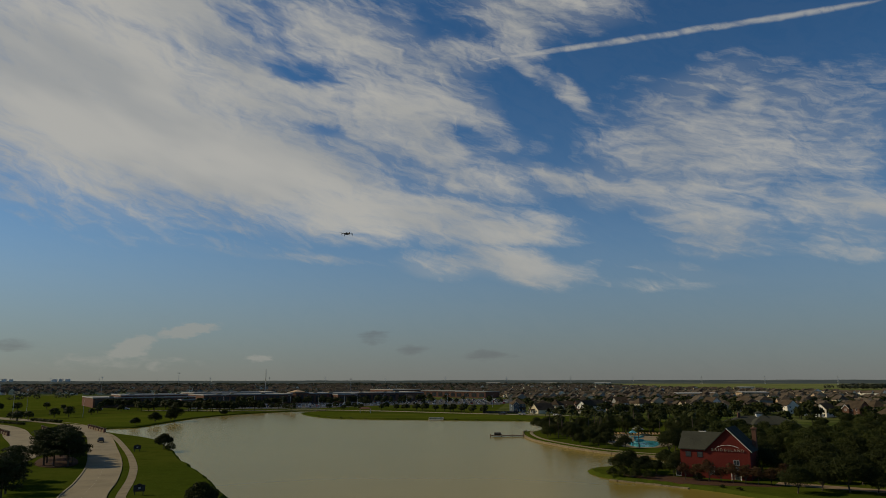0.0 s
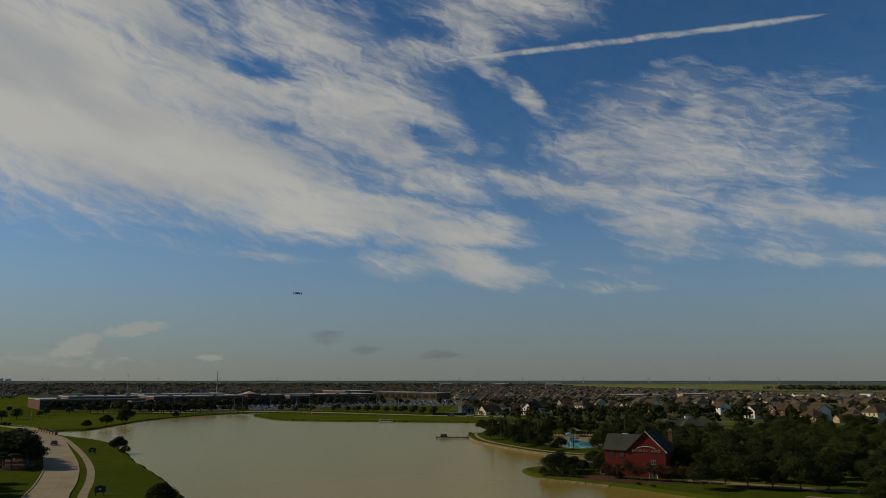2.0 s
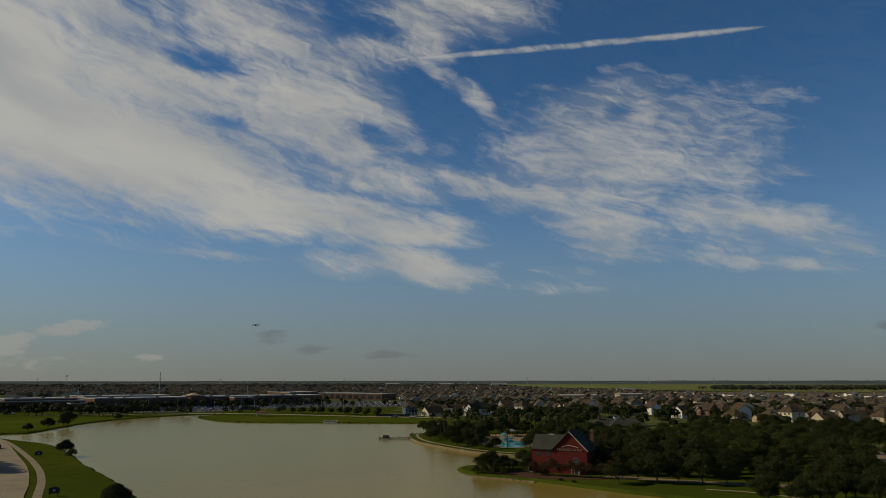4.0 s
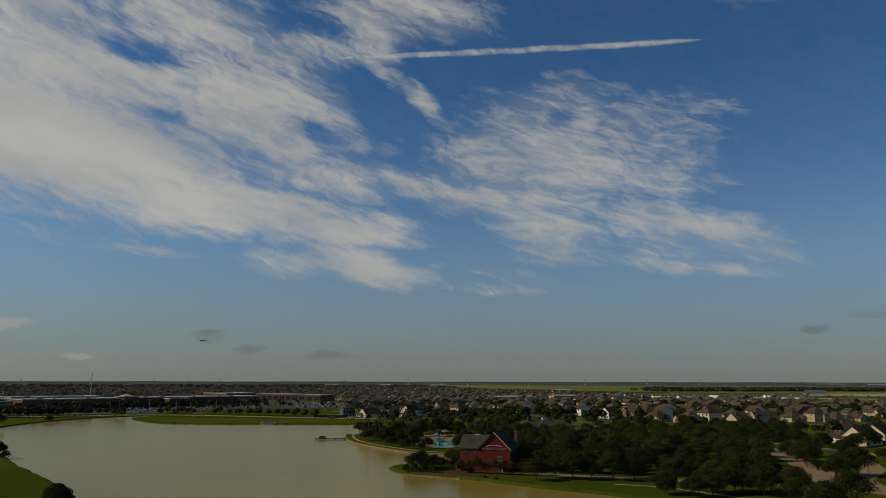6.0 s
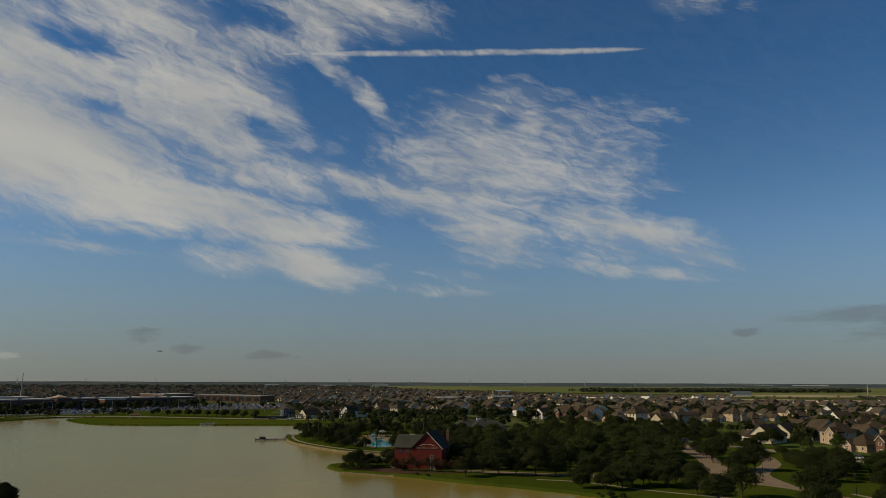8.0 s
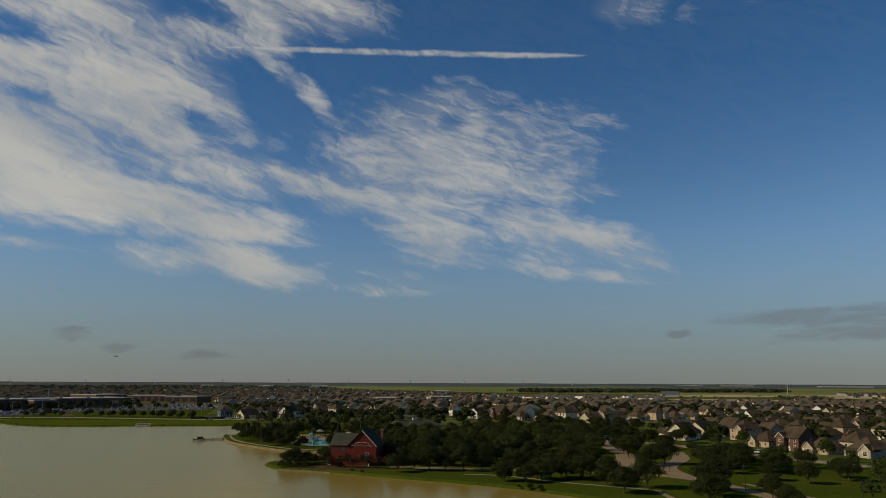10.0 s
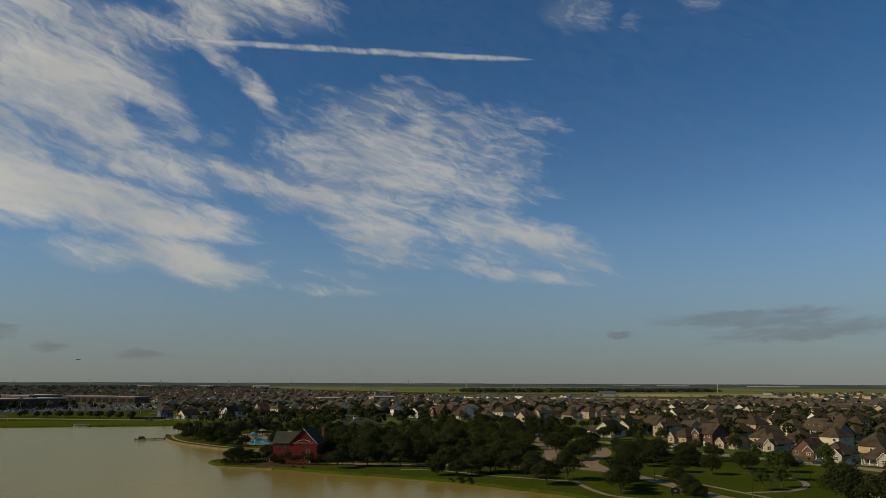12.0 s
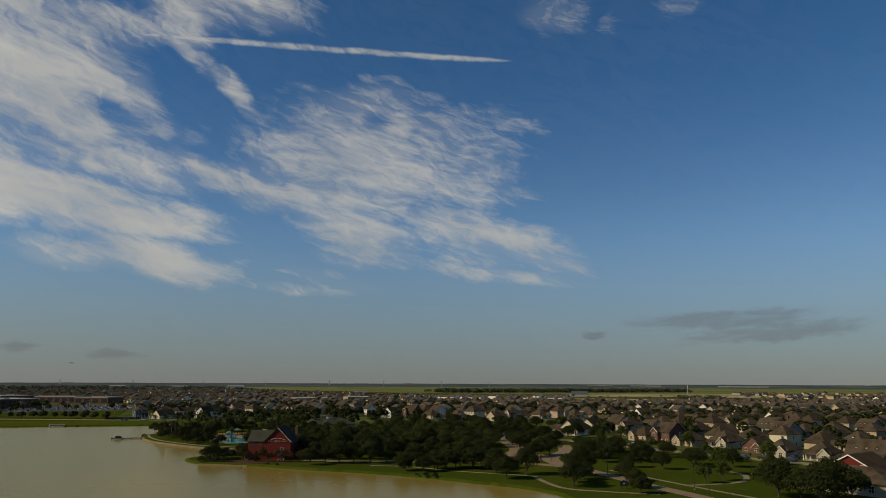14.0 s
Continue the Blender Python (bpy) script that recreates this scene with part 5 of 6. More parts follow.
for s in (-1, 1):
    bm = bmesh.new()
    k = 3.6 / 6.5
    vs = [bm.verts.new(p) for p in ((-1.5, 2.44, 8.04), (-1.5 + s * 7, 2.44, 8.04 - k * 7), (-1.5 + s * 7, 2.44, 7.74 - k * 7), (-1.5, 2.44, 7.74))]
    bm.faces.new(vs if s < 0 else vs[::-1])
    geom = bmesh.ops.extrude_face_region(bm, geom=bm.faces[:])["geom"]
    bmesh.ops.translate(bm, vec=(0, 0.05, 0), verts=[g for g in geom if isinstance(g, bmesh.types.BMVert)])
    part("bargeboard", bm, TRIM, big)
for x in (-4.6, 1.6):
    window_unit(big, x, 3, 4.4, 1.0, 1.1)
for x in (-9, -5, 4, 8):
    window_unit(big, x, -8, 0.9, 1.2, 1.4)
part("door", boxes((-0.6, -8.07, 0, 0.6, -7.97, 2.1)), WOOD, big)
# the row behind the far lawn (front to the south)
home(9, 46, 488, 8, 1.0)
home(12, 59, 462, -60, 0.95)
home(2, 70, 478, -30, 0.9)
home(4, 86, 460, -50, 0.95)
home(4, 95, 474, -60, 0.95)
home(9, 106, 500, 10, 0.95)
home(5, 120, 516, 10)
home(3, 136, 508, 10)
for i, (x, y, k) in enumerate(((78, 492, 7), (64, 504, 0), (112, 486, 3), (128, 492, 2), (146, 494, 0), (92, 506, 10), (162, 504, 7), (178, 510, 3))):
    home(k, x, y, (10, -70, 15, -60)[i % 4], 1.0)
home(8, 218, 542, 20)
home(4, 188, 528, 20)
home(6, 270, 345, -80)
home(3, 270, 366, -80)
home(2, 252, 366, -70, 1.1)
home(0, 228, 385, 10)
home(1, 226, 412, -60)
home(4, 209, 413, -60, 0.9)
home(3, 233, 508, 10)
home(4, 452, 374, -70)
home(4, 430, 392, -70)
home(4, 484, 372, -70)
home(6, 365, 358, -80)

# the streets behind: rows of lots, filled where no house stands yet
rnd = random.Random(23)
lots = []
for row in range(28):
    x = 256 + 23 * row + (row // 2) * 12
    for k in range(38):
        y = -140 + 15.5 * k + rnd.uniform(-1.2, 1.2)
        if y < 330 - (row < 3) * 60 and x * 0.25 + y > 60:
            lots.append((x + 4 * math.sin(k * 0.5), y, -90 if row % 2 else 90))
for row in range(48):
    y = 345 + 23 * row + (row // 2) * 12
    for k in range(68):
        x = 70 + 15.5 * k + rnd.uniform(-1.2, 1.2)
        yy = y + 10 * math.sin(k * 0.28 + row * 0.2)
        if (x > 250 - 0.5 * (yy - 345) or yy > 480) and x > 60 and yy > 340:
            lots.append((x, yy, 0 if row % 2 else 180))
lots = [q for q in lots if free(q[0], q[1]) and rnd.random() < 0.94]
lots.sort(key=lambda q: math.hypot(q[0] - 60, q[1] - 90))
PICK = (0, 3, 6, 7, 2, 3, 0, 0, 3, 4, 3, 7, 0, 10, 5, 3, 12, 0, 7, 0, 2, 3)
for x, y, turn in lots[:158]:
    home(rnd.choice(PICK), x, y, turn + rnd.uniform(-5, 5), rnd.uniform(0.92, 1.06))

# farther houses, too small to pick apart, run on to the edge of the fields


def bearing(x, y):
    """Degrees east of north and metres, from the lake's south end."""
    return math.degrees(math.atan2(x + 6, y + 79)), math.hypot(x + 6, y + 79)


def built_up(x, y):
    a, d = bearing(x, y)
    return d < (1260 if a < 27 else 1000 if a < 34 else 950 if a < 46 else 1060)


far = [q for q in lots[158:] if built_up(q[0], q[1])]
for row in range(60):
    for k in range(120):
        x, y = -1500 + 19 * k + rnd.uniform(-4, 4), 1080 + 34 * row + rnd.uniform(-5, 5)
        edge = 560 + (1250 - y) * 0.10
        if x < edge and x > -0.75 * y and rnd.random() < 0.62 and y < 2900:
            far.append((x, y, 90 * rnd.randrange(2)))
for k in range(260):
    x, y = rnd.uniform(-330, 50), rnd.uniform(900, 1090)
    if rnd.random() < 0.6:
        far.append((x, y, 90 * rnd.randrange(2)))
for k in range(70):
    a, d = radians(rnd.uniform(56, 70)), rnd.uniform(900, 1500)
    far.append((d * math.sin(a), d * math.cos(a), 90 * rnd.randrange(2)))
# a pale row beyond the bare ground, and a new estate going up at the edge of the pasture
pale, estate = [], []
for k in range(62):
    a, d = radians(26.5 + 10.5 * k / 61 + rnd.uniform(-0.06, 0.06)), (1062, 1108)[k % 2] + rnd.uniform(-8, 8)
    pale.append((-6 + d * math.sin(a), -79 + d * math.cos(a), 25 + rnd.uniform(-8, 8)))
for k in range(70):
    a = 49 + 11 * rnd.random()
    d = rnd.uniform(1500, 1950)
    estate.append((-6 + d * math.sin(radians(a)), -79 + d * math.cos(radians(a)), 90 * rnd.randrange(2)))


def house_rows(name, spots, walls_mat, label, tall=0.0):
    """Simple walled houses with hipped or gabled roofs, most with a gabled wing in front, joined."""
    verts, faces, mats = [], [], []
    for x, y, turn in spots:
        w, d = rnd.uniform(3.6, 5.2), rnd.uniform(4.4, 6.2)
        h, r = rnd.choice((2.6, 2.8, 3.0, 4.9)) + tall, rnd.uniform(2.4, 3.7)
        turn += rnd.uniform(-6, 6) + 180 * rnd.randrange(2)
        c, s = math.cos(radians(turn)), math.sin(radians(turn))
        g = (1.0 if tall > 1 else rnd.choice((0.0, 0.75, 1.0))) * d

        def add(pts, rows):
            b = len(verts)
            verts.extend((x + c * px - s * py, y + s * px + c * py, LAND + pz) for px, py, pz in pts)
            for q, m in rows:
                faces.append([b + i for i in q])
                mats.append(m)

        gab = 0 if g > d * 0.9 else 1
        add([(-w, -d, 0), (w, -d, 0), (w, d, 0), (-w, d, 0), (-w, -d, h), (w, -d, h), (w, d, h), (-w, d, h),
             (-w - .4, -d - .4, h), (w + .4, -d - .4, h), (w + .4, d + .4, h), (-w - .4, d + .4, h), (0, -g - .3, h + r), (0, g + .3, h + r)],
            [((0, 1, 5, 4), 0), ((1, 2, 6, 5), 0), ((2, 3, 7, 6), 0), ((3, 0, 4, 7), 0), ((8, 9, 12), gab), ((9, 10, 13, 12), 1), ((10, 11, 13), gab), ((11, 8, 12, 13), 1)])
        if rnd.random() < 0.75:
            # a wing across the ridge, its gable end a wall
            m, v = rnd.uniform(-0.5, 0.5) * d, rnd.uniform(1.7, 2.4)
            e, k = w + rnd.uniform(0.6, 2.2), h - rnd.choice((0.0, 0.0, 0.4))
            p = k + v * 0.85
            side = rnd.choice((-1, 1))
            add([(side * e, m - v, 0), (side * e, m + v, 0), (side * e, m + v, k), (side * e, m, p), (side * e, m - v, k),
                 (0, m - v, 0), (0, m + v, 0), (0, m + v, k), (0, m - v, k),
                 (side * (e + .3), m - v - .3, k - .2), (side * (e + .3), m, p + .08), (side * (e + .3), m + v + .3, k - .2), (0, m - v - .3, k - .2), (0, m, p + .08), (0, m + v + .3, k - .2)],
                [((0, 1, 2, 3, 4), 0), ((0, 4, 8, 5), 0), ((1, 6, 7, 2), 0), ((9, 10, 13, 12), 1), ((10, 11, 14, 13), 1)])
    me = bpy.data.meshes.new(name)
    me.from_pydata(verts, [], faces)
    me.materials.append(walls_mat)
    me.materials.append(GREYROOF)
    me.polygons.foreach_set("material_index", mats)
    return tagged(new(name, me), label, "houses", kind="stuff")


rnd.shuffle(far)
n = len(far)
house_rows("distant_houses", far[: n // 4], TANBRICK, "far rows of tan-brick houses with brown roofs")
house_rows("distant_houses", far[n // 4: 4 * n // 10], BRICK, "far rows of red-brick houses with brown roofs")
house_rows("distant_houses", far[4 * n // 10: 65 * n // 100], BEIGE, "far rows of beige houses with brown roofs")
house_rows("distant_houses", far[65 * n // 100: 8 * n // 10], GREY, "far rows of grey houses with brown roofs")
house_rows("distant_houses", far[8 * n // 10: 9 * n // 10], CREAM, "far rows of cream houses with brown roofs")
house_rows("distant_houses", far[9 * n // 10:], WHITE, "far rows of white houses with brown roofs")

house_rows("distant_houses", pale[::2], WHITE, "pale row of white houses beyond bare ground", 1.6)
house_rows("distant_houses", pale[1::2], CREAM, "pale row of cream houses beyond bare ground", 1.2)
house_rows("distant_houses", estate[::2], TANBRICK, "tan houses of a new estate at the pasture's edge")
house_rows("distant_houses", estate[1::2], GREY, "grey houses of a new estate at the pasture's edge")

# yard and street trees among the houses
cnt = 0
for _ in range(4200):
    q = rnd.choice(lots[:520])
    x, y = q[0] + rnd.choice((-10, 10)) + rnd.uniform(-2, 2), q[1] + rnd.uniform(-9, 9)
    if free(x, y, 8.0) and clear_of(x, y, 5.0):
        if x * 1.0 + y < 400:
            if cnt % 3:
                plant(young, rnd.randrange(4), x, y, rnd.uniform(0.7, 1.1))
            else:
                yard.append((x, y, rnd.uniform(2.2, 3.4), rnd.uniform(4.5, 6.5)))
        else:
            yard.append((x, y, rnd.uniform(2.4, 4.2), rnd.uniform(4.5, 7.8)))
        cnt += 1
        if cnt > 1150:
            break
for x, y in ((205, 230), (200, 222), (210, 205), (208, 196), (212, 186), (190, 250), (198, 262), (206, 280), (200, 300), (190, 290), (180, 310), (176, 330), (190, 335), (208, 320), (214, 300), (222, 262), (220, 280),
             (232, 262), (240, 290), (236, 310), (222, 335), (205, 350), (190, 360), (170, 350), (155, 345), (140, 350), (126, 352), (112, 350), (98, 345), (86, 340), (75, 345), (100, 365), (120, 372), (140, 375), (160, 380), (182, 385),
             (90, 380), (75, 390), (68, 410), (80, 420), (100, 400), (120, 395), (60, 398), (70, 372)):
    plant(oaks, int(x + y), x, y, rnd.uniform(0.75, 1.1))
for i in range(40):
    x, y = rnd.uniform(140, 262), rnd.uniform(236, 400)
    if free(x, y, 9) and clear_of(x, y, 4.5) and x + 0.45 * y > 275:
        yard.append((x, y, rnd.uniform(2.0, 3.0), rnd.uniform(3.4, 4.8)))
for i in range(70):
    x, y = rnd.uniform(75, 240), rnd.uniform(385, 470)
    if free(x, y, 11):
        yard.append((x, y, rnd.uniform(2.4, 4.2), rnd.uniform(5.0, 7.6)))


def clump_belt(name, spots, label, mat=None, per=16, kind="stuff", trunks=False):
    """Far trees as many loose clumps of leaves, joined."""
    verts, faces, mats = [], [], []
    for x, y, r, h in spots:
        if trunks:
            b, k = len(verts), 0.16
            verts += [(x + i, y + j, LAND + z) for z in (-0.2, h * 0.55) for i, j in ((-k, -k), (k, -k), (k, k), (-k, k))]
            faces += [(b, b + 1, b + 5, b + 4), (b + 1, b + 2, b + 6, b + 5), (b + 2, b + 3, b + 7, b + 6), (b + 3, b, b + 4, b + 7)]
            mats += [1] * 4
        for _ in range(per):
            d = Vector((rnd.gauss(0, 1), rnd.gauss(0, 1), rnd.gauss(0, 1))).normalized() * rnd.uniform(0.6, 1.0)
            if trunks and d.z < -0.45:
                d.z *= -1
            c = Vector((x + r * d.x, y + r * d.y, LAND + h * (0.56 + 0.42 * d.z)))
            s = r * rnd.uniform(0.28, 0.5) * (1.0 if per < 40 else 0.52)
            nrm = Vector((d.x, d.y, d.z + 0.3)) + Vector((rnd.gauss(0, 1), rnd.gauss(0, 1), rnd.gauss(0, 1))) * 0.5
            nrm.normalize()
            p = nrm.orthogonal().normalized() * s
            q = nrm.cross(p) * 0.8
            b = len(verts)
            verts += [tuple(c + k) for k in (p, q, -p, -q)]
            faces.append((b, b + 1, b + 2, b + 3))
            mats.append(0)
    me = bpy.data.meshes.new(name)
    me.from_pydata(verts, [], faces)
    me.materials.append(mat or HAZED_WOODS)
    me.materials.append(BARK)
    me.polygons.foreach_set("material_index", mats)
    return tagged(new(name, me), label, "trees", kind=kind)


clump_belt("yard_trees", yard, "dark garden trees between the houses", OAK, 170, trunks=True)
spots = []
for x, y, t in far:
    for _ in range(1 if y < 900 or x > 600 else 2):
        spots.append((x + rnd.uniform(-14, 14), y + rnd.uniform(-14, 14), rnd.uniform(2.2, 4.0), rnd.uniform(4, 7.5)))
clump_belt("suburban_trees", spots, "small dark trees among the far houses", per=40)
# the last low woods on the horizon, haze painted into their blue colour
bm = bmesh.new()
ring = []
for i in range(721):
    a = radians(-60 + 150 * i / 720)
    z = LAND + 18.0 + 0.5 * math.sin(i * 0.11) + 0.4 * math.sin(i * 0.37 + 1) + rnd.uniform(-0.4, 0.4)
    # a long near slope instead of an upright face, to catch sun evenly
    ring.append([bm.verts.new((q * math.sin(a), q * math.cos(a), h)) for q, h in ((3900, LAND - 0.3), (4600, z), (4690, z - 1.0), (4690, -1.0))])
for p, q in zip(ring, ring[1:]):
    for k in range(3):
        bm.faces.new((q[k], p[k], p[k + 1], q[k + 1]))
tagged(part("backdrop", bm, DISTANCE), "low line of far woods on the horizon, coloured blue for haze", "horizon", kind="structure")
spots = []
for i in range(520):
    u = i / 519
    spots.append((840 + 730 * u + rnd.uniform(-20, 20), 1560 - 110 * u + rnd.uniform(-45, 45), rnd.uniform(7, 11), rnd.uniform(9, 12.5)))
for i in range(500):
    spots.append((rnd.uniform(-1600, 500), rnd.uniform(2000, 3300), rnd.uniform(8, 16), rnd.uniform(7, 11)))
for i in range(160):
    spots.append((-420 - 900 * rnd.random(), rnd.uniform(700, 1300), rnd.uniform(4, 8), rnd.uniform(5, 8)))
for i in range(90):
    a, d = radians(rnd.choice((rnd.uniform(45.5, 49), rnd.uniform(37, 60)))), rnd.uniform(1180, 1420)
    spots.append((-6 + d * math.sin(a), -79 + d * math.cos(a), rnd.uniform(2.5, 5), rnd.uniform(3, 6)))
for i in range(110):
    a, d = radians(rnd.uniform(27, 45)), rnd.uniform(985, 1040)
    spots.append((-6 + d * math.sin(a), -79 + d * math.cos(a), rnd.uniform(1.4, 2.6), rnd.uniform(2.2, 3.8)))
clump_belt("woodland", spots, "loose woods beyond the houses, leaf colour greyed for haze", per=44)

# office towers of a far town on the horizon
for a, w, h in ((-31.4, 16, 30), (-31.0, 11, 28.5), (-28.4, 26, 28.5), (-28.0, 14, 31), (-27.6, 20, 29)):
    a = radians(a)
    tower = thing("office_tower", pose(4480 * math.sin(a), 4480 * math.cos(a), LAND), "far office tower, haze put into its pale colour", "tower", "far town")
    part("wall", boxes((-w / 2, -9, -1, w / 2, 9, h - 2)), FARTOWN, tower)
    part("roof", boxes((-w * 0.35, -6, h - 2, w * 0.35, 6, h)), FARTOWN, tower)

# ---- the school and its grounds ----
school = thing("school_building", pose(-270, 562, LAND, 0, 0, 33), "long low red-brick school with flat pale roofs", "school")


def block(name, x0, y0, x1, y1, h, mat, roof_mat, bays=0, label="", owner=school):
    """A flat-roofed wing with parapet, roof and a row of windows along its front."""
    w = part(name, boxes((x0, y0, -0.3, x1, y1, h)), mat, owner, label)
    part("parapet", boxes((x0 - 0.3, y0 - 0.3, h, x1 + 0.3, y0 + 0.3, h + 0.8), (x0 - 0.3, y1 - 0.3, h, x1 + 0.3, y1 + 0.3, h + 0.8), (x0 - 0.3, y0 + 0.3, h, x0 + 0.3, y1 - 0.3, h + 0.8), (x1 - 0.3, y0 + 0.3, h, x1 + 0.3, y1 - 0.3, h + 0.8)), roof_mat, w)
    part("roof", boxes((x0 + 0.3, y0 + 0.3, h, x1 - 0.3, y1 - 0.3, h + 0.3)), roof_mat, w)
    for i in range(bays):
        c = x0 + (x1 - x0) * (i + 0.5) / bays
        ww = (x1 - x0) / bays * 0.32
        part("window", boxes((c - ww, y0 - 0.12, 1.2, c + ww, y0 + 0.02, h - 1.4)), GLASS, w)
    return w


block("wing", 0, 0, 76, 68, 7.0, BRICK, ROOFWHITE, 9, "red-brick wing")
block("wing", 22, 18, 74, 66, 8.6, BRICK, ROOFWHITE, 0)
block("wing", 62, -14, 80, -0.4, 5.0, BRICK, ROOFWHITE, 3)
block("wing", 81, -6, 157, 44, 8.3, BRICK, ROOFWHITE, 14)
block("wing", 86, 45, 160, 92, 9.2, BRICK, ROOFWHITE, 0)
block("entrance", 159, -8, 171, 6, 9.4, BRICK, ROOFWHITE, 3, "tall brick entrance block")
bm = bmesh.new()
hip_roof(bm, 158, -9, 167, 3, 10.2, 2.0)
part("entrance_roof", bm, TANBRICK, school, "pale vaulted entrance roof")
block("wing", 173, -2, 249, 50, 8.4, BRICK, ROOFWHITE, 12)
block("wing", 196, -15, 215, -2.4, 7.6, BRICK, ROOFWHITE, 2)
block("wing", 250, 10, 300, 60, 8.0, BRICK, ROOFWHITE, 5)
block("wing", 312, 96, 348, 150, 9.4, BRICK, ROOFWHITE, 6)
for i, (x, y, z) in enumerate(((14, 20, 7.0), (30, 30, 8.6), (52, 40, 8.6), (66, 24, 8.6), (96, 10, 8.3), (112, 24, 8.3), (136, 14, 8.3), (100, 60, 9.2), (132, 70, 9.2), (186, 16, 8.4), (206, 28, 8.4), (232, 14, 8.4), (266, 30, 8.0), (284, 40, 8.0))):
    w = (3.2, 4.6, 2.6)[i % 3]
    part("roof_unit", boxes((x, y, z + 0.3, x + w, y + 2.4, z + 1.3), (x + 0.5, y + 0.4, z + 1.3, x + w - 0.6, y + 2.0, z + 1.5), bevel=0.06), CONCRETE, school, "grey rooftop air-handling unit")
annex = thing("school_building", pose(-42, 905, LAND, 0, 0, -33), "long low orange-brick school annex with a flat roof", "school")
block("wing", 0, 0, 62, 30, 7.2, BRICK, ROOFWHITE, 7, owner=annex)
block("wing", 63, -3, 104, 30, 6.6, BRICK, ROOFWHITE, 4, owner=annex)


def pole(name, x, y, h, r, mat, label, category, head=None):
    ob = thing(name, pose(x, y, LAND), label, category)
    bm = bmesh.new()
    tube(bm, (0, 0, -0.3), (0, 0, h), r, r * 0.55, 8)
    part("shaft", bm, mat, ob)
    part("foot", boxes((-r * 2, -r * 2, -0.2, r * 2, r * 2, 0.3), bevel=0.04), CONCRETE, ob)
    if head == "array":
        part("floodlight", boxes((-1.3, -0.2, h - 1.1, 1.3, 0.2, h - 0.8), bevel=0.05), GALV, ob)
        part("floodlight", boxes((-1.3, -0.2, h - 0.3, 1.3, 0.2, h), bevel=0.05), GALV, ob)
    elif head == "twin":
        for s in (-1, 1):
            bm = bmesh.new()
            tube(bm, (0, 0, h - 0.1), (s * 1.4, 0, h + 0.15), 0.05, 0.04, 6)
            box(bm, s * 1.4 - 0.45, -0.16, h + 0.08, s * 1.4 + 0.45, 0.16, h + 0.22)
            part("lamp_arm", bm, GALV, ob)
    elif head == "lantern":
        bm = bmesh.new()
        tube(bm, (0, 0, h), (0, 0, h + 0.1), 0.07, 0.2, 8)
        tube(bm, (0, 0, h + 0.1), (0, 0, h + 0.6), 0.2, 0.26, 8)
        tube(bm, (0, 0, h + 0.6), (0, 0, h + 0.85), 0.3, 0.04, 8)
        part("lantern", bm, DARKMETAL, ob, "black lantern head")
    return ob


pole("radio_mast", -179, 722, 31, 0.55, ROOFWHITE, "tall slim white mast behind the school", "mast")
for x, y, h in ((-268, 730, 28), (-100, 760, 22), (-390, 640, 22), (-330, 700, 24)):
    tagged(pole("floodlight_mast", x, y, h, 0.2, GALV, "grey floodlight mast over the sports field", "floodlight", "array"), group="floodlight masts")
for x, y, h in ((-258, 440, 12), (-246, 420, 12), (-236, 416, 11), (-205, 418, 10)):
    tagged(pole("flagpole", x, y, h, 0.12, GALV, "slim grey pole by the road", "pole"), group="slim poles")
for i in range(14):
    tagged(pole("car_park_lamp", -170 + 17 * i, 560 + (i % 3) * 25, 9, 0.11, GALV, "grey twin-armed car park lamp", "lamp post", "twin"), group="car park lamps")
for x, y in ((131, 52), (124, 41), (129, 81), (118, 104), (137, 118), (150, 150), (168, 66), (199, 60), (206, 110)):
    tagged(pole("street_lamp", x, y, 5.2, 0.08, DARKMETAL, "black park lamp post with a lantern head", "street lamp", head="lantern"), group="park lamps")

# lattice transmission towers far off
bm = bmesh.new()
HT = 34
legs = [(-3, -3), (3, -3), (3, 3), (-3, 3)]
for x, y in legs:
    tube(bm, (x, y, 0), (x * 0.12, y * 0.12, HT), 0.2, 0.14, 4)
for z in range(0, HT - 4, 6):
    k, m = 1 - 0.88 * z / HT, 1 - 0.88 * (z + 6) / HT
    for i in range(4):
        a, b = legs[i], legs[(i + 1) % 4]
        tube(bm, (a[0] * k, a[1] * k, z), (b[0] * m, b[1] * m, z + 6), 0.08, 0.08, 4)
tower_me = mesh_from("lattice", bm, GALV)
bm = bmesh.new()
for z, w in ((HT - 2, 6), (HT - 7, 8), (HT - 12, 6)):
    tube(bm, (-w, 0, z), (w, 0, z), 0.14, 0.14, 4)
arms_me = mesh_from("cross_arms", bm, GALV)
for i in range(15):
    x = -1900 + 270 * i
    y = 3250 - 0.12 * x - 40 * (i % 2)
    tw = thing("transmission_tower", pose(x, y, LAND, 0, 0, 4), "grey lattice transmission tower on the far plain", "pylon", "transmission towers")
    for nm, me in (("lattice", tower_me), ("cross_arms", arms_me)):
        o = new(nm, me)
        o.parent = tw
tagged(pole("water_mast", 1245, 1120, 26, 0.9, ROOFWHITE, "pale mast at the building site", "mast"))


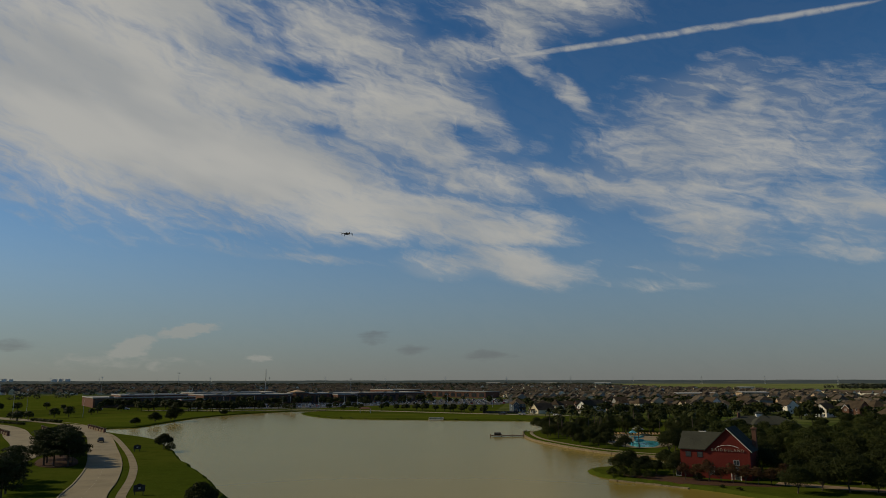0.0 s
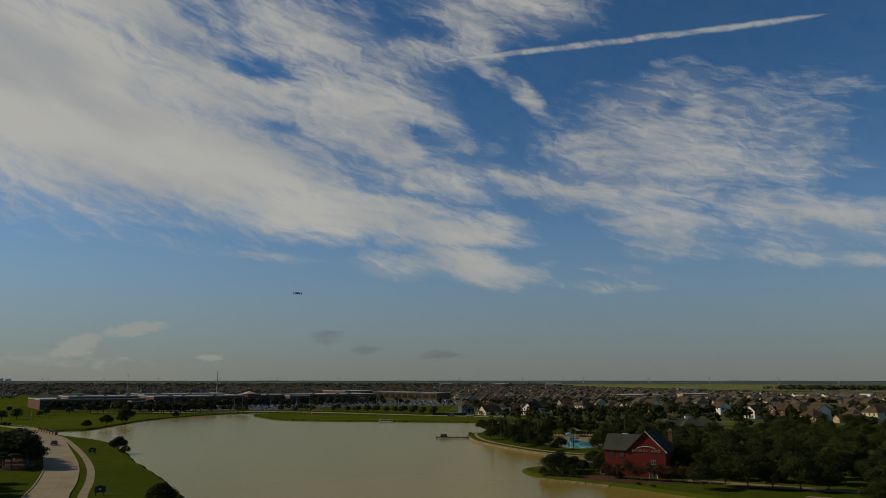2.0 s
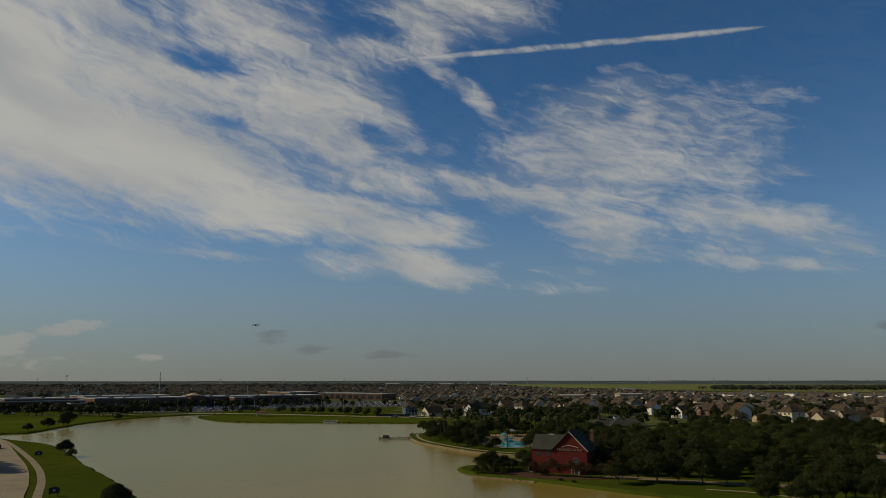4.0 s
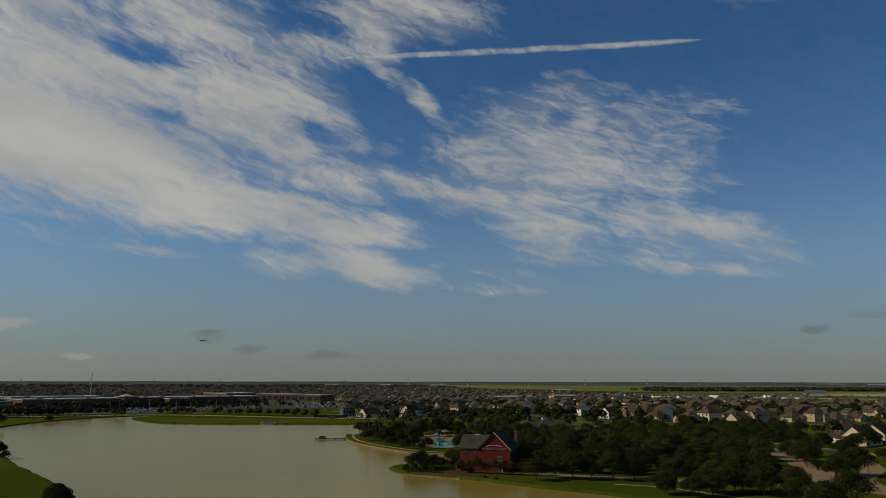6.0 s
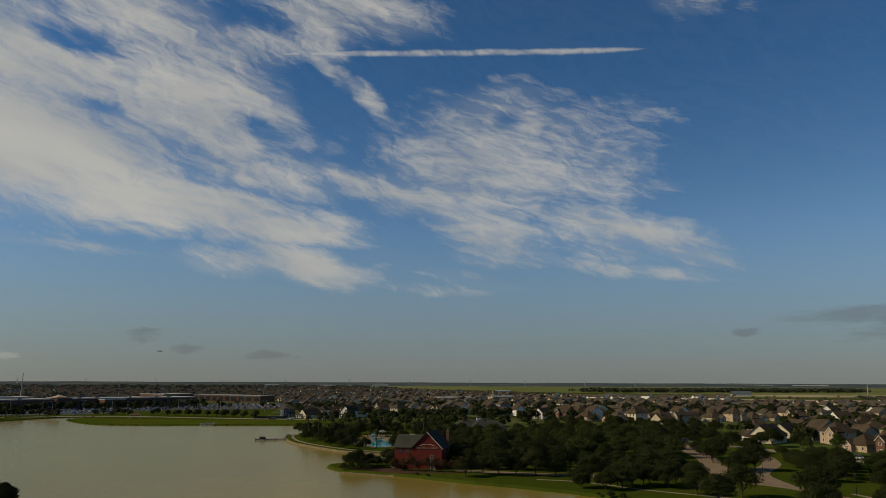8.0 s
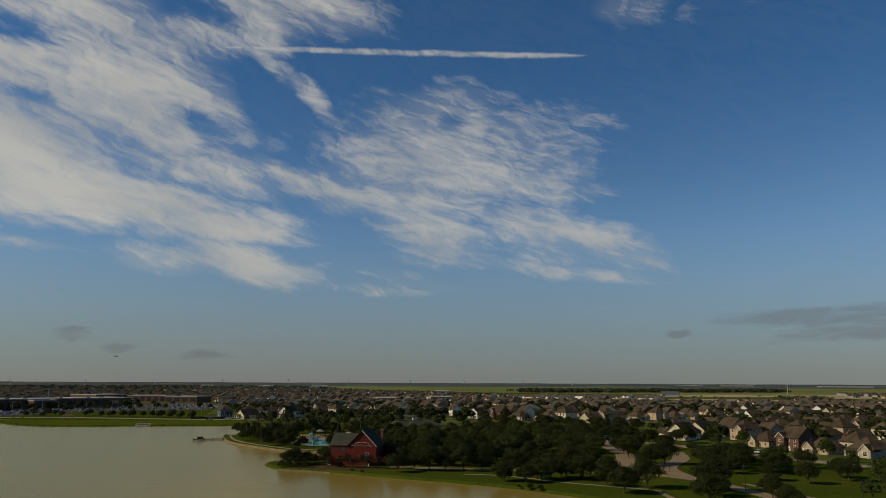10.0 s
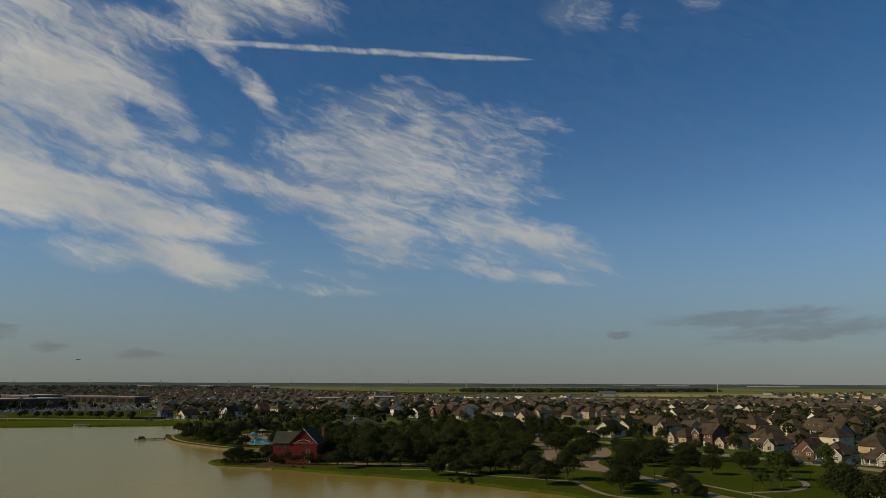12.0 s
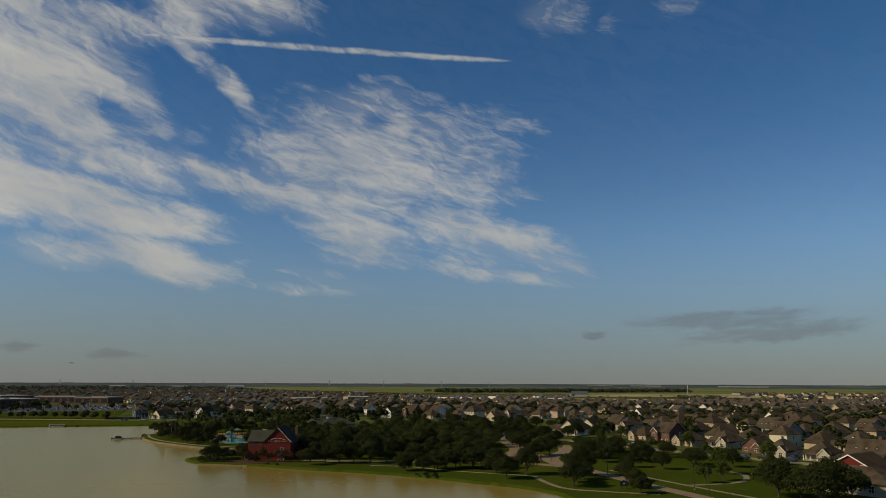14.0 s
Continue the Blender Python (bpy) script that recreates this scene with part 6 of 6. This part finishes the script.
def shed(x, y, w, d, h, turn, mat, label, roof=None):
    ob = thing("warehouse", pose(x, y, LAND, 0, 0, turn), label, "warehouse", "far warehouses")
    part("wall", boxes((-w / 2, -d / 2, 0, w / 2, d / 2, h)), mat, ob)
    bm = bmesh.new()
    gable_roof(bm, -w / 2, -d / 2, w / 2, d / 2, h, d * (0.22 if roof else 0.06), "x", 0.6, 0.4)
    part("roof", bm, roof or ROOFWHITE, ob)
    for i in range(5):
        c = -w / 2 + w * (i + 0.5) / 5
        part("loading_door", boxes((c - 2, -d / 2 - 0.15, 0, c + 2, -d / 2 + 0.05, 4)), GALV, ob)
    return ob


WHITEWALL = "long white warehouse on the far plain"
shed(2790, 3270, 150, 60, 7, -41, SITEWALL, WHITEWALL)
shed(2960, 3080, 170, 60, 7.5, -44, SITEWALL, WHITEWALL)
shed(2660, 3400, 70, 50, 6, -39, SITEWALL, WHITEWALL)
shed(3240, 2640, 250, 60, 5.5, -50, SITEWALL, WHITEWALL)
shed(700, 3300, 70, 30, 7, -10, WHITE, WHITEWALL)
shed(200, 3200, 60, 30, 7, -5, WHITE, WHITEWALL)
shed(420, 3000, 70, 30, 7, -15, WHITE, WHITEWALL)
shed(895, 1064, 32, 20, 4.5, -30, BEIGE, "low shed with a dark blue roof beside the building site", BLUE)
shed(560, 1380, 30, 14, 6, -20, WHITE, "low pale building among the far houses")
shed(330, 800, 30, 14, 6.5, 6, TANBRICK, "low tan-brick shop building among the houses")
shed(268, 800, 44, 14, 5.5, 6, OCHRE, "low ochre shop building among the houses")

# ---- parked cars ----


def car(seed, color, word):
    paint = material("car_paint_" + word, color, 0.25, ((1.0, 2, tuple(c * 0.85 for c in color), 0.4, 0.7),), spec=0.6)
    ob = thing("car", Matrix(), "%s parked car with dark windows" % word, "car")
    bm = bmesh.new()
    prof = [(-2.25, 0.35), (2.25, 0.35), (2.3, 0.7), (2.1, 0.88), (0.95, 0.98), (-1.9, 1.0), (-2.28, 0.85)]
    a = [bm.verts.new((x, -0.9, z)) for x, z in prof]
    b = [bm.verts.new((x, 0.9, z)) for x, z in prof]
    bm.faces.new(a)
    bm.faces.new(b[::-1])
    for i in range(len(prof)):
        j = (i + 1) % len(prof)
        bm.faces.new((b[i], b[j], a[j], a[i]))
    bmesh.ops.recalc_face_normals(bm, faces=bm.faces)
    part("body", bm, paint, ob)
    bm = bmesh.new()
    lo = [bm.verts.new(p) for p in ((-1.8, -0.82, 0.99), (1.0, -0.82, 0.97), (1.0, 0.82, 0.97), (-1.8, 0.82, 0.99))]
    hi = [bm.verts.new(p) for p in ((-1.2, -0.65, 1.5), (0.3, -0.65, 1.5), (0.3, 0.65, 1.5), (-1.2, 0.65, 1.5))]
    bm.faces.new(hi)
    for i in range(4):
        j = (i + 1) % 4
        bm.faces.new((lo[i], lo[j], hi[j], hi[i]))
    cab = part("cabin", bm, GLASS, ob, "dark glass cabin")
    part("car_roof", boxes((-1.22, -0.66, 1.49, 0.32, 0.66, 1.55), bevel=0.02), paint, cab)
    for x in (-1.4, 1.4):
        for y in (-0.85, 0.85):
            bm = bmesh.new()
            tube(bm, (x, y - 0.1, 0.33), (x, y + 0.1, 0.33), 0.33, 0.33, 10)
            part("wheel", bm, TYRE, ob)
    return ob


cars = Kind([car(1, (0.6, 0.6, 0.6), "white"), car(2, (0.03, 0.03, 0.033), "black"), car(3, (0.3, 0.31, 0.32), "silver"), car(4, (0.25, 0.02, 0.02), "red"), car(5, (0.05, 0.08, 0.16), "blue"), car(6, (0.5, 0.47, 0.4), "beige")], "parked cars")
def far_car(paint, word):
    """A small car for the crowded car park: body with wheel arches, glass cabin."""
    ob = thing("car", Matrix(), "%s car in the crowded school car park" % word, "car")
    part("body", boxes((-2.2, -0.88, 0.3, 2.2, 0.88, 0.95), (-1.75, -0.92, 0.0, -1.1, 0.92, 0.6), (1.1, -0.92, 0.0, 1.75, 0.92, 0.6), (-1.2, -0.66, 1.46, 0.5, 0.66, 1.52), bevel=0.06), paint, ob)
    part("cabin", boxes((-1.5, -0.75, 0.95, 0.8, 0.75, 1.46), bevel=0.12), GLASS, ob)
    return ob


lot_cars = Kind([far_car(bpy.data.materials["car_paint_" + w], w) for w in ("white", "black", "silver", "red", "blue", "beige")], "school car park")
rnd = random.Random(41)
for row in range(18):
    for k in range(44):
        x, y = -186 + 5.6 * k, 538 + 14 * row
        if not inside(x, y, [(-188, 536), (-97, 548), (-73, 590), (-31, 625), (43, 625), (60, 690), (66, 784), (10, 794), (-50, 712), (-120, 656), (-188, 609)]) or rnd.random() < 0.16:
            continue
        lot_cars.put(rnd.choice((0, 0, 0, 0, 1, 2, 2, 2, 3, 4, 5)), pose(x + rnd.uniform(-0.5, 0.5), y, LAND + 0.07, 0, 0, 90 + rnd.choice((0, 180))))
for i, (x, y, t, s) in enumerate(((-117, 255, 120, 1), (-245, 520, 5, 0), (-228, 525, 0, 2), (200, 96, 95, 1), (206, 92, 95, 0), (202, 132, 92, 4), (208, 84, 100, 2), (201, 150, 90, 5), (33, 446, 150, 1), (44, 440, 150, 2),
                                  (64, 434, 140, 0), (213, 74, 10, 1), (216, 88, 10, 0), (188, 225, 105, 2))):
    cars.put((1, 0, 2, 1, 1, 4, 1, 5, 1, 2, 0, 1, 1, 2)[i], pose(x, y, LAND + 0.07, 0, 0, t))

# ---- at the water ----
dock = thing("dock", pose(16, 284.5, 0), "weathered wooden fishing dock reaching into the lake", "dock")
for i in range(26):
    x = i * 0.5
    part("plank", boxes((x, -1.1, 0.48, x + 0.46, 1.1, 0.56)), WOOD, dock)
part("beam", boxes((0, -1.0, 0.28, 13.0, -0.8, 0.47), (0, 0.8, 0.28, 13.0, 1.0, 0.47)), WOOD, dock)
for x in (0.3, 4.4, 8.6, 12.6):
    for y in (-1.0, 1.0):
        bm = bmesh.new()
        tube(bm, (x, y, -0.8), (x, y, 1.0), 0.13, 0.12, 8)
        part("pile", bm, WOOD, dock)
part("landing", boxes((1.2, -2.6, 0.45, 5.0, 2.4, 0.56)), WOOD, dock, "square landing at the dock's end")
part("bench", boxes((1.8, 1.2, 0.57, 4.4, 1.3, 1.5), (1.8, 0.6, 0.9, 4.4, 1.2, 1.0), (1.9, 0.7, 0.57, 2.0, 1.2, 0.9), (4.2, 0.7, 0.57, 4.3, 1.2, 0.9)), WOOD, dock)

outfall = thing("outfall", pose(-6, 399, 0), "pale concrete outfall on the far bank", "outfall")
part("apron", boxes((-3.6, -2.2, -0.5, 3.6, 2.6, 0.45), bevel=0.08), PALECONCRETE, outfall)
part("headwall", boxes((-4.0, 2.6, -0.5, 4.0, 3.2, 1.3), bevel=0.08), PALECONCRETE, outfall)
for s in (-1, 1):
    part("wing_wall", boxes((s * 3.8 - 0.25, -2.0, -0.5, s * 3.8 + 0.25, 2.6, 0.9), bevel=0.06), PALECONCRETE, outfall)

# stone edge along the pool bank and the spit
def stone_edge(name, pts, height, label, off=0.0):
    """A quay of single stone blocks, set a little unevenly."""
    ob = thing(name, Matrix(), label, "retaining wall", kind="structure")
    line = smooth_line(pts, 14)
    r2 = random.Random(9)
    shapes = [mesh_from("stone", boxes((-0.95, -0.3, -0.5, 0.95, 0.3, height + dz), bevel=0.05), STONE) for dz in (0.0, 0.05, -0.04)]
    dist, nxt = 0.0, 0.0
    for a, b in zip(line, line[1:]):
        seg = (b - a).length
        while nxt < dist + seg:
            p = a.lerp(b, (nxt - dist) / seg)
            o = new("stone", r2.choice(shapes))
            o.parent = ob
            o.matrix_basis = pose(p.x, p.y, r2.uniform(-0.02, 0.02), 0, 0, math.degrees(math.atan2(b.y - a.y, b.x - a.x)) + r2.uniform(-1, 1))
            nxt += 1.96
        dist += seg
    return ob


stone_edge("retaining_wall", [(32, 308), (30.5, 302), (29.2, 285), (30.2, 265), (35.2, 246), (43.2, 225), (49.5, 216), (59, 207)], 0.68, "low tan stone wall along the pool bank")
stone_edge("retaining_wall", [(35.2, 164), (38, 161.8), (43, 157), (47, 153)], 0.26, "low tan stone wall along the spit")
ribbon("path", [(36, 306), (33.5, 300), (32.4, 285), (33.4, 267), (38, 249), (46, 229), (53, 219), (62, 211)], 1.2, LAND + 0.1, 0.4, WALKWAY, "tan walk on top of the quay", "path", 6)

# ---- pool and clubhouse ----
slab("pool_deck", [(52, 239), (61, 229), (71, 240), (78, 258), (77, 280), (63, 285), (54, 262)], LAND + 0.09, 0.4, WALKWAY, "tan concrete pool deck", "deck", 3)
slab("pool_water", [(57, 236), (63, 232), (69, 245), (71, 256), (65, 259), (59, 248)], LAND + 0.13, 0.1, POOLBLUE, "bright turquoise swimming pool water", "pool", 4)
slide = thing("water_slide", pose(60, 245, LAND + 0.13) @ Matrix.Scale(0.62, 4), "pale turquoise water slide tower over the pool", "water slide")
for x in (-1.2, 1.2):
    for y in (-1.2, 1.2):
        bm = bmesh.new()
        tube(bm, (x, y, 0), (x, y, 5.6), 0.12, 0.1, 8)
        part("post", bm, SLIDE, slide)
part("platform", boxes((-1.5, -1.5, 3.6, 1.5, 1.5, 3.8)), SLIDE, slide)
bm = bmesh.new()
hip_roof(bm, -1.5, -1.5, 1.5, 1.5, 5.6, 1.2, 0.3)
part("canopy", bm, SLIDE, slide)
bm = bmesh.new()
prev = None
for i in range(26):
    a = i * 0.42
    p = (3.0 + 2.2 * math.cos(a), 2.2 * math.sin(a), 3.7 - 3.3 * i / 25)
    if prev:
        tube(bm, prev, p, 0.55, 0.55, 8, False)
    prev = p
part("flume", bm, SLIDE, slide, "spiral turquoise flume")
for x, y, s in ((52, 254, 1.0), (50.5, 259, 0.9), (71, 281, 0.9)):
    ob = thing("shade_sail", pose(x, y, LAND, 0, 0, x * 9), "pale canvas shade canopy by the pool", "canopy", "pool shades")
    bm = bmesh.new()
    ap = bm.verts.new((0, 0, 3.7 * s))
    ring = [bm.verts.new((2.7 * s * math.cos(k * math.tau / 8), 2.7 * s * math.sin(k * math.tau / 8), 2.6 * s)) for k in range(8)]
    for k in range(8):
        bm.faces.new((ring[k], ring[(k + 1) % 8], ap))
    bmesh.ops.solidify(bm, geom=bm.faces[:], thickness=0.04)
    part("canvas", bm, CANVAS, ob)
    bm = bmesh.new()
    tube(bm, (0, 0, -0.1), (0, 0, 3.6 * s), 0.07, 0.05, 6)
    part("post", bm, GALV, ob)
rnd = random.Random(77)
lounger = thing("sun_lounger", Matrix(), "tan sun lounger on the pool deck", "lounger", "pool loungers")
part("bed", boxes((-0.32, -0.9, 0.32, 0.32, 0.4, 0.4), bevel=0.02), OCHRE, lounger)
bm = bmesh.new()
vs = [bm.verts.new(p) for p in ((-0.32, 0.4, 0.32), (0.32, 0.4, 0.32), (0.32, 1.0, 0.8), (-0.32, 1.0, 0.8), (-0.32, 0.4, 0.4), (0.32, 0.4, 0.4), (0.32, 0.97, 0.88), (-0.32, 0.97, 0.88))]
for q in ((3, 2, 1, 0), (4, 5, 6, 7), (0, 1, 5, 4), (1, 2, 6, 5), (2, 3, 7, 6), (3, 0, 4, 7)):
    bm.faces.new([vs[i] for i in q])
part("backrest", bm, OCHRE, lounger)
for x in (-0.27, 0.27):
    for y in (-0.8, 0.35):
        part("leg", boxes((x - 0.03, y - 0.03, -0.02, x + 0.03, y + 0.03, 0.32)), GALV, lounger)
lounger.matrix_basis = pose(66, 283, LAND + 0.1, 0, 0, 10)
for i in range(1, 16):
    copy_thing(lounger, pose(62 + i * 1.15, 283.2 - 0.1 * i, LAND + 0.1, 0, 0, 10 + rnd.uniform(-6, 6)))
for i in range(10):
    copy_thing(lounger, pose(56 + 0.5 * i, 264 + i * 1.5, LAND + 0.1, 0, 0, 80 + rnd.uniform(-6, 6)))

club = thing("clubhouse", pose(120, 290, LAND, 0, 0, -8) @ Matrix.Scale(0.84, 4), "low clubhouse with grey hipped roofs and a cupola", "clubhouse")
part("wall", boxes((-15, -7, -0.3, 15, 7, 4.4)), TANBRICK, club)
for x0, y0, x1, y1, z, r in ((-15, -7, 15, 7, 4.4, 3.6), (-5, -11, 5, -2, 4.6, 3.8)):
    bm = bmesh.new()
    hip_roof(bm, x0, y0, x1, y1, z, r, 0.8)
    part("roof", bm, SLATE, club)
part("wing_wall", boxes((-4.6, -10.6, -0.3, 4.6, -7, 4.5)), TANBRICK, club)
part("cupola", boxes((-1.3, -1.3, 7.0, 1.3, 1.3, 9.0)), TRIM, club, "white louvred cupola")
bm = bmesh.new()
hip_roof(bm, -1.3, -1.3, 1.3, 1.3, 9.0, 1.1, 0.4)
part("cupola_roof", bm, SLATE, club)
part("chimney", boxes((-9.6, -2.0, 4, -8.5, -0.9, 9.4)), BRICK, club)
for x in (-12, -9, -6.5, 6.5, 9, 12):
    window_unit(club, x, -7, 1.0, 1.3, 1.6)

# ---- small things ----


def park_sign(x, y, turn):
    ob = thing("park_sign", pose(x, y, LAND, 0, 0, turn), "dark park notice board on two posts in the grass", "sign", "park signs")
    for s in (-0.7, 0.7):
        part("post", boxes((s - 0.07, -0.07, -0.2, s + 0.07, 0.07, 1.5), bevel=0.015), DARKMETAL, ob)
    board = part("board", boxes((-1.0, -0.05, 0.6, 1.0, 0.05, 1.75), bevel=0.03), DARKMETAL, ob)
    part("emblem", boxes((-0.22, -0.09, 1.02, 0.22, -0.055, 1.38), bevel=0.01), GALV, board)
    bm = bmesh.new()
    vs = [bm.verts.new(p) for p in ((-0.6, -0.05, 1.75), (0.6, -0.05, 1.75), (0, -0.05, 2.05), (-0.6, 0.05, 1.75), (0.6, 0.05, 1.75), (0, 0.05, 2.05))]
    for q in ((0, 1, 2), (5, 4, 3), (0, 2, 5, 3), (1, 4, 5, 2)):
        bm.faces.new([vs[i] for i in q])
    part("cap", bm, DARKMETAL, board)


park_sign(-91, 223, 20)
park_sign(-56, 142, 15)
park_sign(117, 61, -30)

# bridge parapets where the road crosses the inlet
for x0, y0, x1, y1 in ((-137, 300, -156, 326), (-152, 290, -172, 318), (-166, 284, -186, 308)):
    ob = thing("bridge_parapet", pose(x0, y0, LAND, 0, 0, math.degrees(math.atan2(y1 - y0, x1 - x0))), "tan stone bridge parapet with piers", "parapet", "bridge parapets")
    L = math.hypot(x1 - x0, y1 - y0)
    part("rail_wall", boxes((0, -0.2, -0.5, L, 0.2, 0.95), bevel=0.03), STONE, ob)
    k = int(L // 5)
    for i in range(k + 1):
        x = L * i / k
        pr = part("pier", boxes((x - 0.45, -0.45, -0.5, x + 0.45, 0.45, 1.6), bevel=0.04), BRICK, ob)
        part("pier_cap", boxes((x - 0.55, -0.55, 1.6, x + 0.55, 0.55, 1.8), bevel=0.04), STONE, pr)

# hedges and low walls at the road bend
for x0, y0, x1, y1, h in ((-190, 366, -214, 384, 1.6), (-200, 352, -226, 372, 1.2)):
    spots = []
    n = 26
    for i in range(n):
        u = i / (n - 1)
        spots.append((x0 + (x1 - x0) * u, y0 + (y1 - y0) * u, 1.0, h))
    clump_belt("hedge", spots, "low dark clipped hedge by the road", OAK, 30)

pav = thing("picnic_pavilion", pose(-52, 470, LAND, 0, 0, 5), "small red-roofed pavilion on the far lawn", "pavilion")
for x in (-3.2, 3.2):
    for y in (-1.6, 1.6):
        part("post", boxes((x - 0.12, y - 0.12, -0.2, x + 0.12, y + 0.12, 2.5)), TRIM, pav)
bm = bmesh.new()
hip_roof(bm, -3.4, -1.8, 3.4, 1.8, 2.5, 1.3)
part("roof", bm, BRICK, pav, "reddish hipped roof")
part("table", boxes((-1.0, -0.4, 0.72, 1.0, 0.4, 0.78), (-0.08, -0.3, -0.1, 0.08, 0.3, 0.72)), WOOD, pav)

fence = thing("field_fence", pose(0, 0, LAND), "dark low fence behind the far lawn", "fence")
for i in range(13):
    x, y = 22 + 1.8 * i, 462 - 0.5 * i
    part("post", boxes((x - 0.06, y - 0.06, -0.1, x + 0.06, y + 0.06, 1.6)), DARKMETAL, fence)
for i in range(12):
    x, y = 22 + 1.8 * i, 462 - 0.5 * i
    part("panel", boxes((x + 0.08, y - 0.28, 0.15, x + 1.7, y - 0.22, 1.5)), DARKMETAL, fence)

# reeds along parts of the bank
rnd = random.Random(13)
spots = []
for i, p in enumerate(shore):
    if (p.y > 380 and p.x < 50) or (p.x > 80 and 98 < p.y < 108):
        if rnd.random() < 0.6:
            q = outward[i] * sgn * 0.4
            spots.append((p.x + q.x, p.y + q.y, rnd.uniform(0.4, 0.8), rnd.uniform(0.25, 0.55)))
clump_belt("reeds", spots, "dark tufts of reeds at the water's edge", REED, 26)
for x, y, s in ((84.5, 103.5, 0.7), (86, 101, 0.6), (83, 106, 0.5), (55, 147, 0.5), (53, 150.5, 0.5), (52, 160.5, 0.9), (36, 168, 1.0), (38, 166.5, 1.1), (40, 165, 1.1), (42.5, 163.5, 1.0)):
    plant(bushes, int(x), x, y, s)

# ---- the other drone, hovering ----
drone = thing("drone", pose(-4.9, 42.0, 28.4, 4, 2, -14), "small dark grey four-rotor camera drone in the air", "drone")
part("body", boxes((-0.055, -0.13, -0.04, 0.055, 0.13, 0.045), (-0.045, -0.1, 0.045, 0.045, 0.1, 0.065), bevel=0.018), DARKMETAL, drone)
part("gimbal_camera", boxes((-0.03, -0.17, -0.075, 0.03, -0.11, -0.025), bevel=0.01), DARKMETAL, drone)
for sx in (-1, 1):
    for sy in (-1, 1):
        bm = bmesh.new()
        tube(bm, (sx * 0.05, sy * 0.09, 0.01), (sx * 0.21, sy * 0.17, 0.02), 0.02, 0.014, 6)
        arm = part("arm", bm, DARKMETAL, drone)
        bm = bmesh.new()
        tube(bm, (sx * 0.21, sy * 0.17, -0.035), (sx * 0.21, sy * 0.17, 0.05), 0.022, 0.02, 8)
        tube(bm, (sx * 0.21, sy * 0.17, -0.1), (sx * 0.21, sy * 0.17, -0.035), 0.008, 0.012, 6)
        part("motor", bm, DARKMETAL, arm)
        bm = bmesh.new()
        for s in (-1, 1):
            vs = [bm.verts.new((sx * 0.21 + s * a, sy * 0.17 + b + 0.02 * s * a / 0.1, z)) for a, b, z in ((0.0, -0.008, 0.055), (0.06, -0.014, 0.058), (0.13, -0.005, 0.06), (0.13, 0.005, 0.064), (0.06, 0.014, 0.066), (0.0, 0.008, 0.06))]
            bm.faces.new(vs)
        bmesh.ops.solidify(bm, geom=bm.faces[:], thickness=0.004)
        part("propeller", bm, DARKMETAL, arm)

# models that found no place are taken away again
for kind in KINDS:
    for ob, used in zip(kind.models, kind.used):
        if not used:
            for o in (*ob.children_recursive, ob):
                bpy.data.objects.remove(o)
